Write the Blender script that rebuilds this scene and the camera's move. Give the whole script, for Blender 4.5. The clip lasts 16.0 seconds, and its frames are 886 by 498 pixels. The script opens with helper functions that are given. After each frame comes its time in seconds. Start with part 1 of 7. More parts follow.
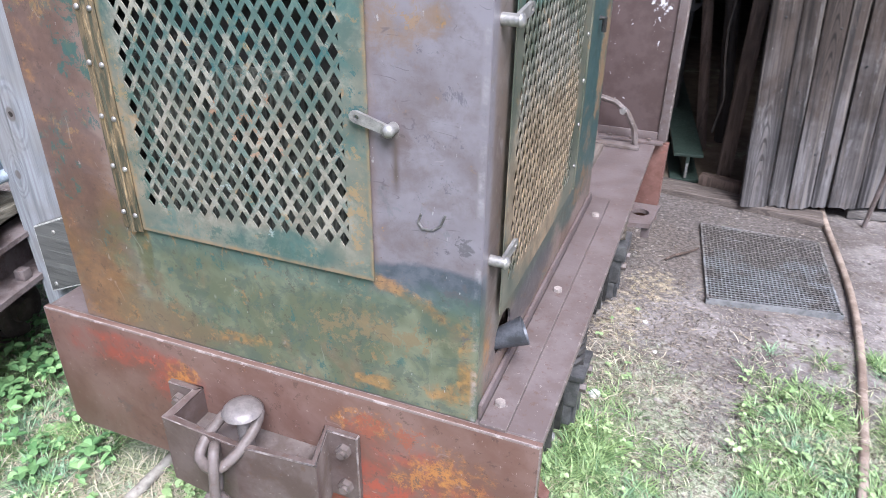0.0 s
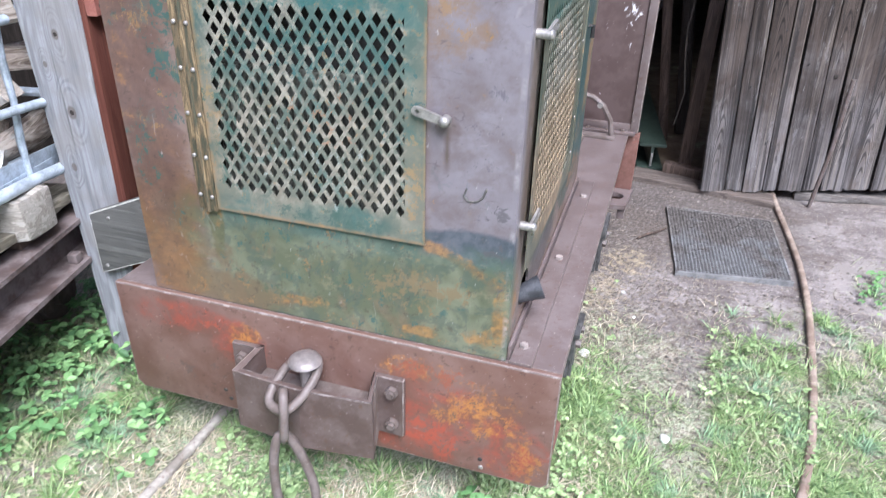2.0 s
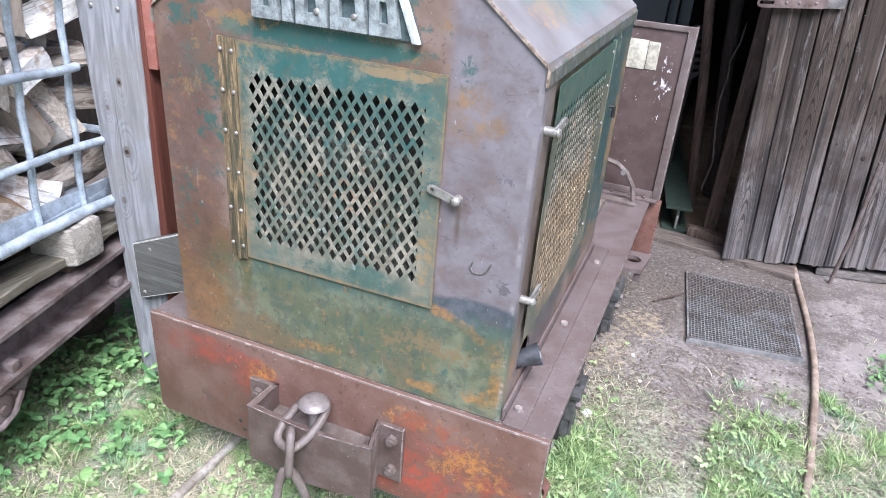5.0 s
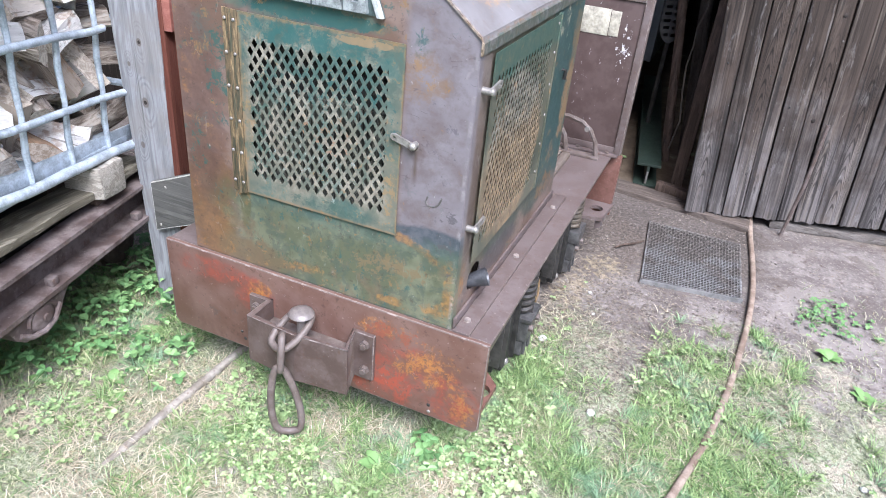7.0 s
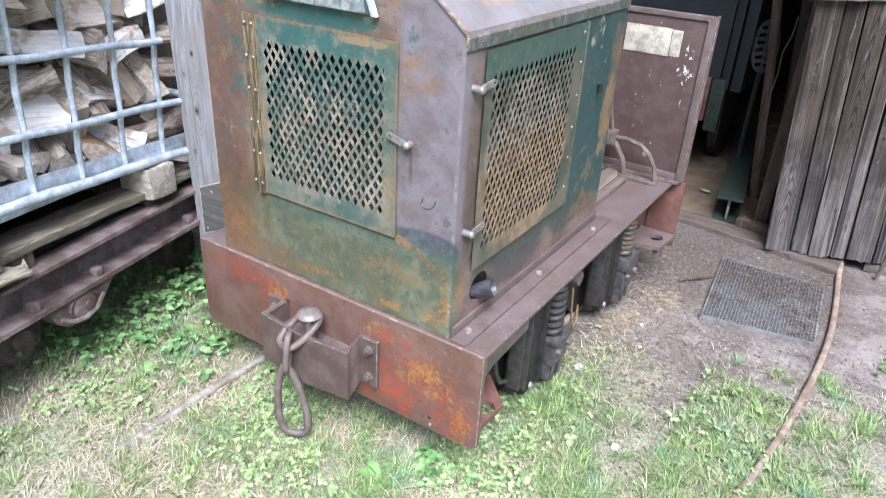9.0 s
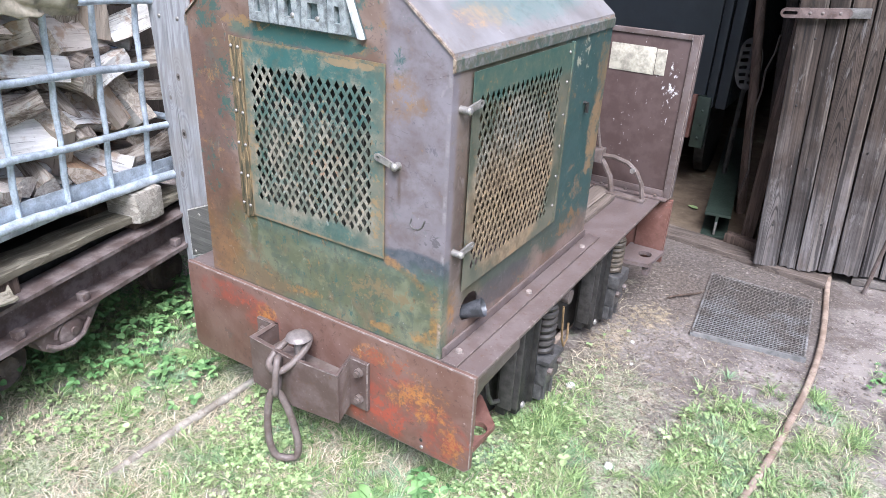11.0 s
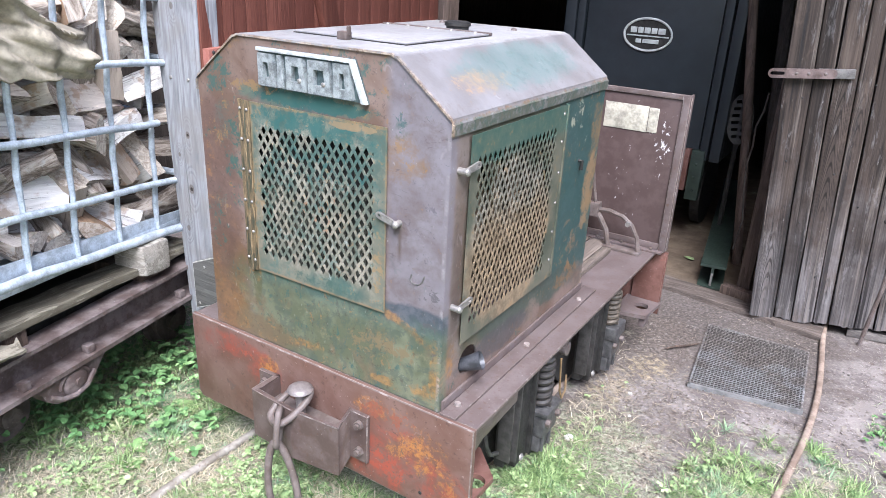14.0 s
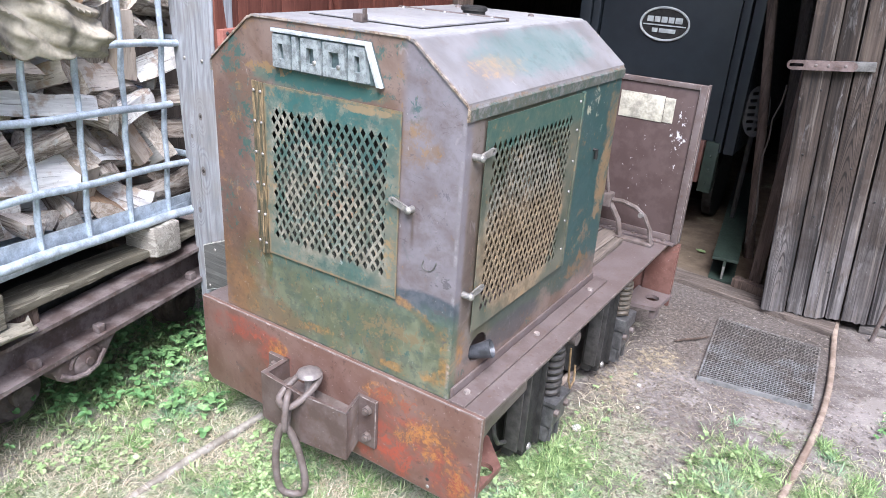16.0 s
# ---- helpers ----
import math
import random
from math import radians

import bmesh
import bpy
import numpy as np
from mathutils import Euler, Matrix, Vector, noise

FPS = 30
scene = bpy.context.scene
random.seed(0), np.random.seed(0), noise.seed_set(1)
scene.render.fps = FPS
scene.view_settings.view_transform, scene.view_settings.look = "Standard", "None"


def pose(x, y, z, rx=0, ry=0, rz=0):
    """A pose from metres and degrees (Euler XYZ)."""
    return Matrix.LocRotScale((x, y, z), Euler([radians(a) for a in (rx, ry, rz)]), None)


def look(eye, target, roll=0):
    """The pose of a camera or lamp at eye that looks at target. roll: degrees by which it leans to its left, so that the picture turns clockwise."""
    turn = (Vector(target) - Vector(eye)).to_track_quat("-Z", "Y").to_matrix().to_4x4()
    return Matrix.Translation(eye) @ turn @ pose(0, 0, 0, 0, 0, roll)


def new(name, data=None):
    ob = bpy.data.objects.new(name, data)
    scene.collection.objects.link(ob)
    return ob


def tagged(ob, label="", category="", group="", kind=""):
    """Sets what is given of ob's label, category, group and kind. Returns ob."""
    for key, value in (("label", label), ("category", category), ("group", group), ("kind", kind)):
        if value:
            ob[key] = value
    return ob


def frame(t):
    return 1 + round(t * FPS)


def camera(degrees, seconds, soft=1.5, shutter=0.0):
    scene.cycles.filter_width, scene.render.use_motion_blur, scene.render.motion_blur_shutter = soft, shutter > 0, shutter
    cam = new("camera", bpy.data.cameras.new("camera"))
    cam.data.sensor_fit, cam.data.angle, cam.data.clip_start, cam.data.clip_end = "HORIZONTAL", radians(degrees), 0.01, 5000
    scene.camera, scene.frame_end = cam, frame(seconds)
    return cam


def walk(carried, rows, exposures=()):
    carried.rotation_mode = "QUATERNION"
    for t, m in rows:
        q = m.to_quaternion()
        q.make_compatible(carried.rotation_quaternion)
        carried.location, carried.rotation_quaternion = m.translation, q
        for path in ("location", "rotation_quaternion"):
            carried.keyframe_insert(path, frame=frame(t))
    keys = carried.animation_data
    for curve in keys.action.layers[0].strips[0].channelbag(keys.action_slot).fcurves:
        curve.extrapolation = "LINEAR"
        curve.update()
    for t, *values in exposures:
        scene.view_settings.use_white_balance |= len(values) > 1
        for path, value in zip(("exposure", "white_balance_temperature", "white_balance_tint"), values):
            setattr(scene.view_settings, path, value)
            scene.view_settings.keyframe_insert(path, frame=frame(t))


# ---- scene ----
cam = camera(64.7, 16.0, soft=0.75, shutter=0.4)
PATH = [
    (0, (0.255, 0.32, 1.091), (-0.379, 1.953, 0.126), 0.8),
    (0.5, (0.239, 0.23, 1.101), (-0.323, 1.913, 0.178), -0.1),
    (1, (0.222, 0.149, 1.145), (-0.33, 1.84, 0.232), 2.2),
    (1.5, (0.221, 0.111, 1.18), (-0.276, 1.838, 0.301), 2.6),
    (2, (0.208, 0.083, 1.152), (-0.311, 1.753, 0.181), 1.5),
    (2.5, (0.201, 0.092, 1.141), (-0.374, 1.712, 0.119), 0.9),
    (3, (0.201, 0.098, 1.138), (-0.342, 1.732, 0.121), 1.0),
    (3.5, (0.199, 0.109, 1.146), (-0.349, 1.744, 0.134), 1.4),
    (4, (0.206, 0.098, 1.17), (-0.353, 1.784, 0.25), 2.3),
    (4.2, (0.207, 0.093, 1.18), (-0.346, 1.787, 0.272), 3.2),
    (6.3, (0.415, -0.07, 1.358), (-0.331, 1.544, 0.442), 5.3),
    (6.5, (0.429, -0.092, 1.354), (-0.3, 1.524, 0.427), 4.4),
    (7, (0.453, -0.163, 1.35), (-0.166, 1.449, 0.341), 5.6),
    (7.5, (0.487, -0.173, 1.335), (-0.182, 1.424, 0.333), 2.0),
    (8, (0.595, -0.132, 1.287), (-0.148, 1.463, 0.337), 5.1),
    (8.5, (0.673, -0.071, 1.271), (-0.195, 1.437, 0.284), 4.9),
    (9, (0.687, -0.048, 1.279), (-0.261, 1.452, 0.356), 3.2),
    (9.2, (0.685, -0.043, 1.28), (-0.266, 1.477, 0.394), 3.0),
    (11.5, (0.685, -0.042, 1.282), (-0.251, 1.494, 0.407), 2.9),
    (12, (0.683, -0.038, 1.285), (-0.25, 1.499, 0.41), 3.1),
    (12.5, (0.686, -0.04, 1.287), (-0.247, 1.499, 0.413), 3.0),
    (13, (0.685, -0.045, 1.306), (-0.264, 1.52, 0.501), 2.6),
    (13.5, (0.696, -0.068, 1.317), (-0.269, 1.516, 0.569), 2.7),
    (14, (0.705, -0.071, 1.317), (-0.269, 1.505, 0.564), 2.8),
    (14.5, (0.702, -0.062, 1.316), (-0.285, 1.503, 0.557), 2.9),
    (15, (0.698, -0.064, 1.314), (-0.302, 1.492, 0.552), 3.1),
    (15.5, (0.698, -0.071, 1.313), (-0.298, 1.485, 0.547), 3.4),
    (16, (0.693, -0.069, 1.309), (-0.292, 1.485, 0.524), 3.7),
]
EXPOSURES = [(0, 1.63, 5960, 13), (2.5, 1.66, 5990, 13), (4.2, 1.61, 6010, 13), (6.3, 1.62, 6060, 13), (9.2, 1.61, 6140, 13), (11.5, 1.68, 6140, 13), (16, 1.70, 6140, 13)]
walk(cam, [(t, look(eye, target, roll)) for t, eye, target, roll in PATH], EXPOSURES)

# ---- light ----
world = bpy.data.worlds.new("overcast_sky")
scene.world = world
world.use_nodes = True
wn = world.node_tree.nodes
sky = wn.new("ShaderNodeTexSky")
sky.sky_type = "NISHITA"
sky.sun_disc = False
sky.sun_elevation = radians(60)
sky.sun_rotation = radians(143)
sky.air_density, sky.dust_density, sky.ozone_density = 1.0, 4.0, 1.0
soften = wn.new("ShaderNodeHueSaturation")
soften.inputs["Saturation"].default_value = 1.25
world.node_tree.links.new(sky.outputs[0], soften.inputs["Color"])
world.node_tree.links.new(soften.outputs[0], wn["Background"].inputs["Color"])
wn["Background"].inputs["Strength"].default_value = 0.107

sun_data = bpy.data.lights.new("sun", "SUN")
sun_data.energy, sun_data.angle, sun_data.color = 2.95, radians(32), (0.885, 0.93, 1.0)
sun = new("sun", sun_data)
sun.matrix_world = look((1.9, -2.5, 4.0), (0, 0, 0))


# ---- material tools ----
class Mat:
    """A small writer of node materials."""

    def __init__(self, name):
        self.m = bpy.data.materials.new(name)
        self.m.use_nodes = True
        self.t = self.m.node_tree
        self.b = self.t.nodes["Principled BSDF"]
        geo = self.t.nodes.new("ShaderNodeNewGeometry")
        self.pos, self.island, self.normal = geo.outputs["Position"], geo.outputs["Random Per Island"], geo.outputs["Normal"]
        self.obj_random = self.t.nodes.new("ShaderNodeObjectInfo").outputs["Random"]
        self.local = self.t.nodes.new("ShaderNodeTexCoord").outputs["Object"]

    def put(self, socket, value):
        if isinstance(value, bpy.types.NodeSocket):
            self.t.links.new(value, socket)
        elif isinstance(value, (tuple, list)):
            socket.default_value = (*value, 1.0) if len(socket.default_value) == 4 and len(value) == 3 else value
        else:
            socket.default_value = value

    def math(self, op, a, b=0.0, c=0.0):
        n = self.t.nodes.new("ShaderNodeMath")
        n.operation = op
        for s, v in zip(n.inputs, (a, b, c)):
            self.put(s, v)
        return n.outputs[0]

    def scaled(self, vec, s):
        n = self.t.nodes.new("ShaderNodeVectorMath")
        n.operation = "MULTIPLY"
        self.put(n.inputs[0], vec)
        n.inputs[1].default_value = s
        return n.outputs[0]

    def noise(self, scale, detail=4.0, rough=0.6, vec=None, distort=0.0):
        n = self.t.nodes.new("ShaderNodeTexNoise")
        self.put(n.inputs["Vector"], vec or self.pos)
        n.inputs["Scale"].default_value, n.inputs["Detail"].default_value = scale, detail
        n.inputs["Roughness"].default_value, n.inputs["Distortion"].default_value = rough, distort
        return n.outputs[0]

    def ramp(self, fac, a, b, lo=0.0, hi=1.0):
        n = self.t.nodes.new("ShaderNodeMapRange")
        n.interpolation_type = "SMOOTHSTEP"
        for s, v in zip(n.inputs, (fac, a, b, lo, hi)):
            self.put(s, v)
        return n.outputs[0]

    def axis(self, k, vec=None):
        n = self.t.nodes.new("ShaderNodeSeparateXYZ")
        self.put(n.inputs[0], vec or self.pos)
        return n.outputs[k]

    def window(self, k, a, b, soft, vec=None):
        """1 between a and b along an axis."""
        v = self.axis(k, vec)
        return self.math("MULTIPLY", self.ramp(v, a - soft, a + soft), self.ramp(v, b - soft, b + soft, 1.0, 0.0))

    def spot(self, k, a, ra, l, b, rb):
        """An elliptic patch round (a, b) on two axes: 1 in the middle, 0 at its rim and past it."""
        u = self.math("DIVIDE", self.math("SUBTRACT", self.axis(k), a), ra)
        v = self.math("DIVIDE", self.math("SUBTRACT", self.axis(l), b), rb)
        d = self.math("ADD", self.math("MULTIPLY", u, u), self.math("MULTIPLY", v, v))
        return self.ramp(d, 0.0, 1.6, 1.0, 0.0)

    def worn(self, patch, grain, amount):
        """A patch with a rim frayed by a noise."""
        f = self.math("ADD", self.math("MULTIPLY", patch, 0.62 * amount), self.math("MULTIPLY", self.math("SUBTRACT", grain, 0.5), 2.1))
        return self.ramp(f, 0.26, 0.62)

    def soft(self, patch, grain, amount=1.0):
        """A patch with a soft, cloudy rim, as rubbed paint has."""
        f = self.math("ADD", self.math("MULTIPLY", patch, amount), self.math("MULTIPLY", self.math("SUBTRACT", grain, 0.5), 1.5))
        return self.ramp(f, 0.22, 0.66)

    def scratches(self, scale, squash, width, share):
        """Fine broken lines: the level line of a stretched noise, kept in places."""
        n = self.noise(scale, 2, 0.5, self.scaled(self.pos, squash), 0.3)
        line = self.ramp(self.math("ABSOLUTE", self.math("SUBTRACT", n, 0.5)), 0.0, width, 1.0, 0.0)
        return self.math("MULTIPLY", line, self.ramp(self.noise(scale * 1.7, 3, 0.6), 0.62 - share, 0.70 - share))

    def chipped(self, patch, grain, amount):
        """A patch with a hard, flaked rim."""
        f = self.math("ADD", self.math("MULTIPLY", patch, 0.62 * amount), self.math("MULTIPLY", self.math("SUBTRACT", grain, 0.5), 2.1))
        return self.ramp(f, 0.40, 0.45)

    def mix(self, fac, c1, c2, blend="MIX"):
        n = self.t.nodes.new("ShaderNodeMix")
        n.data_type, n.blend_type = "RGBA", blend
        self.put(n.inputs[0], fac)
        self.put(n.inputs[6], c1)
        self.put(n.inputs[7], c2)
        return n.outputs[2]

    def bump(self, height, strength=0.3, distance=0.002):
        n = self.t.nodes.new("ShaderNodeBump")
        n.inputs["Strength"].default_value, n.inputs["Distance"].default_value = strength, distance
        self.put(n.inputs["Height"], height)
        self.put(self.b.inputs["Normal"], n.outputs[0])

    def done(self, color, rough=0.6, metal=0.0, spec=0.5):
        self.put(self.b.inputs["Base Color"], color)
        self.put(self.b.inputs["Roughness"], rough)
        self.put(self.b.inputs["Metallic"], metal)
        self.put(self.b.inputs["Specular IOR Level"], spec)
        return self.m


BROWN, MAUVE = (0.135, 0.085, 0.066), (0.19, 0.145, 0.135)
GREEN, TEAL = (0.085, 0.125, 0.085), (0.03, 0.125, 0.115)
ORANGE, RUSTDARK = (0.36, 0.17, 0.05), (0.085, 0.045, 0.03)


def hood_paint():
    """Rubbed loco sheet: blue-grey and brown primer, thin green, teal remains, smears of orange rust."""
    m = Mat("worn_green_brown_paint")
    cloud = m.noise(13, 5, 0.56, distort=0.3)
    smear = m.noise(20, 6, 0.62, m.scaled(m.pos, (0.75, 0.75, 1.25)), 0.5)
    fine, grit = m.noise(60, 4, 0.6), m.noise(170, 3, 0.6)
    flake = m.noise(46, 9, 0.74, distort=0.2)
    frayed = m.math("ADD", m.math("MULTIPLY", smear, 0.55), m.math("MULTIPLY", flake, 0.45))
    front = m.ramp(m.axis(1), 1.05, 1.07, 1.0, 0.0)
    behind = m.math("SUBTRACT", 1.0, front)
    x, z = m.axis(0), m.axis(2)

    def lay(col, patch, colour, k=0.9, where=front):
        return m.mix(m.math("MULTIPLY", m.math("MULTIPLY", patch, where), k), col, colour)

    def at(cx, rx, cz, rz, amount, grain=None):
        return m.soft(m.spot(0, cx, rx, 2, cz, rz), grain or smear, amount)

    # brown primer all over, blue-grey on the corner post
    col = m.mix(m.ramp(cloud, 0.36, 0.64), (0.118, 0.076, 0.057), (0.168, 0.121, 0.103))
    bluegrey = m.mix(m.ramp(cloud, 0.28, 0.74), (0.130, 0.113, 0.124), (0.178, 0.165, 0.187))
    bluegrey = m.mix(m.ramp(frayed, 0.44, 0.62, 0.0, 0.5), bluegrey, (0.098, 0.076, 0.072))
    col = lay(col, m.math("MULTIPLY", m.ramp(x, -0.135, -0.105), m.ramp(z, 0.55, 0.62)), bluegrey, 0.9)
    col = lay(col, m.worn(m.spot(0, -0.08, 0.06, 2, 0.95, 0.07), frayed, 0.85), (0.170, 0.108, 0.062), 0.6)
    col = lay(col, at(-0.03, 0.11, 0.607, 0.035, 1.0), m.mix(m.ramp(frayed, 0.4, 0.6), (0.030, 0.042, 0.052), (0.078, 0.088, 0.104)), 0.9)
    # warm rust down the far edge
    col = lay(col, at(-0.62, 0.09, 0.54, 0.20, 0.8), m.mix(m.ramp(frayed, 0.4, 0.62), (0.096, 0.056, 0.030), (0.172, 0.094, 0.040)), 0.8)
    col = lay(col, at(-0.59, 0.07, 0.58, 0.07, 0.55), (0.070, 0.078, 0.042), 0.6)
    col = lay(col, at(-0.63, 0.075, 0.78, 0.27, 0.85), m.mix(m.ramp(frayed, 0.4, 0.62), (0.070, 0.042, 0.036), (0.115, 0.070, 0.056)), 0.7)
    # green below and over the door
    green = m.mix(m.ramp(cloud, 0.38, 0.64), (0.077, 0.092, 0.057), (0.136, 0.147, 0.099))
    green = m.mix(m.ramp(m.math("ADD", z, m.math("MULTIPLY", smear, 0.12)), 0.60, 0.68, 0.0, 0.8), green, (0.046, 0.098, 0.090))
    green = m.mix(m.ramp(frayed, 0.54, 0.62, 0.0, 0.65), green, (0.160, 0.150, 0.095))
    green = m.mix(m.ramp(m.noise(24, 8, 0.7, distort=0.5), 0.50, 0.56, 0.0, 0.6), green, (0.050, 0.074, 0.060))
    low = m.math("MULTIPLY", m.ramp(m.math("ADD", x, m.math("MULTIPLY", m.math("SUBTRACT", smear, 0.5), 0.16)), -0.60, -0.50), m.ramp(m.math("ADD", z, m.math("MULTIPLY", m.math("SUBTRACT", smear, 0.5), 0.06)), 0.62, 0.57, 0.0, 1.0))
    low = m.math("MAXIMUM", low, m.math("MULTIPLY", m.window(0, -0.53, -0.12, 0.02), m.ramp(z, 0.65, 0.60, 0.0, 1.0)))
    col = lay(col, low, green, 0.92)
    col = lay(col, at(-0.36, 0.20, 1.035, 0.03, 0.75), m.mix(m.ramp(frayed, 0.4, 0.6), (0.026, 0.078, 0.076), (0.085, 0.115, 0.09)), 0.85)
    for cx, rx, cz, rz, k in ((-0.60, 0.05, 0.96, 0.06, 0.55), (-0.09, 0.03, 1.015, 0.03, 0.55), (-0.63, 0.03, 0.76, 0.03, 0.5), (-0.30, 0.10, 0.60, 0.03, 0.6)):
        col = lay(col, m.worn(m.spot(0, cx, rx, 2, cz, rz), frayed, k * 1.1), (0.046, 0.092, 0.082), 0.7)
    col = lay(col, m.math("MULTIPLY", m.ramp(z, 0.60, 0.50, 0.0, 1.0), m.ramp(m.noise(9, 7, 0.66, distort=0.6), 0.50, 0.62)), m.mix(m.ramp(frayed, 0.4, 0.6), (0.108, 0.078, 0.050), (0.158, 0.122, 0.082)), 0.72)
    # brown showing through along the foot
    col = lay(col, at(-0.48, 0.14, 0.43, 0.05, 0.7), (0.115, 0.082, 0.05), 0.7)
    # orange smears
    orange = m.mix(m.ramp(m.math("ADD", m.math("MULTIPLY", fine, 0.6), m.math("MULTIPLY", smear, 0.4)), 0.42, 0.60), (0.150, 0.082, 0.034), (0.315, 0.150, 0.042))
    diag = m.math("ADD", z, m.math("MULTIPLY", m.math("ADD", x, 0.05), 0.45))
    streak = m.math("MULTIPLY", m.ramp(m.math("ABSOLUTE", m.math("SUBTRACT", diag, 0.573)), 0.0, 0.028, 1.0, 0.0), m.window(0, -0.135, 0.03, 0.02))
    col = lay(col, m.worn(streak, frayed, 0.85), orange, 0.6)
    for cx, rx, cz, rz, k in ((0.015, 0.018, 0.48, 0.075, 0.72), (-0.02, 0.04, 0.435, 0.03, 0.62), (-0.13, 0.05, 0.425, 0.018, 0.72), (-0.25, 0.09, 0.45, 0.02, 0.42), (-0.37, 0.08, 0.44, 0.022, 0.55), (-0.21, 0.05, 0.545, 0.03, 0.38), (-0.13, 0.03, 0.545, 0.03, 0.45), (-0.66, 0.02, 0.425, 0.02, 0.7), (-0.08, 0.04, 0.94, 0.05, 0.32), (-0.26, 0.12, 1.03, 0.014, 0.45), (-0.66, 0.02, 0.75, 0.3, 0.35)):
        col = lay(col, m.worn(m.spot(0, cx, rx, 2, cz, rz), frayed, k * 1.1), orange, 0.62)
    # the long side: green and teal behind the door, brown below it
    side = m.math("MULTIPLY", behind, m.ramp(x, 0.0, 0.02))
    sgreen = m.mix(m.ramp(m.axis(1), 1.50, 1.62), m.mix(m.ramp(cloud, 0.4, 0.62), (0.060, 0.066, 0.042), (0.092, 0.098, 0.068)), m.mix(m.ramp(frayed, 0.52, 0.70), (0.010, 0.056, 0.057), (0.045, 0.098, 0.084)))
    sgreen = m.mix(m.ramp(m.math("ADD", m.axis(1), m.math("MULTIPLY", smear, 0.06)), 1.16, 1.12, 0.0, 0.85), sgreen, m.mix(m.ramp(cloud, 0.4, 0.62), (0.120, 0.088, 0.074), (0.175, 0.142, 0.132)))
    col = lay(col, m.ramp(m.math("ADD", z, m.math("MULTIPLY", smear, 0.20)), 0.53, 0.63), sgreen, 0.85, side)
    col = lay(col, m.worn(m.math("MULTIPLY", m.ramp(m.axis(1), 1.70, 1.82), m.window(2, 0.60, 1.0, 0.1)), frayed, 0.8), (0.20, 0.125, 0.06), 0.7, side)
    col = lay(col, m.worn(m.spot(1, 1.30, 0.35, 2, 0.50, 0.05), frayed, 0.35), orange, 0.6, side)
    col = lay(col, m.worn(m.spot(1, 1.06, 0.04, 2, 0.50, 0.07), frayed, 0.6), orange, 0.6, side)
    for cy, ry, cz, rz, k, shade in ((1.36, 0.20, 0.535, 0.06, 0.95, (0.040, 0.058, 0.050)), (1.28, 0.20, 0.47, 0.04, 0.85, (0.058, 0.054, 0.060)), (1.62, 0.16, 0.50, 0.05, 0.75, (0.045, 0.062, 0.052)), (1.07, 0.035, 0.70, 0.16, 0.70, (0.080, 0.058, 0.050))):
        col = lay(col, m.soft(m.spot(1, cy, ry, 2, cz, rz), smear, k), shade, 0.75, side)
    for cy, ry, cz, rz, k in ((1.07, 0.04, 0.52, 0.05, 0.85), (1.05, 0.02, 0.44, 0.03, 0.8), (1.45, 0.10, 0.55, 0.02, 0.5)):
        col = lay(col, m.worn(m.spot(1, cy, ry, 2, cz, rz), frayed, k), orange, 0.7, side)
    # olive run below the hinge, rust runs below the latch
    col = lay(col, m.soft(m.math("MULTIPLY", m.window(0, -0.532, -0.504, 0.010), m.window(2, 0.49, 0.62, 0.06)), smear, 0.8), (0.066, 0.064, 0.026), 0.6)
    col = lay(col, m.math("MULTIPLY", m.window(0, -0.089, -0.082, 0.004), m.window(2, 0.74, 0.81, 0.02)), (0.060, 0.042, 0.028), 0.7)
    col = lay(col, at(-0.085, 0.025, 0.80, 0.03, 0.7), (0.085, 0.06, 0.055), 0.6)
    specks = m.math("MULTIPLY", m.ramp(frayed, 0.585, 0.64), m.ramp(x, -0.14, -0.18, 0.25, 1.0))
    col = m.mix(m.math("MULTIPLY", specks, 0.32), col, (0.205, 0.115, 0.05))
    # crisp chips: teal and light ones round the door, dark pits everywhere
    chip = m.noise(38, 9, 0.76, m.scaled(m.pos, (1.0, 1.0, 0.8)), 0.3)
    sound = m.math("SUBTRACT", 1.0, m.math("MULTIPLY", m.math("MULTIPLY", front, m.ramp(x, -0.13, -0.11)), m.ramp(z, 0.58, 0.62, 0.0, 0.8)))
    chips = m.math("MULTIPLY", m.math("MULTIPLY", sound, m.ramp(chip, 0.570, 0.59)), m.ramp(m.noise(7, 3, 0.5), 0.40, 0.54))
    col = m.mix(m.math("MULTIPLY", chips, 0.8), col, m.mix(m.ramp(smear, 0.45, 0.55), (0.030, 0.080, 0.074), (0.19, 0.115, 0.055)))
    pits = m.noise(64, 8, 0.75)
    col = m.mix(m.math("MULTIPLY", sound, m.ramp(pits, 0.585, 0.62, 0.0, 0.5)), col, (0.045, 0.034, 0.030))
    # hard-edged remains of teal, ochre and olive
    grain = m.noise(26, 9, 0.78, distort=0.35)
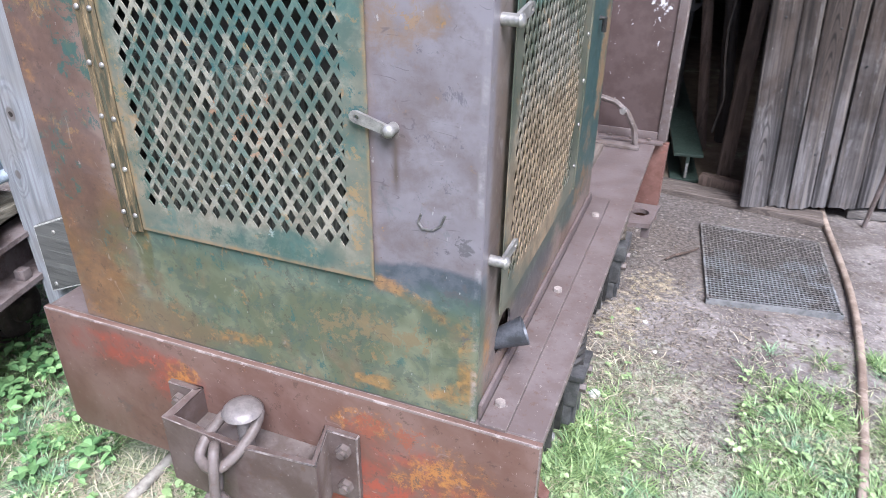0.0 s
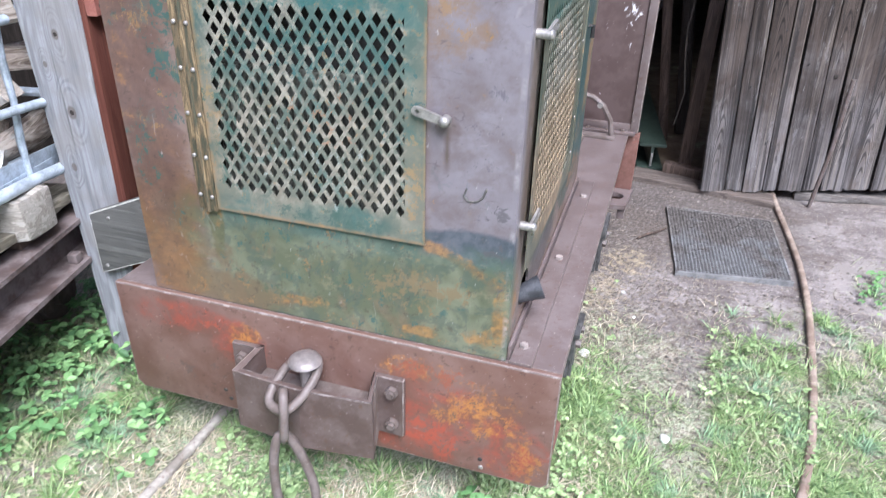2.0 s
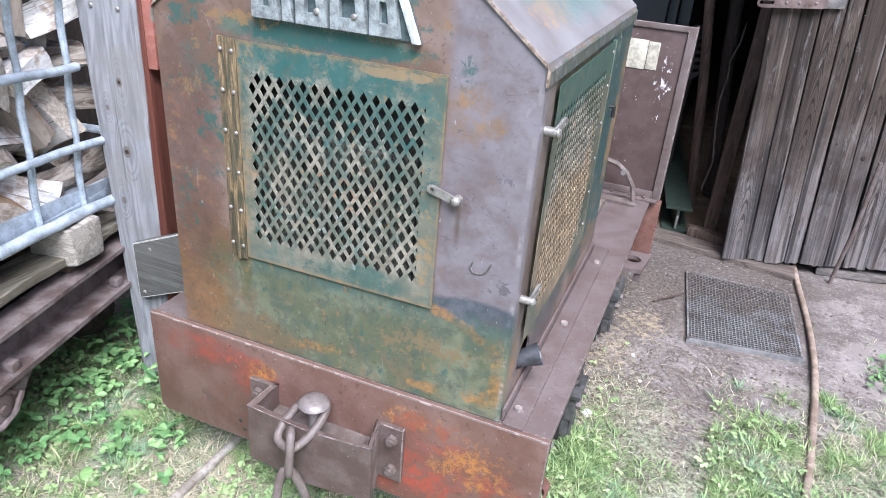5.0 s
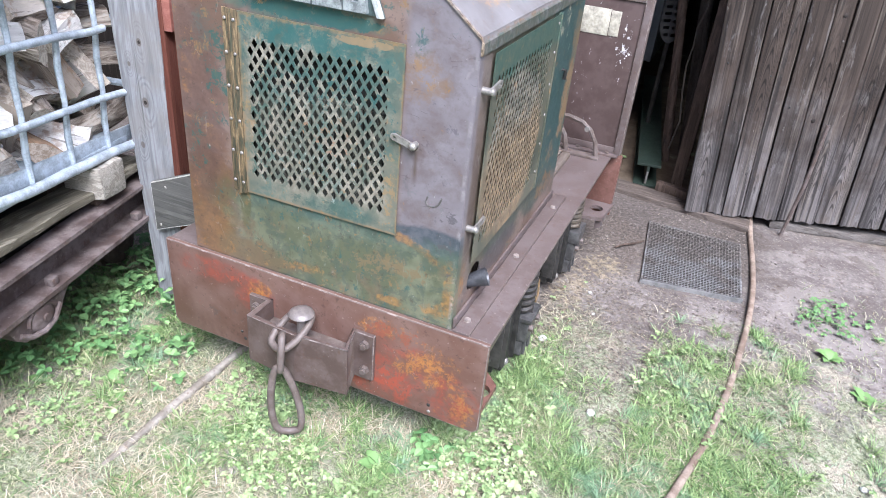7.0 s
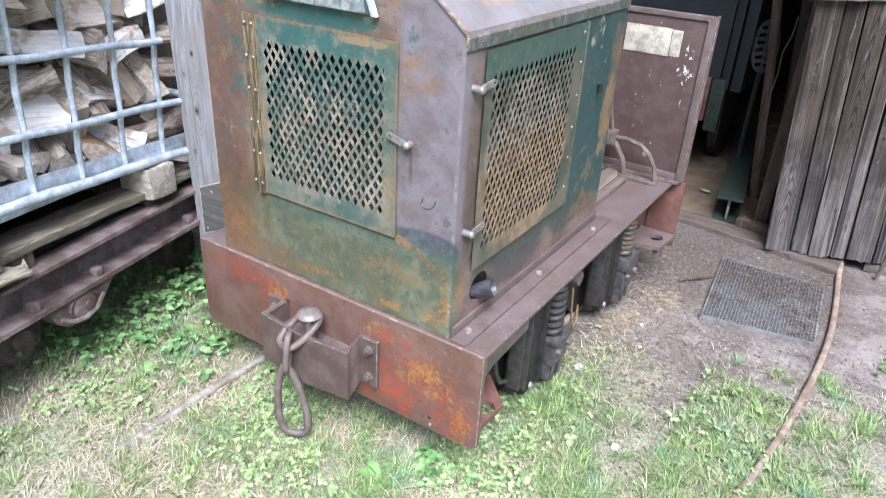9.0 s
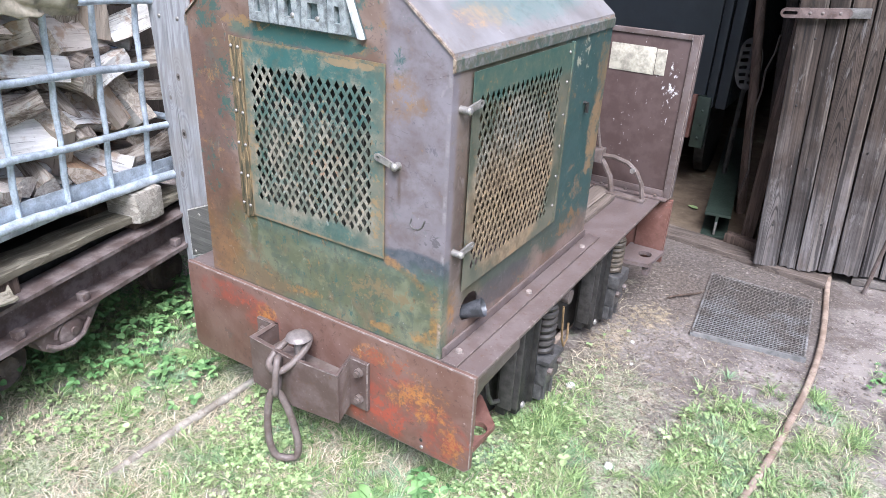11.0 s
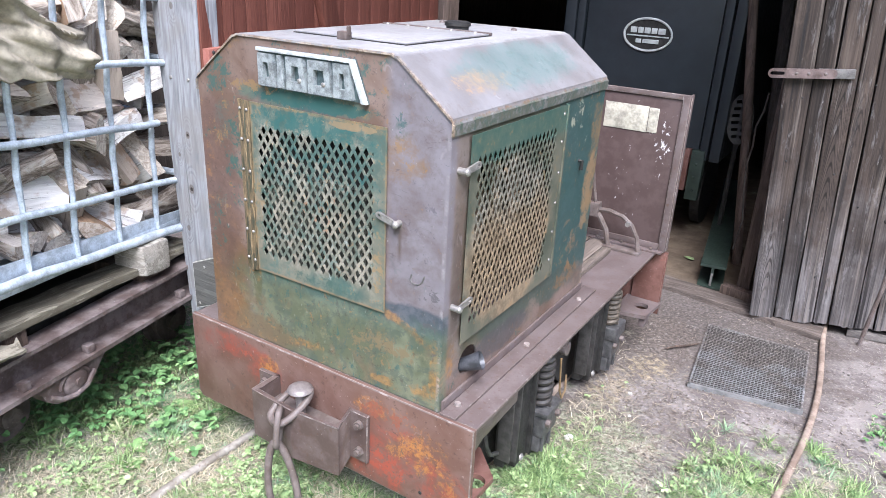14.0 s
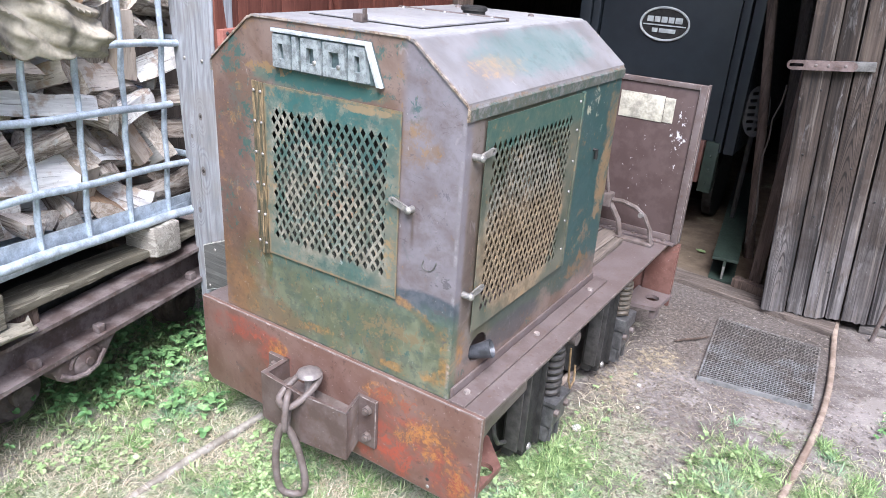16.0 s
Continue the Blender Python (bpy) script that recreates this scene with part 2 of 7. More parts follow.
    for cx, rx, cz, rz, k, shade in ((-0.35, 0.22, 1.033, 0.022, 1.0, (0.022, 0.082, 0.076)), (-0.57, 0.05, 0.90, 0.16, 0.62, (0.024, 0.080, 0.070)), (-0.61, 0.06, 1.06, 0.05, 0.72, (0.030, 0.086, 0.078)), (-0.64, 0.04, 0.70, 0.12, 0.55, (0.030, 0.080, 0.066)), (-0.09, 0.030, 1.03, 0.030, 0.58, (0.040, 0.085, 0.085)), (-0.50, 0.09, 1.045, 0.02, 0.75, (0.200, 0.125, 0.060)), (-0.080, 0.040, 0.965, 0.05, 0.50, (0.205, 0.128, 0.070)), (-0.08, 0.05, 1.06, 0.03, 0.45, (0.200, 0.135, 0.080)), (-0.35, 0.3, 0.48, 0.07, 0.42, (0.055, 0.080, 0.052)), (-0.13, 0.12, 0.51, 0.06, 0.62, (0.150, 0.110, 0.062)), (-0.60, 0.09, 0.50, 0.10, 0.42, (0.150, 0.088, 0.046)), (0.0, 0.03, 0.62, 0.12, 0.55, (0.070, 0.066, 0.070)), (-0.03, 0.05, 0.80, 0.22, 0.40, (0.088, 0.082, 0.094))):
        col = lay(col, m.chipped(m.spot(0, cx, rx, 2, cz, rz), grain, k), shade, 0.8)
    rear = m.ramp(m.axis(1), 1.56, 1.58)
    for cy, ry, cz, rz, k, shade in ((1.80, 0.06, 0.74, 0.16, 0.85, (0.205, 0.135, 0.075)), (1.70, 0.10, 0.60, 0.12, 0.60, (0.150, 0.105, 0.065)), (1.68, 0.10, 0.95, 0.10, 0.45, (0.30, 0.29, 0.22)), (1.70, 0.10, 0.50, 0.05, 0.70, (0.155, 0.090, 0.045))):
        col = lay(col, m.chipped(m.spot(1, cy, ry, 2, cz, rz), grain, k), shade, 0.8, m.math("MULTIPLY", side, rear))
    # rubbed corner, pin scratches, dark grit
    col = m.mix(m.math("MULTIPLY", m.scratches(16, (1.0, 1.0, 0.5), 0.008, 0.05), 0.28), col, (0.30, 0.28, 0.28))
    col = m.mix(m.math("MULTIPLY", m.scratches(23, (0.5, 0.5, 1.3), 0.010, 0.08), 0.45), col, (0.045, 0.038, 0.038))
    rub = m.math("MULTIPLY", m.window(0, 0.021, 0.029, 0.003), m.ramp(frayed, 0.46, 0.62))
    col = lay(col, rub, (0.30, 0.29, 0.30), 0.6)
    scratch = m.noise(150, 3, 0.6, m.scaled(m.pos, (1.0, 1.0, 0.4)))
    col = m.mix(m.ramp(scratch, 0.70, 0.74, 0.0, 0.5), col, (0.34, 0.34, 0.33))
    col = m.mix(m.ramp(grit, 0.66, 0.74, 0.0, 0.45), col, RUSTDARK)
    m.bump(m.math("ADD", m.math("MULTIPLY", fine, 0.6), m.math("ADD", m.math("MULTIPLY", cloud, 2.0), m.math("MULTIPLY", grain, 0.8))), 0.16, 0.0015)
    return m.done(col, m.ramp(frayed, 0.35, 0.65, 0.36, 0.47), 0.0, 0.32)


def roof_paint():
    """The hood's top and slopes: the same paint, bleached, with sky glare put into the flat top's colour."""
    m = Mat("bleached_roof_paint_with_glare")
    mid, fine = m.noise(10, 6, 0.68), m.noise(80, 5, 0.7)
    ragged = m.math("ADD", m.math("MULTIPLY", m.noise(17, 9, 0.76, distort=0.25), 0.65), m.math("MULTIPLY", fine, 0.35))
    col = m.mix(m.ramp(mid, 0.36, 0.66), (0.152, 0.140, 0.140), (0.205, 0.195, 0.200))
    # flat top mixed paler: glare of the sky put into its colour
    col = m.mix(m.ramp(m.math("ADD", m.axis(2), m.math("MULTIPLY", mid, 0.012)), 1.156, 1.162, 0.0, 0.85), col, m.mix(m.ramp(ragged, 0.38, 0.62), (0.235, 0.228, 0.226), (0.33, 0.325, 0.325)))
    slope = m.ramp(m.axis(0), -0.14, -0.09)
    g = m.worn(m.math("MULTIPLY", m.spot(1, 1.46, 0.34, 2, 1.11, 0.05), slope), ragged, 1.15)
    col = m.mix(m.math("MULTIPLY", g, 0.6), col, (0.110, 0.165, 0.158))
    flaked = m.noise(30, 9, 0.78, distort=0.3)
    col = m.mix(m.math("MULTIPLY", m.chipped(m.math("MULTIPLY", m.spot(1, 1.46, 0.36, 2, 1.105, 0.055), slope), flaked, 0.58), 0.5), col, (0.080, 0.145, 0.140))
    col = m.mix(m.ramp(flaked, 0.56, 0.60, 0.0, 0.35), col, (0.135, 0.105, 0.092))
    o = m.worn(m.math("MULTIPLY", m.spot(1, 1.24, 0.13, 2, 1.095, 0.025), slope), ragged, 0.7)
    lip = m.worn(m.math("MULTIPLY", m.window(2, 1.015, 1.050, 0.006), m.ramp(m.axis(0), 0.0, 0.02)), ragged, 0.62)
    col = m.mix(m.math("MULTIPLY", lip, 0.9), col, m.mix(m.ramp(fine, 0.4, 0.6), (0.080, 0.050, 0.030), (0.175, 0.104, 0.052)))
    col = m.mix(m.math("MULTIPLY", o, 0.55), col, (0.31, 0.20, 0.12))
    col = m.mix(m.math("MULTIPLY", m.chipped(m.math("MULTIPLY", m.spot(1, 1.20, 0.13, 2, 1.09, 0.03), slope), flaked, 0.55), 0.5), col, (0.33, 0.215, 0.13))
    col = m.mix(m.math("MULTIPLY", m.scratches(14, (1.0, 0.6, 1.0), 0.007, 0.03), 0.3), col, (0.42, 0.41, 0.40))
    col = m.mix(m.math("MULTIPLY", m.chipped(m.math("MULTIPLY", m.window(2, 1.015, 1.044, 0.004), m.ramp(m.axis(1), 1.04, 1.06)), flaked, 0.60), 0.85), col, (0.030, 0.070, 0.060))
    liplow = m.math("MULTIPLY", m.window(2, 1.01, 1.042, 0.004), m.ramp(ragged, 0.42, 0.52))
    col = m.mix(m.math("MULTIPLY", liplow, 0.75), col, (0.052, 0.068, 0.052))
    col = m.mix(m.ramp(fine, 0.64, 0.74, 0.0, 0.4), col, (0.16, 0.12, 0.10))
    rim = m.math("MULTIPLY", m.ramp(m.axis(1), 1.040, 1.034), m.ramp(ragged, 0.42, 0.54))
    col = m.mix(m.math("MULTIPLY", rim, 0.8), col, m.mix(m.ramp(fine, 0.42, 0.6), (0.13, 0.075, 0.04), (0.34, 0.27, 0.21)))
    m.bump(m.math("ADD", fine, m.math("MULTIPLY", mid, 2.5)), 0.2, 0.0015)
    return m.done(col, m.ramp(mid, 0.3, 0.7, 0.38, 0.52), 0.0, 0.4)


def brown_steel(name, base=BROWN, second=MAUVE, rust=0.62, red=0.0, rough=(0.34, 0.45)):
    """Oily brown-primed or rusted steel; red > 0 shows old red paint in patches."""
    m = Mat(name)
    big, fine = m.noise(4.5, 5, 0.6), m.noise(95, 4, 0.7)
    mid = m.math("ADD", m.math("MULTIPLY", m.noise(17, 6, 0.62), 0.8), m.math("MULTIPLY", fine, 0.2))
    col = m.mix(m.ramp(mid, 0.40, 0.62), base, second)
    if red:
        r = m.math("ADD", m.math("MULTIPLY", big, 0.75), m.math("MULTIPLY", mid, 0.25))
        col = m.mix(m.ramp(r, 0.62 - red, 0.72 - red, 0.0, 0.85), col, (0.30, 0.062, 0.04))
    o = m.math("ADD", m.math("MULTIPLY", m.noise(9, 7, 0.75, distort=0.4), 0.7), m.math("MULTIPLY", fine, 0.3))
    col = m.mix(m.ramp(o, rust, rust + 0.07, 0.0, 0.85), col, ORANGE)
    col = m.mix(m.ramp(m.noise(70, 8, 0.75), 0.57, 0.62, 0.0, 0.5), col, RUSTDARK)
    col = m.mix(m.ramp(m.noise(110, 6, 0.7), 0.64, 0.67, 0.0, 0.45), col, (0.30, 0.27, 0.255))
    m.bump(m.math("ADD", fine, m.math("MULTIPLY", mid, 1.0)), 0.25, 0.0015)
    return m.done(col, m.ramp(mid, 0.35, 0.65, *rough), 0.0, 0.25)


def door_paint():
    """Perforated door sheet: grey-green rubbed to tan, teal left by the upper edge, orange edges."""
    m = Mat("grey_green_paint_worn_to_tan")
    cloud = m.noise(12, 5, 0.58, distort=0.3)
    fine = m.noise(75, 4, 0.65)
    frayed = m.math("ADD", m.math("MULTIPLY", m.noise(30, 9, 0.74, distort=0.2), 0.75), m.math("MULTIPLY", fine, 0.25))
    x, z = m.axis(0), m.axis(2)
    front = m.ramp(m.axis(1), 1.05, 1.07, 1.0, 0.0)
    behind = m.math("SUBTRACT", 1.0, front)
    col = m.mix(m.ramp(cloud, 0.36, 0.64), (0.066, 0.092, 0.076), (0.122, 0.124, 0.098))
    teal = m.math("MAXIMUM", m.soft(m.spot(0, -0.36, 0.26, 2, 0.96, 0.13), cloud, 0.95), m.soft(m.spot(0, -0.26, 0.10, 2, 0.625, 0.03), cloud, 0.65))
    col = m.mix(m.math("MULTIPLY", m.math("MULTIPLY", front, teal), 0.75), col, m.mix(m.ramp(frayed, 0.4, 0.62), (0.028, 0.072, 0.066), (0.068, 0.105, 0.088)))
    tan = m.mix(m.ramp(frayed, 0.38, 0.62), (0.150, 0.128, 0.100), (0.330, 0.300, 0.245))
    patchy = m.noise(19, 7, 0.68, distort=0.4)
    field = m.math("MULTIPLY", front, m.ramp(m.math("ADD", patchy, m.math("MULTIPLY", m.math("SUBTRACT", 0.78, z), 0.12)), 0.46, 0.58))
    holed = m.math("MULTIPLY", m.window(0, -0.485, -0.150, 0.015), m.window(2, 0.643, 0.975, 0.015))
    field = m.math("MULTIPLY", field, m.math("ADD", 0.30, m.math("MULTIPLY", holed, 0.70)))
    col = m.mix(m.math("MULTIPLY", field, 0.7), col, tan)
    wash = m.math("MULTIPLY", front, m.ramp(m.noise(15, 7, 0.68, distort=0.4), 0.52, 0.62))
    col = m.mix(m.math("MULTIPLY", wash, 0.65), col, (0.055, 0.105, 0.094))
    edge = m.math("MAXIMUM", m.math("MAXIMUM", m.ramp(x, -0.124, -0.119), m.ramp(x, -0.495, -0.503)), m.math("MAXIMUM", m.ramp(z, 0.610, 0.604), m.ramp(z, 1.004, 1.010)))
    edge = m.math("MULTIPLY", front, m.math("MULTIPLY", edge, m.ramp(frayed, 0.36, 0.54)))
    blot = m.math("MULTIPLY", front, m.worn(m.math("MAXIMUM", m.spot(0, -0.492, 0.012, 2, 0.76, 0.24), m.math("MAXIMUM", m.spot(0, -0.20, 0.12, 2, 1.0, 0.010), m.spot(0, -0.128, 0.014, 2, 0.74, 0.10))), frayed, 0.75))
    col = m.mix(m.math("MAXIMUM", m.math("MULTIPLY", edge, 0.55), m.math("MULTIPLY", blot, 0.26)), col, (0.225, 0.135, 0.062))
    col = m.mix(m.math("MULTIPLY", behind, 0.85), col, m.mix(m.ramp(cloud, 0.36, 0.64), (0.058, 0.064, 0.046), (0.112, 0.108, 0.080)))
    top = m.math("MULTIPLY", behind, m.soft(m.ramp(z, 0.90, 0.99), cloud, 0.9))
    col = m.mix(m.math("MULTIPLY", top, 0.8), col, m.mix(m.ramp(frayed, 0.4, 0.62), (0.022, 0.070, 0.060), (0.070, 0.10, 0.075)))
    lattice = m.math("MULTIPLY", behind, m.soft(m.spot(1, 1.31, 0.21, 2, 0.73, 0.21), cloud, 1.1))
    col = m.mix(m.math("MULTIPLY", lattice, 0.85), col, m.mix(m.ramp(m.math("ADD", z, m.math("MULTIPLY", cloud, 0.25)), 0.86, 1.0), m.mix(m.ramp(frayed, 0.40, 0.62), (0.130, 0.090, 0.056), (0.285, 0.212, 0.138)), m.mix(m.ramp(frayed, 0.40, 0.62), (0.10, 0.096, 0.078), (0.225, 0.205, 0.170))))
    col = m.mix(m.ramp(frayed, 0.57, 0.60, 0.0, 0.5), col, (0.235, 0.135, 0.058))
    col = m.mix(m.ramp(fine, 0.66, 0.76, 0.0, 0.4), col, RUSTDARK)
    flaked = m.noise(34, 9, 0.78, distort=0.3)
    for cx, rx, cz, rz, k, shade in ((-0.33, 0.24, 0.985, 0.035, 0.75, (0.022, 0.088, 0.084)), (-0.21, 0.09, 1.0, 0.010, 0.95, (0.225, 0.155, 0.088)), (-0.465, 0.05, 0.78, 0.20, 0.62, (0.032, 0.078, 0.064)), (-0.49, 0.012, 0.85, 0.18, 0.58, (0.235, 0.160, 0.080)), (-0.30, 0.16, 0.622, 0.02, 0.62, (0.045, 0.082, 0.068)), (-0.31, 0.15, 0.73, 0.10, 0.46, (0.235, 0.275, 0.260)), (-0.25, 0.20, 0.86, 0.12, 0.52, (0.020, 0.080, 0.080)), (-0.14, 0.02, 0.70, 0.10, 0.65, (0.225, 0.150, 0.075)), (-0.28, 0.10, 0.80, 0.08, 0.50, (0.250, 0.125, 0.070))):
        col = m.mix(m.math("MULTIPLY", m.math("MULTIPLY", m.chipped(m.spot(0, cx, rx, 2, cz, rz), flaked, k), front), 0.75), col, shade)
    m.bump(fine, 0.2, 0.001)
    return m.done(col, m.ramp(cloud, 0.3, 0.7, 0.38, 0.48), 0.0, 0.3)


def plain(name, color, rough=0.6, metal=0.0, vary=0.25, scale=20.0, bump=0.2, spec=0.5):
    """A quiet surface with two scales of variation."""
    m = Mat(name)
    a, b = m.noise(scale, 5, 0.6), m.noise(scale * 6, 3, 0.6)
    dark = tuple(c * (1 - vary) for c in color)
    light = tuple(min(1.0, c * (1 + vary)) for c in color)
    col = m.mix(m.ramp(m.math("ADD", m.math("MULTIPLY", a, 0.7), m.math("MULTIPLY", b, 0.3)), 0.35, 0.65), dark, light)
    m.bump(m.math("ADD", a, m.math("MULTIPLY", b, 0.5)), bump, 0.002)
    return m.done(col, m.ramp(b, 0.3, 0.7, max(0.05, rough - 0.1), min(1.0, rough + 0.1)), metal, spec)


def timber(name, dark, light, along=2, scale=1.0, contrast=1.0, ochre=0.0):
    """Weathered board with long grain along an axis of the board itself."""
    m = Mat(name)
    s = [30.0 * scale] * 3
    s[along] = 0.75 * scale
    off = m.t.nodes.new("ShaderNodeVectorMath")
    off.operation = "ADD"
    m.put(off.inputs[0], m.pos)
    comb = m.t.nodes.new("ShaderNodeCombineXYZ")
    for k in range(3):
        m.put(comb.inputs[k], m.math("MULTIPLY", m.obj_random, (3.7, 5.1, 7.3)[k]))
    m.put(off.inputs[1], comb.outputs[0])
    p = off.outputs[0]
    warp = m.noise(2.2, 3, 0.5, p, 0.6)
    grain = m.noise(1.0, 6, 0.7, m.scaled(p, s), 1.1)
    rings = m.math("SINE", m.math("MULTIPLY", m.math("ADD", grain, m.math("MULTIPLY", warp, 1.6)), 42.0))
    fibre = m.noise(1.0, 3, 0.6, m.scaled(p, [v * 6 for v in s]))
    f = m.math("ADD", m.math("MULTIPLY", m.ramp(rings, -1, 1), 0.42 * contrast), m.math("MULTIPLY", m.ramp(grain, 0.3, 0.7), 0.58))
    f = m.math("ADD", m.math("MULTIPLY", f, 0.8), m.math("MULTIPLY", fibre, 0.25))
    f = m.math("ADD", f, m.math("MULTIPLY", m.math("SUBTRACT", m.obj_random, 0.5), 0.25))
    col = m.mix(m.ramp(f, 0.18, 0.95), dark, light)
    if ochre:
        col = m.mix(m.ramp(m.noise(3.0, 4, 0.6, p), 0.5, 0.7, 0.0, ochre), col, (0.27, 0.17, 0.09))
    m.bump(m.math("ADD", f, m.math("MULTIPLY", fibre, 0.6)), 0.55, 0.003)
    return m.done(col, 0.78, 0.0, 0.25)


def barn_wood(name, pale, warm_pale, brown, rough_figure, deep, cracks):
    """Old unpainted gate boards: long grey fibres, dark checks, arched figure. Each board's own x = 0 is its middle."""
    m = Mat(name)
    comb = m.t.nodes.new("ShaderNodeCombineXYZ")
    for k in range(3):
        m.put(comb.inputs[k], m.math("MULTIPLY", m.obj_random, (13.7, 5.1, 27.3)[k]))
    off = m.t.nodes.new("ShaderNodeVectorMath")
    off.operation = "ADD"
    m.put(off.inputs[0], m.local)
    m.put(off.inputs[1], comb.outputs[0])
    p = off.outputs[0]
    fibre = m.noise(1.0, 5, 0.7, m.scaled(p, (95.0, 95.0, 2.4)), 0.4)
    hair = m.noise(1.0, 3, 0.6, m.scaled(p, (330.0, 330.0, 5.0)))
    broad = m.noise(1.0, 4, 0.6, m.scaled(p, (17.0, 17.0, 1.1)), 0.7)
    blot = m.noise(5.5, 5, 0.65, p, 0.4)
    x = m.axis(0, m.local)
    arch = m.math("ADD", m.math("MULTIPLY", m.math("MULTIPLY", x, x), 330.0), m.math("ADD", m.axis(2, p), m.math("MULTIPLY", broad, 0.10)))
    rings = m.ramp(m.math("SINE", m.math("MULTIPLY", arch, 105.0)), 0.25, 1.0)
    figured = m.math("MULTIPLY", m.ramp(m.noise(1.0, 2, 0.5, m.scaled(p, (1.2, 1.2, 1.3))), 0.50, 0.60), m.ramp(m.math("ABSOLUTE", x), 0.035, 0.055, 1.0, 0.0))
    f = m.math("ADD", m.math("MULTIPLY", fibre, 0.50), m.math("MULTIPLY", broad, 0.34))
    f = m.math("ADD", f, m.math("MULTIPLY", hair, 0.16))
    f = m.math("SUBTRACT", f, m.math("MULTIPLY", m.math("MULTIPLY", rings, figured), rough_figure))
    f = m.math("ADD", f, m.math("MULTIPLY", m.math("SUBTRACT", m.obj_random, 0.5), 0.10))
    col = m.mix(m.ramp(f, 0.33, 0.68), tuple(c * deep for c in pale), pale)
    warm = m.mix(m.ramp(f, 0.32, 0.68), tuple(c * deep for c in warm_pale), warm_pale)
    # boards turn browner and much darker towards the top
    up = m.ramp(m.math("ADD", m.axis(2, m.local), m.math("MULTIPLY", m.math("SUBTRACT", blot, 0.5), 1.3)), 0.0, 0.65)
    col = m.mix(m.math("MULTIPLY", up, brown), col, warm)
    cream = m.noise(1.0, 4, 0.6, m.scaled(p, (34.0, 34.0, 1.3)), 0.4)
    col = m.mix(m.ramp(cream, 0.54, 0.64, 0.0, 0.45), col, m.mix(m.ramp(f, 0.3, 0.66), tuple(c * 0.6 for c in warm_pale), (pale[0] * 1.35, pale[1] * 1.28, pale[2] * 1.12)))
    check = m.noise(1.0, 4, 0.6, m.scaled(p, (60.0, 60.0, 1.0)), 0.2)
    col = m.mix(m.ramp(check, 0.57, 0.62, 0.0, cracks), col, tuple(c * 0.1 for c in pale))
    stain = m.noise(1.0, 6, 0.7, m.scaled(p, (11.0, 11.0, 3.6)), 0.8)
    col = m.mix(m.ramp(stain, 0.52, 0.66, 0.0, 0.55), col, m.mix(m.ramp(f, 0.3, 0.66), (0.030, 0.022, 0.018), (0.105, 0.078, 0.062)))
    bleached = m.noise(1.0, 6, 0.72, m.scaled(p, (26.0, 26.0, 5.0)), 0.5)
    col = m.mix(m.ramp(bleached, 0.57, 0.67, 0.0, 0.32), col, m.mix(m.ramp(f, 0.3, 0.6), (0.12, 0.112, 0.110), (0.255, 0.245, 0.245)))
    fleck = m.noise(1.0, 4, 0.65, m.scaled(p, (75.0, 75.0, 22.0)))
    col = m.mix(m.ramp(fleck, 0.67, 0.72, 0.0, 0.45), col, (0.28, 0.27, 0.265))
    m.bump(m.math("SUBTRACT", m.math("ADD", f, m.math("MULTIPLY", hair, 0.2)), m.math("MULTIPLY", m.ramp(check, 0.58, 0.66), 0.5)), 0.6, 0.004)
    return m.done(col, 0.78, 0.0, 0.25)


def post_wood():
    """Pale weathered post: soft grey fibres that bend round a few knots."""
    m = Mat("pale_weathered_post")
    fibre = m.noise(1.0, 5, 0.7, m.scaled(m.pos, (120.0, 120.0, 3.5)), 0.3)
    hair = m.noise(1.0, 3, 0.6, m.scaled(m.pos, (330.0, 330.0, 7.0)))
    blot = m.noise(7, 5, 0.65)
    lines = m.math("ADD", m.math("MULTIPLY", m.axis(0), 24.0), m.math("MULTIPLY", m.noise(1.0, 3, 0.5, m.scaled(m.pos, (9.0, 9.0, 2.2)), 0.5), 7.0))
    core = 0.0
    for x, z, r in ((-0.985, 0.825, 0.022), (-0.99, 0.66, 0.030), (-1.03, 0.76, 0.014), (-1.005, 1.18, 0.020), (-1.02, 0.53, 0.020), (-0.975, 1.33, 0.018)):
        lines = m.math("ADD", lines, m.math("MULTIPLY", m.spot(0, x, r, 2, z, r * 2.3), 2.6))
        core = m.math("MAXIMUM", m.spot(0, x, r * 0.42, 2, z, r * 0.55), core)
    figure = m.ramp(m.math("SINE", m.math("MULTIPLY", lines, 6.283)), -0.5, 1.0)
    f = m.math("ADD", m.math("MULTIPLY", fibre, 0.55), m.math("ADD", m.math("MULTIPLY", hair, 0.25), m.math("MULTIPLY", figure, -0.085)))
    col = m.mix(m.ramp(f, 0.20, 0.52), (0.145, 0.146, 0.155), (0.275, 0.283, 0.300))
    col = m.mix(m.ramp(blot, 0.48, 0.64, 0.0, 0.55), col, (0.200, 0.188, 0.180))
    col = m.mix(m.ramp(m.noise(1.0, 3, 0.6, m.scaled(m.pos, (60.0, 60.0, 1.2)), 0.3), 0.60, 0.65, 0.0, 0.55), col, (0.085, 0.080, 0.080))
    col = m.mix(m.ramp(core, 0.2, 0.8, 0.0, 0.7), col, (0.095, 0.075, 0.062))
    m.bump(f, 0.4, 0.003)
    return m.done(col, 0.8, 0.0, 0.2)


def leafy(name, a, b, c):
    m = Mat(name)
    col = m.mix(m.island, a, b)
    col = m.mix(m.ramp(m.noise(2.3, 4, 0.6), 0.42, 0.66), col, c)
    m.b.inputs["Subsurface Weight"].default_value = 0.0
    return m.done(col, 0.55, 0.0, 0.3)


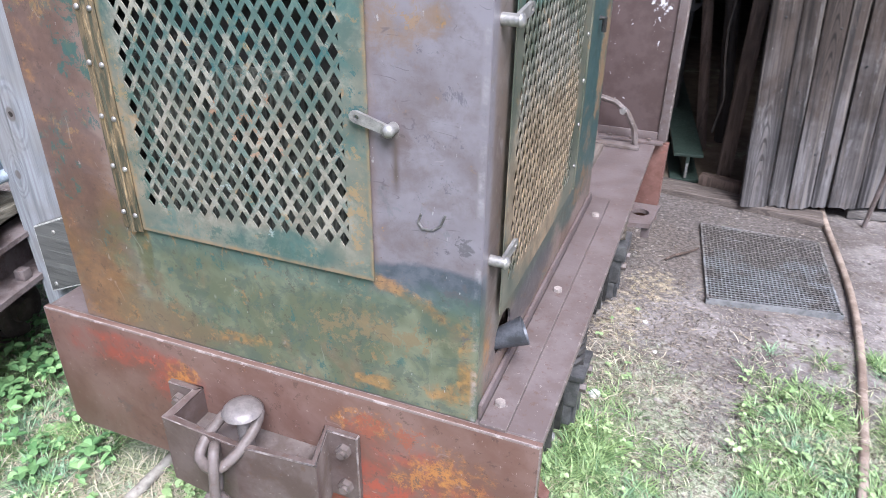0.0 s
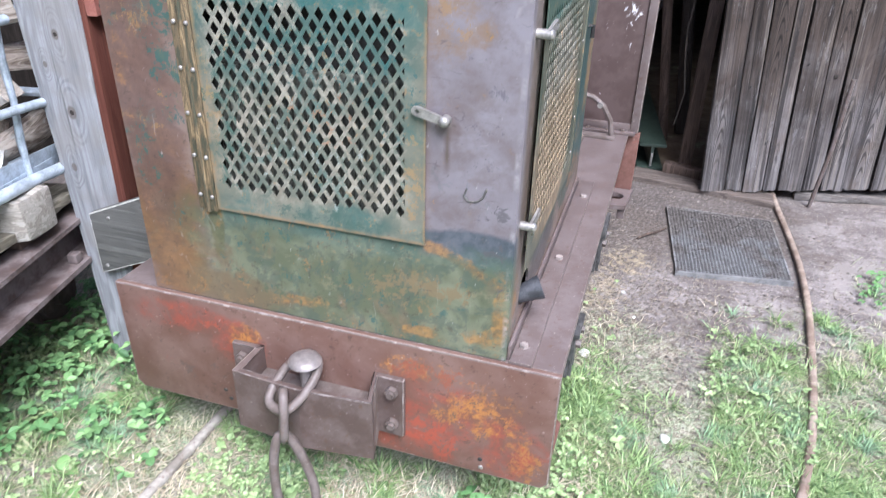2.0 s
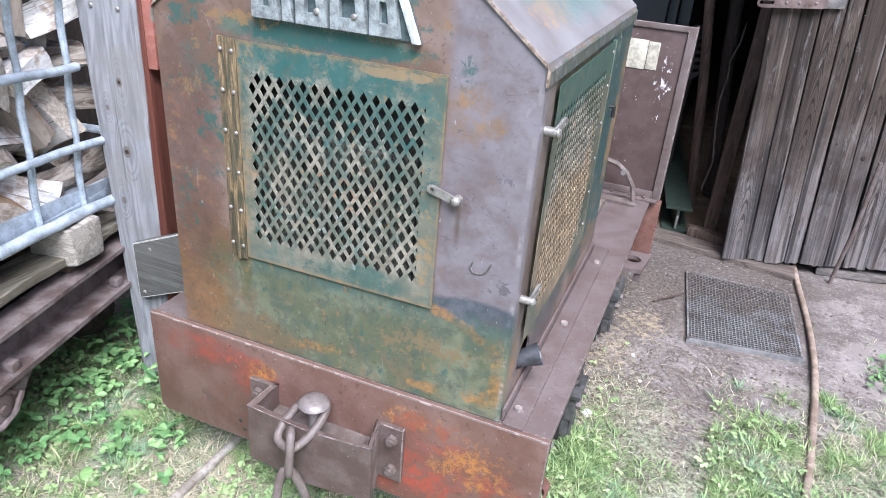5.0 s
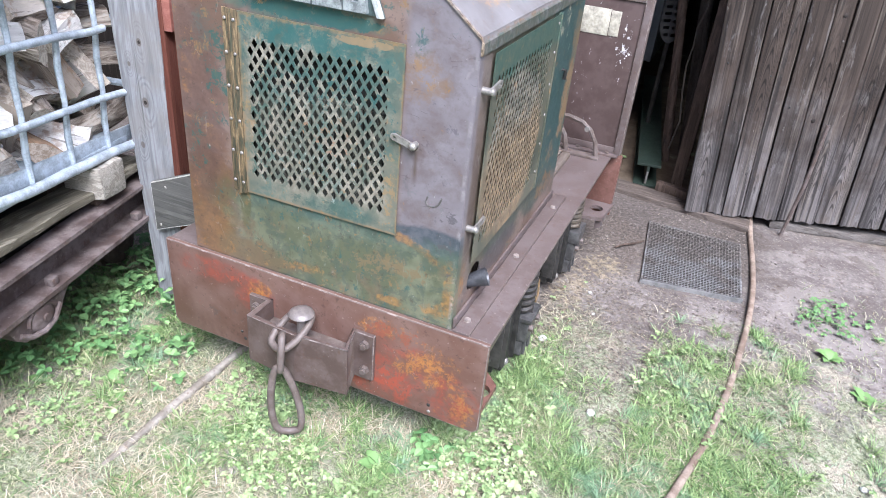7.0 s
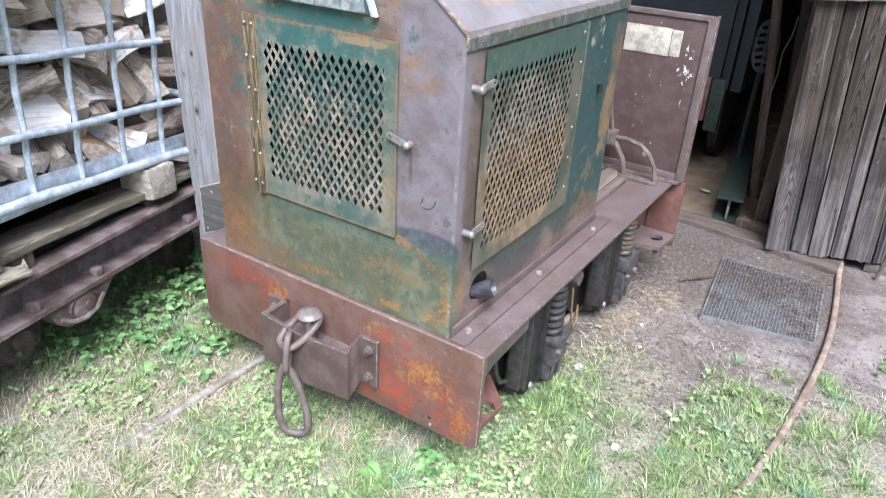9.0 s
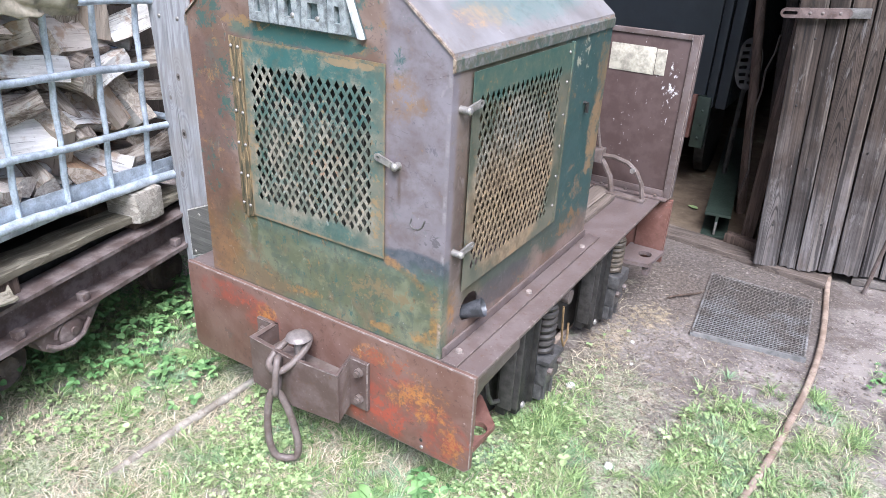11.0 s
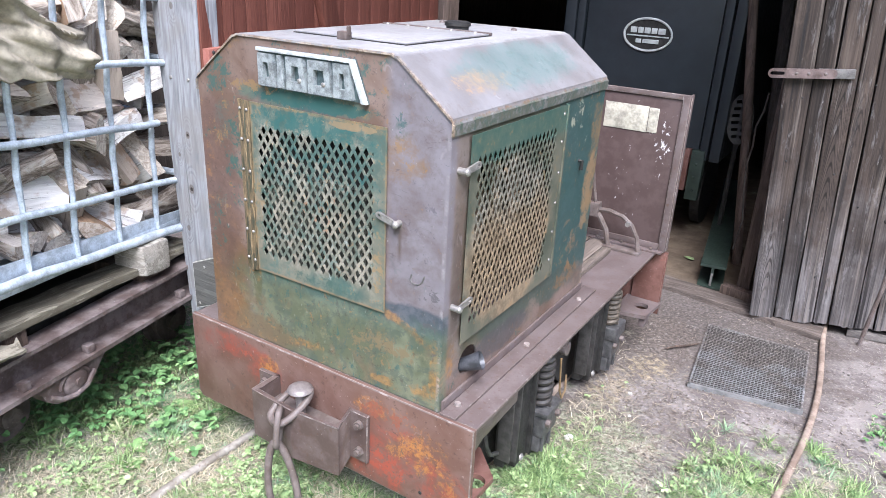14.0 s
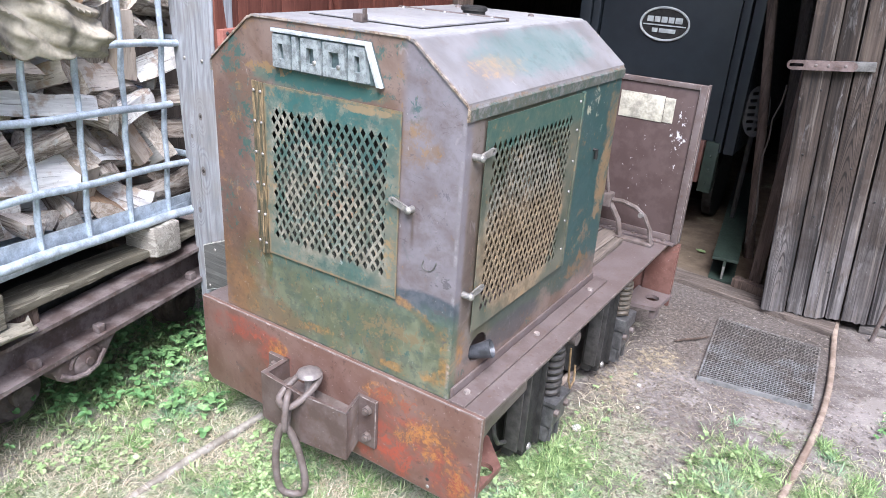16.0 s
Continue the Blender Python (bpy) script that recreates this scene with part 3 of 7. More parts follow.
def ground_soil():
    m = Mat("trodden_soil_and_moss")
    big, mid, fine = m.noise(1.6, 5, 0.6), m.noise(9, 6, 0.7), m.noise(75, 5, 0.75)
    soil = m.mix(m.ramp(mid, 0.3, 0.7), (0.100, 0.084, 0.079), (0.25, 0.222, 0.214))
    soil = m.mix(m.ramp(fine, 0.5, 0.75, 0.0, 0.6), soil, (0.43, 0.395, 0.37))
    soil = m.mix(m.ramp(m.noise(4.5, 5, 0.62, distort=0.5), 0.50, 0.64, 0.0, 0.75), soil, (0.105, 0.085, 0.075))
    soil = m.mix(m.ramp(m.noise(30, 4, 0.6), 0.58, 0.68, 0.0, 0.7), soil, (0.07, 0.05, 0.04))
    tone = m.noise(3.4, 6, 0.62, distort=0.6)
    soil = m.mix(m.ramp(tone, 0.52, 0.60, 0.0, 0.65), soil, (0.25, 0.224, 0.211))
    soil = m.mix(m.ramp(tone, 0.46, 0.38, 0.0, 0.65), soil, (0.105, 0.088, 0.082))
    chips = m.noise(52, 8, 0.76, distort=0.4)
    soil = m.mix(m.ramp(chips, 0.56, 0.62, 0.0, 0.35), soil, (0.060, 0.048, 0.042))
    crumbs = m.noise(84, 8, 0.76)
    soil = m.mix(m.ramp(crumbs, 0.585, 0.62, 0.0, 0.6), soil, (0.44, 0.405, 0.37))
    straws = m.noise(1.0, 5, 0.7, m.scaled(m.pos, (26.0, 150.0, 1.0)), 1.5)
    soil = m.mix(m.ramp(straws, 0.65, 0.69, 0.0, 0.4), soil, (0.40, 0.35, 0.27))
    # soil turns darker towards the gate sill
    near_sill = m.math("MULTIPLY", m.ramp(m.math("ADD", m.axis(1), m.math("MULTIPLY", mid, 0.5)), 2.30, 2.75), m.ramp(m.axis(0), 0.68, 0.86, 0.85, 0.15))
    soil = m.mix(near_sill, soil, m.mix(m.ramp(fine, 0.35, 0.7), (0.040, 0.033, 0.029), (0.125, 0.105, 0.094)))
    inside = m.ramp(m.axis(1), 2.9, 3.15)
    soil = m.mix(inside, soil, m.mix(m.ramp(mid, 0.3, 0.7), (0.080, 0.060, 0.043), (0.150, 0.114, 0.080)))
    tiny = m.noise(230, 3, 0.7)
    moss = m.mix(m.ramp(m.math("ADD", m.math("MULTIPLY", fine, 0.5), m.math("MULTIPLY", tiny, 0.5)), 0.40, 0.62), (0.075, 0.102, 0.046), (0.35, 0.365, 0.255))
    straw = m.mix(m.ramp(tiny, 0.38, 0.62), (0.20, 0.165, 0.125), (0.47, 0.42, 0.34))
    moss = m.mix(m.ramp(m.noise(6.5, 5, 0.65), 0.48, 0.62, 0.0, 0.75), moss, straw)
    bare = m.mix(m.ramp(fine, 0.36, 0.66), (0.17, 0.145, 0.13), (0.40, 0.36, 0.325))
    moss = m.mix(m.ramp(m.noise(4.2, 5, 0.66, distort=0.4), 0.52, 0.62, 0.0, 0.85), moss, bare)
    # darker soil beside the locomotive, with its shade put into the colour
    loco_shade = m.soft(m.math("MAXIMUM", m.spot(0, 0.10, 0.22, 1, 2.38, 0.32), m.spot(0, 0.06, 0.13, 1, 1.60, 0.45)), m.noise(11, 6, 0.66), 0.9)
    soil = m.mix(m.math("MULTIPLY", loco_shade, 0.75), soil, m.mix(m.ramp(fine, 0.35, 0.7), (0.050, 0.040, 0.034), (0.150, 0.124, 0.108)))
    dust = m.worn(m.math("MAXIMUM", m.spot(0, 0.13, 0.08, 1, 1.99, 0.20), m.spot(0, 0.20, 0.10, 1, 2.20, 0.12)), m.noise(40, 5, 0.7), 0.75)
    soil = m.mix(m.math("MULTIPLY", dust, 0.7), soil, m.mix(m.ramp(tiny, 0.4, 0.6), (0.22, 0.175, 0.11), (0.44, 0.37, 0.25)))
    away = m.math("MAXIMUM", m.ramp(m.axis(1), 0.5, -0.3), m.ramp(m.math("ABSOLUTE", m.axis(0)), 1.3, 2.1))
    moss = m.mix(m.math("MULTIPLY", away, 0.8), moss, m.mix(m.ramp(tiny, 0.35, 0.65), (0.075, 0.115, 0.04), (0.24, 0.29, 0.14)))
    front = m.ramp(m.axis(1), 1.35, 2.2, 1.0, 0.0)
    grassy = m.ramp(m.math("ADD", m.math("MULTIPLY", m.math("ADD", big, mid), 0.5), m.math("MULTIPLY", front, 0.22)), 0.56, 0.68)
    col = m.mix(m.math("MULTIPLY", grassy, 0.85), soil, moss)
    m.bump(m.math("ADD", m.math("MULTIPLY", mid, 2.0), m.math("MULTIPLY", fine, 0.6)), 0.6, 0.005)
    return m.done(col, 0.9, 0.0, 0.2)


HOOD = hood_paint()
ROOF = roof_paint()
DOOR = door_paint()
BOARD = brown_steel("brown_primed_steel_plate", (0.098, 0.074, 0.069), (0.126, 0.101, 0.098), 0.78)


def beam_paint():
    m = Mat("brown_beam_with_red_patches")
    cloud, fine = m.noise(12, 5, 0.56, distort=0.3), m.noise(80, 4, 0.65)
    frayed = m.math("ADD", m.math("MULTIPLY", m.noise(26, 7, 0.7, distort=0.3), 0.68), m.math("MULTIPLY", fine, 0.32))
    col = m.mix(m.ramp(cloud, 0.36, 0.66), (0.104, 0.057, 0.044), (0.142, 0.089, 0.074))
    for x, rx, z, rz, k in ((-0.06, 0.17, 0.21, 0.12, 1.3), (-0.62, 0.12, 0.35, 0.04, 0.75), (-0.50, 0.07, 0.31, 0.06, 0.75), (-0.14, 0.05, 0.31, 0.04, 0.8), (0.09, 0.05, 0.20, 0.06, 0.8)):
        r = m.soft(m.spot(0, x, rx, 2, z, rz), cloud, k)
        r = m.math("MULTIPLY", r, m.ramp(m.noise(13, 8, 0.7, distort=0.4), 0.40, 0.58, 0.15, 1.0))
        col = m.mix(m.math("MULTIPLY", r, 0.75), col, m.mix(m.ramp(frayed, 0.40, 0.60), (0.135, 0.054, 0.042), (0.215, 0.052, 0.034)))
    for x, rx, z, rz, k in ((-0.01, 0.08, 0.29, 0.055, 0.72), (-0.12, 0.08, 0.35, 0.03, 0.72), (-0.48, 0.035, 0.325, 0.045, 0.85), (0.07, 0.06, 0.17, 0.03, 0.6), (0.06, 0.05, 0.24, 0.04, 0.55)):
        o = m.worn(m.spot(0, x, rx * 1.2, 2, z, rz * 1.2), m.math("ADD", m.math("MULTIPLY", m.noise(75, 7, 0.72), 0.6), m.math("MULTIPLY", m.noise(17, 4, 0.6), 0.4)), k * 0.95)
        col = m.mix(m.math("MULTIPLY", o, 0.8), col, m.mix(m.ramp(fine, 0.40, 0.60), (0.13, 0.06, 0.034), (0.33, 0.145, 0.04)))
    col = m.mix(m.ramp(m.noise(60, 8, 0.75), 0.58, 0.62, 0.0, 0.55), col, (0.05, 0.032, 0.026))
    col = m.mix(m.ramp(m.noise(90, 6, 0.7), 0.645, 0.67, 0.0, 0.5), col, (0.30, 0.25, 0.23))
    flaked = m.noise(30, 9, 0.78, distort=0.3)
    for x, rx, z, rz, k, shade in ((-0.02, 0.10, 0.27, 0.07, 0.62, (0.300, 0.130, 0.040)), (-0.10, 0.10, 0.345, 0.035, 0.66, (0.190, 0.060, 0.036)), (-0.10, 0.08, 0.19, 0.06, 0.70, (0.260, 0.056, 0.034)), (-0.60, 0.14, 0.34, 0.05, 0.48, (0.240, 0.060, 0.036)), (0.08, 0.05, 0.19, 0.06, 0.60, (0.260, 0.120, 0.044)), (-0.62, 0.16, 0.24, 0.08, 0.40, (0.085, 0.062, 0.056)), (0.0, 0.14, 0.25, 0.12, 0.40, (0.075, 0.055, 0.050))):
        col = m.mix(m.math("MULTIPLY", m.chipped(m.spot(0, x, rx, 2, z, rz), flaked, k), 0.75), col, shade)
    col = m.mix(m.math("MULTIPLY", m.scratches(15, (0.6, 1.0, 1.1), 0.007, 0.05), 0.22), col, (0.25, 0.21, 0.20))
    chip = m.math("MULTIPLY", m.math("MULTIPLY", m.ramp(m.axis(2), 0.3972, 0.3985), m.ramp(m.axis(1), 1.0225, 1.0245, 1.0, 0.0)), m.ramp(frayed, 0.36, 0.52))
    col = m.mix(m.math("MULTIPLY", chip, 0.6), col, (0.42, 0.37, 0.35))
    m.bump(m.math("ADD", m.math("MULTIPLY", fine, 0.6), m.math("MULTIPLY", cloud, 2.0)), 0.18, 0.0015)
    return m.done(col, m.ramp(frayed, 0.35, 0.65, 0.34, 0.43), 0.0, 0.22)


BEAM = beam_paint()


def rubbed_edge(name, base, bare, share):
    """An edge rubbed through to bare metal in places."""
    m = Mat(name)
    f = m.noise(38, 6, 0.7)
    col = m.mix(m.ramp(f, 0.62 - share, 0.74 - share), base, bare)
    return m.done(col, 0.38, m.ramp(f, 0.62 - share, 0.74 - share, 0.0, 0.4), 0.5)


EDGE = rubbed_edge("rubbed_steel_edge", (0.13, 0.10, 0.09), (0.32, 0.28, 0.265), 0.13)
EDGEDARK = rubbed_edge("rubbed_brown_edge", (0.10, 0.078, 0.07), (0.235, 0.20, 0.185), 0.10)
COUPLER = brown_steel("worn_drawbar_steel", (0.070, 0.048, 0.042), (0.107, 0.081, 0.074), 0.80)
STEEL = brown_steel("dark_brown_steel", (0.085, 0.066, 0.058), (0.14, 0.115, 0.108), 0.76)
LUGRED = brown_steel("old_red_steel", (0.105, 0.050, 0.040), (0.150, 0.078, 0.064), 0.70, 0.02)
BLACKSTEEL = plain("oily_black_steel", (0.024, 0.0225, 0.021), 0.60, 0.0, 0.5, 40, 0.3, 0.3)
BRIGHT = plain("bare_grey_steel", (0.25, 0.235, 0.22), 0.42, 0.5, 0.3, 60)
ZINC = plain("galvanised_tube", (0.42, 0.475, 0.535), 0.40, 0.35, 0.28, 34, 0.25)
RAILRUST = brown_steel("rusty_rail", (0.165, 0.120, 0.094), (0.29, 0.232, 0.190), 0.85, 0.0, (0.6, 0.8))
RAILDUST = brown_steel("dusty_rail", (0.165, 0.145, 0.122), (0.31, 0.285, 0.25), 0.95, 0.0, (0.7, 0.9))
WAGONRUST = brown_steel("wagon_rust", (0.068, 0.049, 0.045), (0.150, 0.122, 0.118), 0.80, 0.0, (0.55, 0.8))
WIREGREY = plain("weathered_grating", (0.18, 0.18, 0.178), 0.55, 0.3, 0.35, 30)
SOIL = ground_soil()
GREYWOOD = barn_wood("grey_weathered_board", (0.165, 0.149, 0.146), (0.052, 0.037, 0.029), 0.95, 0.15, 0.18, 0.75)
POSTWOOD = post_wood()
FOOTWOOD = timber("grey_brown_offcut", (0.065, 0.056, 0.050), (0.17, 0.152, 0.14), 0, 1.2, 0.6)
REDWOOD = timber("red_painted_board", (0.090, 0.029, 0.020), (0.175, 0.065, 0.045), 2, 1.0, 0.35)
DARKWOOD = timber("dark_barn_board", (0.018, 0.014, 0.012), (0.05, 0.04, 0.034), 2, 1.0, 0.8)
BARNPOST = timber("brown_barn_post", (0.052, 0.036, 0.028), (0.140, 0.100, 0.081), 2, 1.0, 0.6)
PALLETWOOD = timber("mossy_pallet_board", (0.095, 0.083, 0.062), (0.33, 0.298, 0.238), 1, 1.0, 0.5)
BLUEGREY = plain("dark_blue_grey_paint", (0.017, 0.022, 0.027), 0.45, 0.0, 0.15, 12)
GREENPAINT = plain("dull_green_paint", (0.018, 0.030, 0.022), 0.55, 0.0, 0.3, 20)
RADIATOR = plain("dusty_radiator_core", (0.085, 0.085, 0.07), 0.6, 0.1, 0.8, 11)
ENGINE = plain("dusty_tan_engine", (0.13, 0.092, 0.06), 0.7, 0.0, 0.5, 18)
# near-black: shade inside the hood is put into this colour
INSIDE = plain("shade_black_inside", (0.018, 0.016, 0.014), 0.7, 0.0, 0.3, 20)


# ---- mesh tools ----
def box(bm, lo, hi, bevel=0.0, m=None):
    """A box from corner to corner, edges rounded by bevel."""
    c = [(a + b) / 2 for a, b in zip(lo, hi)]
    s = [abs(b - a) for a, b in zip(lo, hi)]
    mat = Matrix.Translation(c) @ Matrix.Diagonal((*s, 1))
    got = bmesh.ops.create_cube(bm, size=1.0, matrix=(m @ mat) if m else mat)
    if bevel:
        edges = list({e for v in got["verts"] for e in v.link_edges})
        for f in bmesh.ops.bevel(bm, geom=edges, offset=bevel, segments=2, profile=0.6, affect="EDGES")["faces"]:
            f.material_index = 1
    return bm


def tube(bm, pts, r, seg=8, closed=False, caps=True):
    """A round bar along points."""
    pts = [Vector(p) for p in pts]
    n, rings, up = len(pts), [], None
    for i, p in enumerate(pts):
        a = pts[i - 1] if (i or closed) else p
        b = pts[(i + 1) % n] if (i < n - 1 or closed) else p
        d = (b - a).normalized()
        if up is None:
            up = d.orthogonal().normalized()
        up = (up - d * up.dot(d)).normalized()
        side = d.cross(up)
        rr = r[i] if isinstance(r, (list, tuple)) else r
        rings.append([bm.verts.new(p + rr * (math.cos(2 * math.pi * k / seg) * up + math.sin(2 * math.pi * k / seg) * side)) for k in range(seg)])
    for i in range(n if closed else n - 1):
        a, b = rings[i], rings[(i + 1) % n]
        shift = 0
        if closed and i == n - 1:
            shift = min(range(seg), key=lambda s: sum((a[k].co - b[(k + s) % seg].co).length for k in range(seg)))
        for k in range(seg):
            bm.faces.new((a[k], a[(k + 1) % seg], b[(k + 1 + shift) % seg], b[(k + shift) % seg]))
    if caps and not closed:
        bm.faces.new(rings[0][::-1])
        bm.faces.new(rings[-1])
    return bm


def cyl(bm, a, b, r, seg=16, r2=None):
    return tube(bm, [a, b], [r, r if r2 is None else r2], seg)


def dome(bm, c, r, h, axis="z", seg=14):
    """A flattened round head that stands out along an axis (use -y for the front)."""
    rings = []
    turn = {"z": Matrix.Identity(3), "-y": Matrix.Rotation(radians(90), 3, "X"), "x": Matrix.Rotation(radians(90), 3, "Y")}[axis]
    for j in range(5):
        a = j / 4 * math.pi / 2
        rr, hh = r * math.cos(a), h * math.sin(a)
        if j == 4:
            rings.append([bm.verts.new(Vector(c) + turn @ Vector((0, 0, hh)))])
        else:
            rings.append([bm.verts.new(Vector(c) + turn @ Vector((rr * math.cos(2 * math.pi * k / seg), rr * math.sin(2 * math.pi * k / seg), hh))) for k in range(seg)])
    for j in range(3):
        for k in range(seg):
            bm.faces.new((rings[j][k], rings[j][(k + 1) % seg], rings[j + 1][(k + 1) % seg], rings[j + 1][k]))
    for k in range(seg):
        bm.faces.new((rings[3][k], rings[3][(k + 1) % seg], rings[4][0]))
    bm.faces.new(rings[0][::-1])
    return bm


def hexhead(bm, c, r, h, axis="-y"):
    d = {"z": (0, 0, h), "-y": (0, -h, 0), "x": (h, 0, 0)}[axis]
    return tube(bm, [c, Vector(c) + Vector(d)], [r, r * 0.94], 6)


def slab(bm, outline, depth, axis, at, bevel=0.0):
    """A flat plate of an outline (pairs), from at to at+depth along an axis."""
    def place(p, q):
        return {"x": (q, p[0], p[1]), "y": (p[0], q, p[1]), "z": (p[0], p[1], q)}[axis]
    a = [bm.verts.new(place(p, at)) for p in outline]
    b = [bm.verts.new(place(p, at + depth)) for p in outline]
    n = len(outline)
    faces = [bm.faces.new(a), bm.faces.new(b[::-1])]
    faces += [bm.faces.new((a[i], b[i], b[(i + 1) % n], a[(i + 1) % n])) for i in range(n)]
    bmesh.ops.recalc_face_normals(bm, faces=faces)
    if bevel:
        edges = list({e for f in faces[:2] for e in f.edges})
        for f in bmesh.ops.bevel(bm, geom=edges, offset=bevel, segments=2, profile=0.6, affect="EDGES")["faces"]:
            f.material_index = 1
    return bm


def holed_panel(bm, outer, holes, depth, axis, at):
    """One sheet of an outline with openings cut right through it."""
    edges = []
    for loop in (outer, *holes):
        vs = [bm.verts.new({"x": (at, p[0], p[1]), "y": (p[0], at, p[1]), "z": (p[0], p[1], at)}[axis]) for p in loop]
        edges += [bm.edges.new((vs[i], vs[(i + 1) % len(vs)])) for i in range(len(vs))]
    faces = [g for g in bmesh.ops.triangle_fill(bm, edges=edges, use_beauty=True)["geom"] if isinstance(g, bmesh.types.BMFace)]
    more = bmesh.ops.extrude_face_region(bm, geom=faces)["geom"]
    move = Vector({"x": (depth, 0, 0), "y": (0, depth, 0), "z": (0, 0, depth)}[axis])
    bmesh.ops.translate(bm, verts=[g for g in more if isinstance(g, bmesh.types.BMVert)], vec=move)
    return bm


def bm_new():
    return bmesh.new()


def mesh_of(name, bm, material, smooth=40):
    bmesh.ops.recalc_face_normals(bm, faces=bm.faces)
    me = bpy.data.meshes.new(name)
    bm.to_mesh(me)
    bm.free()
    me.materials.append(material)
    if smooth:
        me.shade_smooth()
        me.set_sharp_from_angle(angle=radians(smooth))
    return me


def part(name, bm, material, parent=None, label="", smooth=40, edge=None):
    """Links a bmesh as one mesh object under a thing or under a part. edge: the material of its bevelled edges."""
    ob = new(name, mesh_of(name, bm, material, smooth))
    ob.data.materials.append(edge or material)
    if parent:
        ob.parent = parent
    if label:
        ob["label"] = label
    return ob


def thing(name, label, category, m=None, group="", kind=""):
    ob = new(name)
    if m:
        ob.matrix_basis = m
    return tagged(ob, label, category, group, kind)


def rough_up(bm, amount, scale, seed=0.0, cuts=0):
    """Shakes a mesh by a noise, after cutting its long edges."""
    if cuts:
        far = max(e.calc_length() for e in bm.edges) * 0.6
        bmesh.ops.subdivide_edges(bm, edges=[e for e in bm.edges if e.calc_length() > far], cuts=cuts, use_grid_fill=True)
    for v in bm.verts:
        q = v.co * scale + Vector((seed, seed * 1.7, seed * 0.6))
        v.co += Vector((noise.noise(q), noise.noise(q + Vector((9, 0, 0))), noise.noise(q + Vector((0, 9, 0))))) * amount


# ---- the ground ----
def height(x, y):
    """The lie of the ground: level by the track, uneven turf."""
    h = 0.012 * noise.noise(Vector((x * 1.7, y * 1.7, 3.1))) + 0.006 * noise.noise(Vector((x * 7, y * 7, 1.0)))
    return h * min(1.0, 0.4 + abs(x) * 0.5)


def ground():
    xs = [-600, -120, -30, -12, -6] + [round(-3.6 + 0.06 * i, 3) for i in range(111)] + [5, 10, 30, 120, 600]
    ys = [-600, -120, -30, -12, -5, -2.5] + [round(-0.8 + 0.06 * i, 3) for i in range(91)] + [6, 8, 12, 30, 120, 600]
    verts = [(x, y, height(x, y)) for y in ys for x in xs]
    w = len(xs)
    faces = [(j * w + i, j * w + i + 1, (j + 1) * w + i + 1, (j + 1) * w + i) for j in range(len(ys) - 1) for i in range(w - 1)]
    me = bpy.data.meshes.new("ground")
    me.from_pydata(verts, [], faces)
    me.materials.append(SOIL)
    me.shade_smooth()
    tagged(new("ground", me), "trodden grey-brown soil with moss and straw bits", "ground", kind="structure")


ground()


# ---- the barn ----
def barn():
    bm = bm_new()
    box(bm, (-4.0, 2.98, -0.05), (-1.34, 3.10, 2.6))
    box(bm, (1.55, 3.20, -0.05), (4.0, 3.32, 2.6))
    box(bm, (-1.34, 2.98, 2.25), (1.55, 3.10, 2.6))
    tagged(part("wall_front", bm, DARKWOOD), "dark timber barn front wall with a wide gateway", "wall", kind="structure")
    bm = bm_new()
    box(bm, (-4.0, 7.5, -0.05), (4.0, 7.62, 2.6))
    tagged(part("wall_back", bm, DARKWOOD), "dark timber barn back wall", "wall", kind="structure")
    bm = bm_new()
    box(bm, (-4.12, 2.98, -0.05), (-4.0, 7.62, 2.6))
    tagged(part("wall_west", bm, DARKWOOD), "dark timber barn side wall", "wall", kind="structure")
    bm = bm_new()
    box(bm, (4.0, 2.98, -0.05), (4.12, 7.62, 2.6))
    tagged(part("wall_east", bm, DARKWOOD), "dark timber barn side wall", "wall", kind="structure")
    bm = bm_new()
    # out of view; overhang past the wall added to shade the gate
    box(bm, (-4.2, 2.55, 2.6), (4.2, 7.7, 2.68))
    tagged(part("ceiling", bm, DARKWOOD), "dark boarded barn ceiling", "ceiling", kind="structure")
    # unseen backing added behind the firewood, keeps the sky out of its gaps
    bm = bm_new()
    box(bm, (-2.4, -0.6, -0.05), (-2.3, 2.98, 1.5))
    tagged(part("wall_shed", bm, DARKWOOD), "unseen dark backing wall added behind the stacked firewood", "wall", kind="structure")
    # jamb of the gateway
    bm = bm_new()
    box(bm, (-1.34, 2.90, 0.0), (-1.26, 3.02, 2.3), 0.006)
    tagged(part("door_frame", bm, POSTWOOD), "pale grey timber gate jamb", "door frame", kind="structure")
    bm = bm_new()
    box(bm, (-1.255, 2.92, 0.0), (-1.18, 3.02, 2.3), 0.006)
    tagged(part("door_frame", bm, BARNPOST), "dark brown timber gate post", "door frame", kind="structure")


barn()


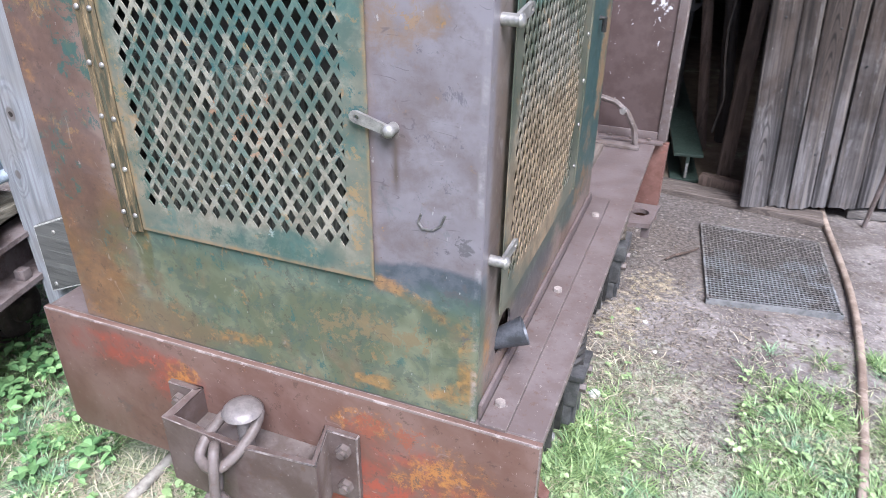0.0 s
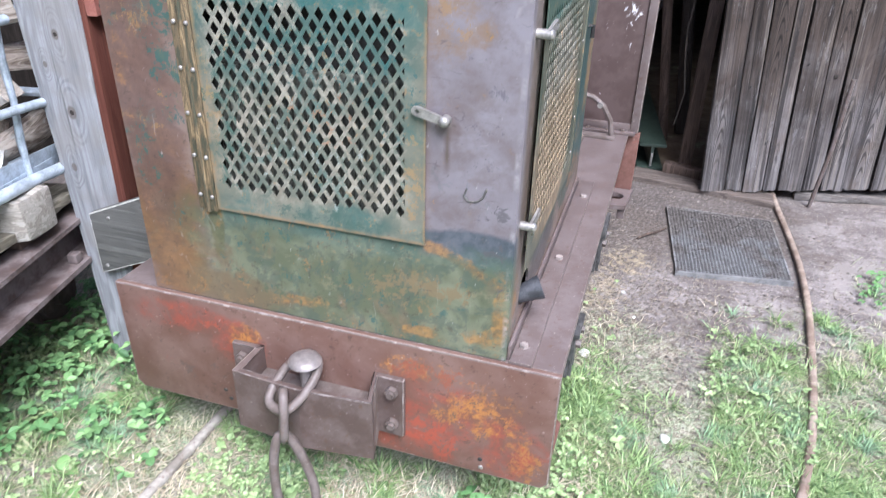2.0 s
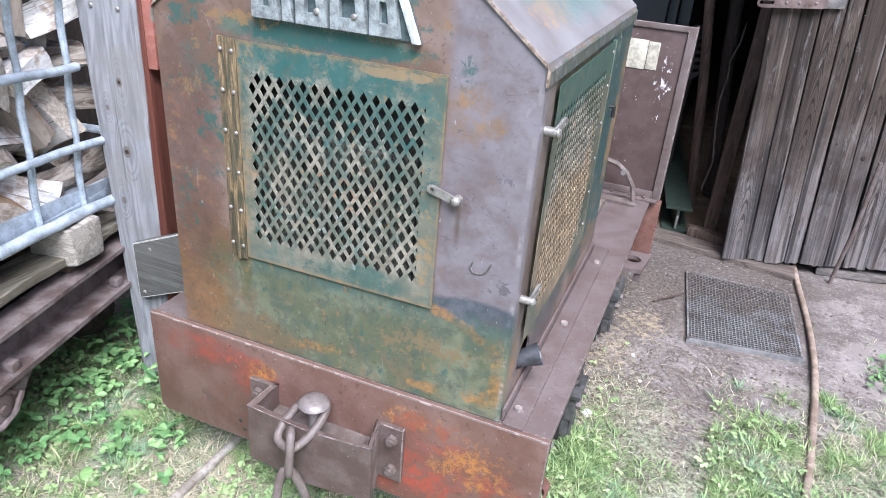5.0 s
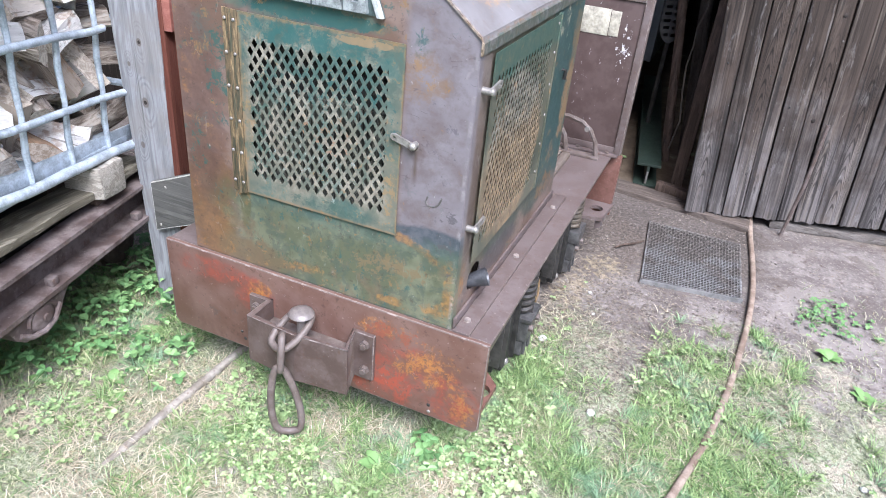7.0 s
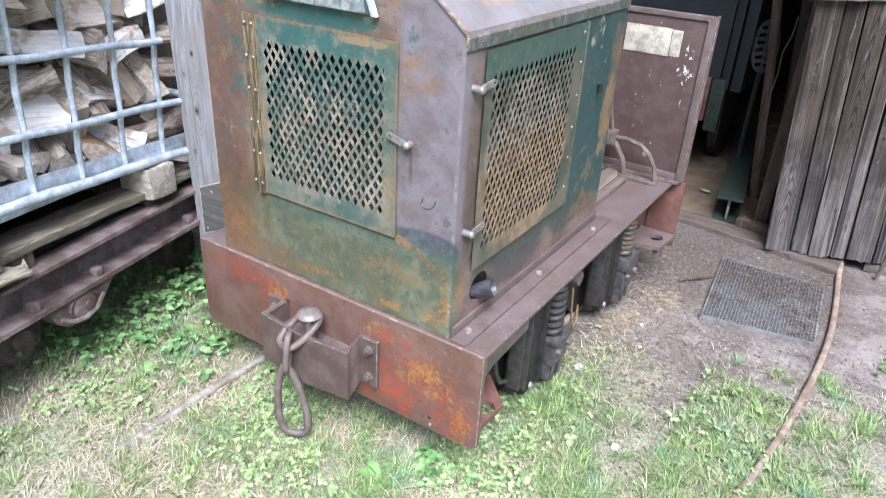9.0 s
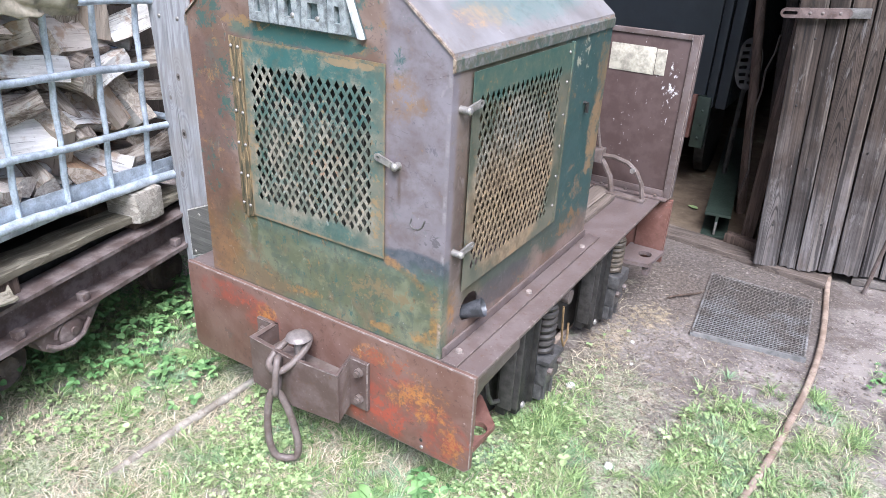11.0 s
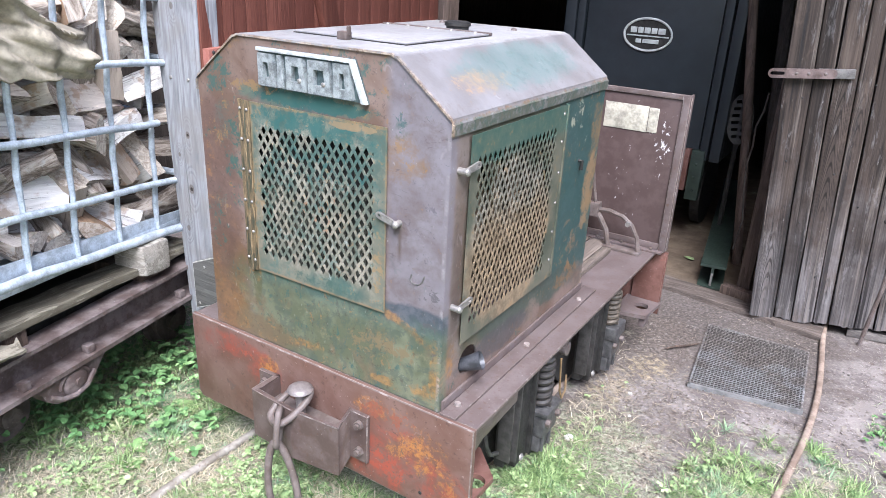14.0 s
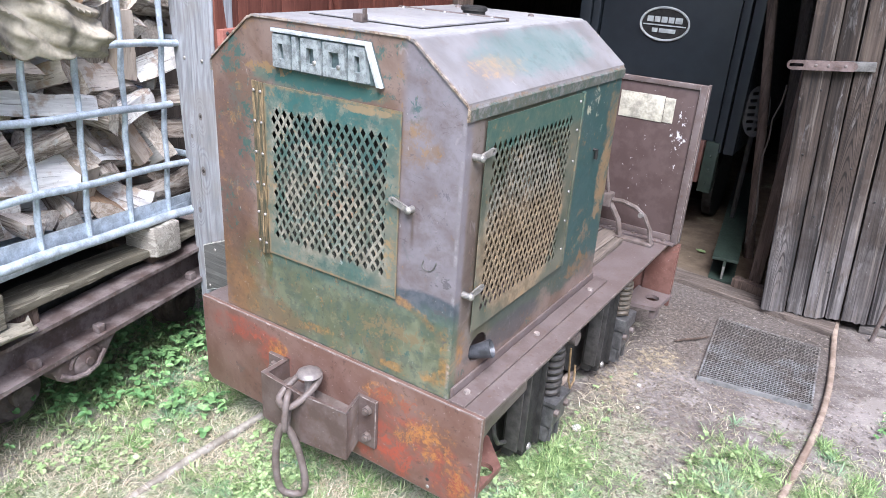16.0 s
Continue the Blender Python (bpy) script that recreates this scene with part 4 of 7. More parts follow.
def red_gate():
    """The gate leaf that stands open along the locomotive's far side."""
    door = thing("door_1", "red-painted plank gate leaf with battens, standing open", "door", kind="structure")
    d = Vector((-0.30, 1.70, 0)).normalized()
    ang = math.degrees(math.atan2(d.y, d.x))
    base = pose(-0.905, 1.235, 0, 0, 0, ang)
    door.matrix_basis = base
    u, k = 0.0, 0
    while u < 1.62:
        w = (0.098, 0.105, 0.1, 0.155, 0.11, 0.1)[k % 6]
        bm = bm_new()
        box(bm, (u + 0.001, 0.0, 0.05), (u + w - 0.002, 0.022, 2.15), 0.003)
        part("plank", bm, REDWOOD, door)
        u, k = u + w, k + 1
    bm = bm_new()
    box(bm, (0.0, -0.024, 0.865), (1.6, -0.001, 1.076), 0.003)
    batten = part("batten", bm, REDBATTEN, door, "pink-red batten, the light on it put into its colour")
    for z in (0.885, 0.975, 1.065):
        bm = bm_new()
        dome(bm, (0.018, -0.024, z), 0.006, 0.004, "-y", 8)
        part("nail", bm, BLACKSTEEL, batten)
    bm = bm_new()
    slab(bm, [(0.605, 1.08), (0.705, 1.08), (0.36, 1.95), (0.26, 1.95)], 0.024, "y", -0.026, 0.002)
    part("brace", bm, REDWOOD, door)


# paler than the planks: light caught by the batten is in its colour
REDBATTEN = timber("lit_red_batten", (0.24, 0.092, 0.072), (0.35, 0.155, 0.125), 1, 1.0, 0.3)
red_gate()


def worn_plank(w, z0, z1, thick, seed):
    """An upright board, local x = 0 in its middle: cupped, its edges wavy, its foot chipped."""
    rnd = random.Random(seed)
    bm = bm_new()
    nx, nz = 8, 44
    cup, lean = rnd.uniform(-0.004, 0.004), rnd.uniform(-0.004, 0.004)
    rows = []
    for side in (0, 1):
        grid = []
        for j in range(nz + 1):
            row = []
            for i in range(nx + 1):
                f, z = i / nx * 2 - 1, z0 + (z1 - z0) * (j / nz) ** 1.4
                x = f * w / 2 + 0.0022 * noise.noise(Vector((f * 2, z * 5, seed * 3.1)))
                y = thick * side + cup * f * f + lean * f + 0.0016 * noise.noise(Vector((f * 3, z * 4, seed * 1.7)))
                if side == 0 and i in (0, nx):
                    y += 0.004
                if j == 0:
                    z += 0.010 * noise.noise(Vector((f * 2.5, 0, seed * 2.3))) + 0.005 * noise.noise(Vector((f * 9, 1, seed * 2.3)))
                row.append(bm.verts.new((x, y, z)))
            grid.append(row)
        rows.append(grid)
    a, b = rows
    for j in range(nz):
        for i in range(nx):
            bm.faces.new((a[j][i], a[j][i + 1], a[j + 1][i + 1], a[j + 1][i]))
            bm.faces.new((b[j][i], b[j + 1][i], b[j + 1][i + 1], b[j][i + 1]))
        for i, q in ((0, 1), (nx, 0)):
            p = (a[j][i], a[j + 1][i], b[j + 1][i], b[j][i])
            bm.faces.new(p if q else p[::-1])
    for i in range(nx):
        bm.faces.new((a[0][i], b[0][i], b[0][i + 1], a[0][i + 1]))
        bm.faces.new((a[nz][i], a[nz][i + 1], b[nz][i + 1], b[nz][i]))
    return bm


def grey_gate():
    """The weathered leaf on the other side, ajar and a little out of true."""
    door = thing("door_2", "weathered grey plank gate leaf with a rusty hasp, ajar", "door", kind="structure")
    door.matrix_basis = pose(0.418, 2.842, 0.020, 0, -3.8, 13.0)
    u = 0.0
    widths = (0.096, 0.068, 0.078, 0.057, 0.092, 0.070, 0.085, 0.10, 0.075, 0.09, 0.08, 0.09, 0.10, 0.09)
    for k, w in enumerate(widths):
        y0 = (-0.003, 0.004, -0.004, 0.003, -0.002, 0.005)[k % 6]
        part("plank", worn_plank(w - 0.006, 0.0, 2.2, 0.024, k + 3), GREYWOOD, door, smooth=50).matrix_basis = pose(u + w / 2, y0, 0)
        u += w
    # unseen dark sheet added behind the boards to blacken their joints
    bm = bm_new()
    box(bm, (0.02, 0.034, 0.03), (1.08, 0.050, 2.15))
    part("backing", bm, DARKWOOD, door)
    for x, y, z, r in ((0.355, -0.001, 0.44, 0.009), (0.425, 0.002, 0.45, 0.009), (0.43, 0.002, 0.86, 0.008)):
        bm = bm_new()
        dome(bm, (x, y + 0.001, z), r, 0.002, "-y", 12)
        part("knot", bm, KNOT, door)
    for x, z in ((0.05, 0.18), (0.05, 0.66), (0.13, 0.42), (0.22, 0.62), (0.22, 0.2), (0.32, 0.5), (0.07, 0.9), (0.3, 0.95)):
        bm = bm_new()
        dome(bm, (x, -0.004, z), 0.004, 0.003, "-y", 8)
        part("nail", bm, BLACKSTEEL, door)
    # hasp
    bm = bm_new()
    box(bm, (0.105, -0.022, 0.972), (0.226, -0.006, 1.006), 0.003)
    part("hasp_plate", bm, BRIGHTDIM, door, "grey steel hasp plate")
    bm = bm_new()
    ring = [(-0.043 + 0.017 * math.cos(radians(a)), 0.989 + 0.017 * math.sin(radians(a))) for a in range(90, 271, 20)]
    ring += [(0.150 + 0.017 * math.cos(radians(a)), 0.989 + 0.017 * math.sin(radians(a))) for a in range(-90, 91, 20)]
    slot = [(-0.046 + 0.006 * math.cos(radians(a)), 0.989 + 0.006 * math.sin(radians(a))) for a in range(90, 271, 30)]
    slot += [(-0.010 + 0.006 * math.cos(radians(a)), 0.989 + 0.006 * math.sin(radians(a))) for a in range(-90, 91, 30)]
    holed_panel(bm, ring, [slot], 0.006, "y", -0.030)
    part("hasp", bm, HASPRED, door, "long slotted hasp with worn pink paint", smooth=0)
    for x in (0.035, 0.075, 0.13):
        bm = bm_new()
        dome(bm, (x, -0.030, 0.989), 0.006, 0.003, "-y", 8)
        part("rivet", bm, STEEL, door)


KNOT = plain("dark_knot", (0.018, 0.012, 0.009), 0.8, 0.0, 0.4, 90)
HASPRED = brown_steel("worn_pink_hasp", (0.070, 0.050, 0.047), (0.150, 0.112, 0.106), 0.70)
BRIGHTDIM = plain("dull_weathered_steel", (0.12, 0.112, 0.108), 0.5, 0.3, 0.4, 60)
grey_gate()


def gate_sill():
    bm = bm_new()
    box(bm, (-0.25, 2.925, -0.03), (0.70, 3.045, 0.022), 0.010)
    for v in bm.verts:
        v.co.y -= v.co.x * 0.16
    rough_up(bm, 0.006, 11, 0.0, 70)
    tagged(part("sill_beam", bm, SILL), "rotten brown timber sill grey with trodden soil", "sill", kind="structure")
    bm = bm_new()
    box(bm, (0.78, 2.93, 0.0), (1.7, 3.0, 0.032), 0.006)
    rough_up(bm, 0.006, 14, 0.0, 24)
    for v in bm.verts:
        v.co.y += (v.co.x - 0.78) * 0.22
    tagged(part("board", bm, FOOTWOOD), "grey-brown timber offcut lying against the gate foot", "board")
    bm = bm_new()
    tube(bm, [(0.83, 2.88, 0.0), (0.85, 2.89, 0.25), (0.855, 2.905, 0.5)], 0.008, 8)
    tagged(part("iron_rod", bm, STEEL), "thin rusty iron rod leaning on the gate", "rod")


SILL = timber("rotten_sill", (0.052, 0.040, 0.034), (0.140, 0.114, 0.098), 0, 1.2, 0.7)
gate_sill()


def barn_inside():
    bm = bm_new()
    box(bm, (0.325, 3.04, 0.0), (0.378, 3.10, 2.25), 0.006)
    tagged(part("door_post", bm, BARNPOST), "dark brown square timber post inside the gate", "post")
    bm = bm_new()
    tube(bm, [(0.25, 3.45, 0.0), (0.17, 3.5, 0.6), (0.06, 3.55, 1.3), (-0.02, 3.58, 1.9)], 0.022, 10)
    tagged(part("wooden_pole", bm, BARNPOST), "brown wooden pole leaning in the dark barn", "pole")
    bm = bm_new()
    tube(bm, [(0.33, 3.6, 0.0), (0.25, 3.65, 0.7), (0.17, 3.7, 1.6)], 0.03, 8)
    tagged(part("wooden_pole", bm, DARKWOOD), "dark wooden pole leaning in the barn", "pole")
    bm = bm_new()
    tube(bm, [(0.285, 3.02, 0.42), (0.272, 3.02, 0.50), (0.262, 3.03, 0.60), (0.270, 3.03, 0.68), (0.266, 3.03, 0.76), (0.285, 3.03, 0.83), (0.288, 3.03, 0.90)], 0.004, 6)
    tube(bm, [(0.285, 3.02, 0.42), (0.296, 3.01, 0.36), (0.288, 3.02, 0.30), (0.278, 3.03, 0.22)], 0.004, 6)
    tagged(part("cable", bm, DARKWOOD), "thin dark brown cable hanging beside the post", "cable")
    # green steel joist lying on the floor
    joist = thing("steel_joist", "green-painted steel joist lying on the barn floor", "steel beam", pose(0.213, 3.045, 0.0, 0, 0, 8.5))
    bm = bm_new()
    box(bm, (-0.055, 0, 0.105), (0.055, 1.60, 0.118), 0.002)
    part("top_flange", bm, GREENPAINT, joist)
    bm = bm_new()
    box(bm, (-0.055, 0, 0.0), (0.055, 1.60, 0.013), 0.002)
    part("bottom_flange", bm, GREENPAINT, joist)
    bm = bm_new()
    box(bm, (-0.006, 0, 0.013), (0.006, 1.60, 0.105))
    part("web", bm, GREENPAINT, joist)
    bm = bm_new()
    box(bm, (-0.0045, -0.003, 0.02), (0.0045, 0.0, 0.080), 0.001)
    part("cut_end", bm, BRIGHT, joist, "bare bright cut end of the web")
    bm = bm_new()
    box(bm, (0.27, 2.97, 0.015), (0.46, 3.02, 0.06), 0.006, Matrix.Translation((0.36, 3.0, 0)) @ Matrix.Rotation(radians(-14), 4, "Z") @ Matrix.Translation((-0.36, -3.0, 0)))
    tagged(part("board", bm, BARNPOST), "short red-brown timber lying by the gate", "board")
    # small green leaf on the floor
    bm = bm_new()
    slab(bm, [(0, 0), (0.02, 0.012), (0.045, 0.005), (0.05, -0.012), (0.025, -0.018)], 0.004, "z", 0.01)
    bmesh.ops.translate(bm, verts=bm.verts, vec=(0.02, 3.35, 0))
    tagged(part("leaf", bm, CLOVER), "small green leaf on the barn floor", "leaf")


CLOVER = leafy("clover_leaf", (0.110, 0.185, 0.068), (0.365, 0.435, 0.225), (0.205, 0.285, 0.125))
barn_inside()


def second_loco():
    """The dark locomotive that stands in the barn, seen from its front."""
    t = thing("locomotive", "dark blue-grey locomotive parked inside the barn", "locomotive")
    y = 3.60
    bm = bm_new()
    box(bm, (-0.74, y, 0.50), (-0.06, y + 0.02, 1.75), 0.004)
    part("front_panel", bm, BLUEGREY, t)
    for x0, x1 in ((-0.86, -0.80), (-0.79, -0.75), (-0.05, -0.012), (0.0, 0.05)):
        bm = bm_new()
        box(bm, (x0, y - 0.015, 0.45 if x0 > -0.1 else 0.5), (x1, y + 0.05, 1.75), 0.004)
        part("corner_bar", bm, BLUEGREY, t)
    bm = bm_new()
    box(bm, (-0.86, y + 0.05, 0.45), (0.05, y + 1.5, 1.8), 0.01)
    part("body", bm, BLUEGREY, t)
    bm = bm_new()
    box(bm, (-0.085, y - 0.03, 0.24), (-0.02, y + 0.02, 0.5), 0.004)
    bar = part("frame_bar", bm, GREENPAINT, t, "green frame end with rivets")
    for z in (0.29, 0.36, 0.43):
        bm = bm_new()
        dome(bm, (-0.052, y - 0.03, z), 0.008, 0.005, "-y", 10)
        part("rivet", bm, GREENPAINT, bar)
    bm = bm_new()
    box(bm, (-0.75, y - 0.02, 0.28), (-0.095, y + 0.3, 0.5), 0.005)
    part("beam", bm, LUGRED, t, "faded red headstock")
    for x in (-0.6, -0.1):
        bm = bm_new()
        cyl(bm, (x, y + 0.4, 0.2), (x + 0.05, y + 0.4, 0.2), 0.2, 24)
        part("wheel", bm, BLACKSTEEL, t)
    # oval plate with plain bars in place of the maker's name
    c = Vector((-0.407, y - 0.003, 1.035))
    bm = bm_new()
    slab(bm, [(c.x + 0.118 * math.cos(radians(a)), c.z + 0.074 * math.sin(radians(a))) for a in range(0, 360, 10)], 0.004, "y", y - 0.004)
    plate = part("maker_plate", bm, BLACKSTEEL, t, "oval black plate with a pale rim and bars")
    bm = bm_new()
    tube(bm, [(c.x + 0.122 * math.cos(radians(a)), y - 0.006, c.z + 0.078 * math.sin(radians(a))) for a in range(0, 360, 10)], 0.006, 6, True)
    part("rim", bm, PALEPLATE, plate)
    for x0, x1, z0, z1 in ((-0.09, -0.058, 0.006, 0.034), (-0.052, -0.024, 0.006, 0.034), (-0.018, 0.012, 0.006, 0.034), (0.018, 0.046, 0.006, 0.034), (0.052, 0.088, 0.006, 0.034), (-0.108, 0.108, -0.010, -0.004), (-0.058, -0.03, -0.042, -0.022), (-0.022, 0.06, -0.042, -0.022)):
        bm = bm_new()
        box(bm, (c.x + x0, y - 0.009, c.z + z0), (c.x + x1, y - 0.004, c.z + z1), 0.0015)
        part("bar", bm, PALEPLATE, plate)
    # pierced cast iron implement seat beside it
    seat = thing("pierced_seat", "pierced cast iron implement seat, dusty grey", "stool", pose(0.100, 3.66, 0.67, -12, 0, 20))
    bm = bm_new()
    oval = [(0.062 * math.cos(radians(a)), 0.125 * math.sin(radians(a))) for a in range(0, 360, 15)]
    slots = []
    for k in range(6):
        z, w = -0.085 + 0.034 * k, 0.042 * math.sqrt(1 - ((-0.085 + 0.034 * k) / 0.125) ** 2)
        slots += [[(x0, z - 0.010), (x1, z - 0.006), (x1, z + 0.010), (x0, z + 0.006)] for x0, x1 in ((-w, -0.006), (0.006, w))]
    holed_panel(bm, oval, slots, 0.008, "y", 0.0)
    part("pan", bm, SEATGREY, seat, smooth=0)
    bm = bm_new()
    tube(bm, [(0, 0.012, -0.12), (0, 0.06, -0.3), (0, 0.13, -0.66)], 0.012, 8)
    part("stem", bm, BLACKSTEEL, seat)


PALEPLATE = plain("pale_plate_paint", (0.42, 0.44, 0.43), 0.5, 0.1, 0.2, 40)
SEATGREY = plain("dusty_cast_iron", (0.045, 0.042, 0.038), 0.7, 0.1, 0.3, 40)
second_loco()


# ---- the locomotive ----
REAR = 1.84  # back of the hood

loco = thing("locomotive", "small narrow-gauge diesel locomotive in worn green and brown paint", "locomotive")


def perforated(bm, u0, u1, v0, v1, hu0, hu1, hv0, hv1, place, thick, pu=0.0222, pv=0.0375, hole=0.62):
    """A sheet from u0..u1, v0..v1 with staggered diamond holes in hu0..hu1, hv0..hv1. place(u, v, w) gives the point w metres in."""
    cols, rows = int((hu1 - hu0) / pu) + 1, int((hv1 - hv0) / (pv / 2)) + 1
    pu, pv = (hu1 - hu0) / (cols - 0.5), 2 * (hv1 - hv0) / (rows + 0.5)
    def quad(*ps):
        bm.faces.new([bm.verts.new(place(*p)) for p in ps])
    for j in range(-1, rows + 1):
        for i in range(-1, cols + 1):
            cu = hu0 + pu * (i + 0.25 + (0.5 if j % 2 else 0.0))
            cv = hv0 + pv / 2 * (j + 0.5)
            outer = [(cu + pu / 2, cv), (cu, cv + pv / 2), (cu - pu / 2, cv), (cu, cv - pv / 2)]
            if 0 <= i < cols and 0 <= j < rows:
                hw = hole * (1 + 0.06 * noise.noise(Vector((cu * 60, cv * 60, 0.5))))
                inner = [(cu + (a - cu) * hw, cv + (b - cv) * hw) for a, b in outer]
                for k in range(4):
                    a, b, c, d = outer[k], outer[(k + 1) % 4], inner[(k + 1) % 4], inner[k]
                    quad((*a, 0.0), (*b, 0.0), (*c, 0.0), (*d, 0.0))
                    quad((*a, thick), (*d, thick), (*c, thick), (*b, thick))
                    quad((*d, 0.0), (*c, 0.0), (*c, thick), (*d, thick))
            else:
                quad(*[(min(max(a, u0), u1), min(max(b, v0), v1), 0.0) for a, b in outer])
    # solid rim, a hair proud of the holed field
    e = 0.00015
    for a, b, c, d in ((u0, u1, v0, hv0 - pv * 0.1), (u0, u1, hv1 - pv * 0.03, v1), (u0, hu0 - pu * 0.1, hv0 - pv * 0.1, hv1 - pv * 0.03), (hu1 + pu * 0.1, u1, hv0 - pv * 0.1, hv1 - pv * 0.03)):
        quad((a, c, -e), (b, c, -e), (b, d, -e), (a, d, -e))
        quad((a, c, thick), (a, d, thick), (b, d, thick), (b, c, thick))
    for (a, c), (b, d) in (((u0, v0), (u1, v0)), ((u1, v0), (u1, v1)), ((u1, v1), (u0, v1)), ((u0, v1), (u0, v0))):
        quad((a, c, -e), (a, c, thick), (b, d, thick), (b, d, -e))


def underframe():
    bm = bm_new()
    slab(bm, [(-0.77, 0.152), (-0.755, 0.137), (0.118, 0.137), (0.13, 0.15), (0.13, 0.40), (-0.77, 0.40)], 0.014, "y", 1.02, 0.0025)
    beam = part("buffer_beam", bm, BEAM, loco, "brown steel buffer beam with red and rust patches", edge=EDGE)
    for x, z in ((-0.545, 0.185), (-0.535, 0.165), (0.0, 0.172), (0.002, 0.152)):
        bm = bm_new()
        dome(bm, (x, 1.02, z), 0.005, 0.002, "-y", 10)
        part("rivet", bm, BRIGHT if x > 0.001 else BLACKSTEEL, beam)
    bm = bm_new()
    box(bm, (-0.77, 1.034, 0.389), (0.13, 2.335, 0.3985), 0.0038)
    part("running_board", bm, BOARD, loco, "brown steel running board", edge=EDGEDARK)
    bm = bm_new()
    box(bm, (0.037, 1.03, 0.3985), (0.077, 1.86, 0.4055), 0.0015)
    strip = part("cover_strip", bm, BOARD, loco, edge=EDGEDARK)
    for y, x in ((1.078, 0.053), (1.414, 0.058), (1.756, 0.062)):
        bm = bm_new()
        hexhead(bm, (x, y, 0.4055), 0.0085, 0.006, "z")
        part("bolt", bm, BOLTPALE, strip)
    bm = bm_new()
    box(bm, (-0.77, 2.335, 0.15), (0.165, 2.35, 0.395), 0.002)
    part("rear_beam", bm, LUGRED, loco, "faded red rear beam")
    bm = bm_new()
    box(bm, (0.06, 2.325, 0.201), (0.163, 2.334, 0.389), 0.002)
    part("rear_gusset", bm, LUGRED, loco)
    for outline, c, mat in (([(0.0, 1.035), (0.128, 1.035), (0.130, 1.135), (0.050, 1.214), (0.0, 1.214)], (0.100, 1.100), LUGRED), ([(0.045, 2.334), (0.045, 2.165), (0.160, 2.19), (0.172, 2.334)], (0.122, 2.262), BOARD)):
        bm = bm_new()
        hole = [(c[0] + 0.025 * math.cos(radians(a)), c[1] + 0.025 * math.sin(radians(a))) for a in range(0, 360, 20)]
        holed_panel(bm, outline, [hole], 0.014, "z", 0.187)
        part("lug", bm, mat, loco, smooth=0)
    bm = bm_new()
    box(bm, (0.135, 2.20, 0.15), (0.158, 2.25, 0.187), 0.002)
    part("lug_stop", bm, BOARD, loco)
    # side frame, horn plates, springs, wheels
    bm = bm_new()
    box(bm, (0.02, 1.034, 0.30), (0.04, 2.335, 0.389))
    box(bm, (0.02, 1.034, 0.14), (0.04, 1.20, 0.30))
    box(bm, (0.02, 1.62, 0.20), (0.04, 1.80, 0.30))
    part("side_frame", bm, BLACKSTEEL, loco)
    bm = bm_new()
    box(bm, (-0.69, 1.034, 0.2), (-0.67, 2.335, 0.389))
    part("side_frame", bm, BLACKSTEEL, loco)
    bm = bm_new()
    slab(bm, [(1.036, 0.30), (1.10, 0.325), (1.27, 0.335), (1.27, 0.385), (1.036, 0.385)], 0.012, "x", 0.10, 0.002)
    part("bracket", bm, STEEL, loco)
    for dy in (0.0, 0.535):
        for y0, y1, x1, z0 in ((1.326, 1.334, 0.080, 0.09), (1.336, 1.348, 0.068, 0.085), (1.350, 1.358, 0.088, 0.08), (1.360, 1.372, 0.070, 0.09), (1.374, 1.440, 0.076, 0.045), (1.442, 1.452, 0.088, 0.05)):
            bm = bm_new()
            box(bm, (0.04, y0 + dy, z0), (x1, y1 + dy, 0.36), 0.003)
            part("horn_plate", bm, HORN if y0 < 1.355 else BLACKSTEEL, loco)
        bm = bm_new()
        box(bm, (0.03, 1.335 + dy, 0.06), (0.06, 1.44 + dy, 0.34), 0.004)
        part("axlebox", bm, BLACKSTEEL, loco)
        bm = bm_new()
        n = 7 * 14
        tube(bm, [(0.08 + 0.0225 * math.cos(2 * math.pi * k / 14), 1.500 + dy + 0.0225 * math.sin(2 * math.pi * k / 14), (0.185 if dy == 0 else 0.215) + (0.155 if dy == 0 else 0.125) * k / n) for k in range(n + 1)], 0.0100, 8)
        cyl(bm, (0.08, 1.500 + dy, 0.15), (0.08, 1.500 + dy, 0.36), 0.012, 10)
        part("spring", bm, SPRING if dy == 0 else SPRINGPALE, loco)
        bm = bm_new()
        box(bm, (0.045, 1.463 + dy, 0.10), (0.114, 1.554 + dy, 0.18), 0.006)
        box(bm, (0.05, 1.467 + dy, 0.045), (0.104, 1.542 + dy, 0.10), 0.006)
        box(bm, (0.040, 1.457 + dy, 0.172), (0.122, 1.558 + dy, 0.186 if dy == 0 else 0.216), 0.003)
        for y in (1.473, 1.518):
            box(bm, (0.104, y + dy, 0.05), (0.112, y + 0.010 + dy, 0.10), 0.002)
        cup = part("spring_seat", bm, SEATBLOCK, loco)
        for y in (1.478, 1.543):
            bm = bm_new()
            hexhead(bm, (0.114, y + dy, 0.148), 0.011, 0.012, "x")
            part("nut", bm, STEEL, cup)
        bm = bm_new()
        dome(bm, (0.078, 1.405 + dy, 0.062), 0.011, 0.008, "x", 10)
        part("bolt", bm, BRIGHT, loco)
        for x in (-0.055, -0.62):
            bm = bm_new()
            cyl(bm, (x, 1.42 + dy, 0.175), (x + 0.05, 1.42 + dy, 0.175), 0.165, 28)
            part("wheel", bm, BLACKSTEEL, loco)
    # looped straps between the axles and at the front
    bm = bm_new()
    tube(bm, [(0.055, 1.222, 0.29), (0.058, 1.215, 0.245), (0.06, 1.225, 0.20), (0.06, 1.25, 0.16), (0.06, 1.29, 0.14)], 0.006, 8)
    part("guard_iron", bm, HORN, loco)
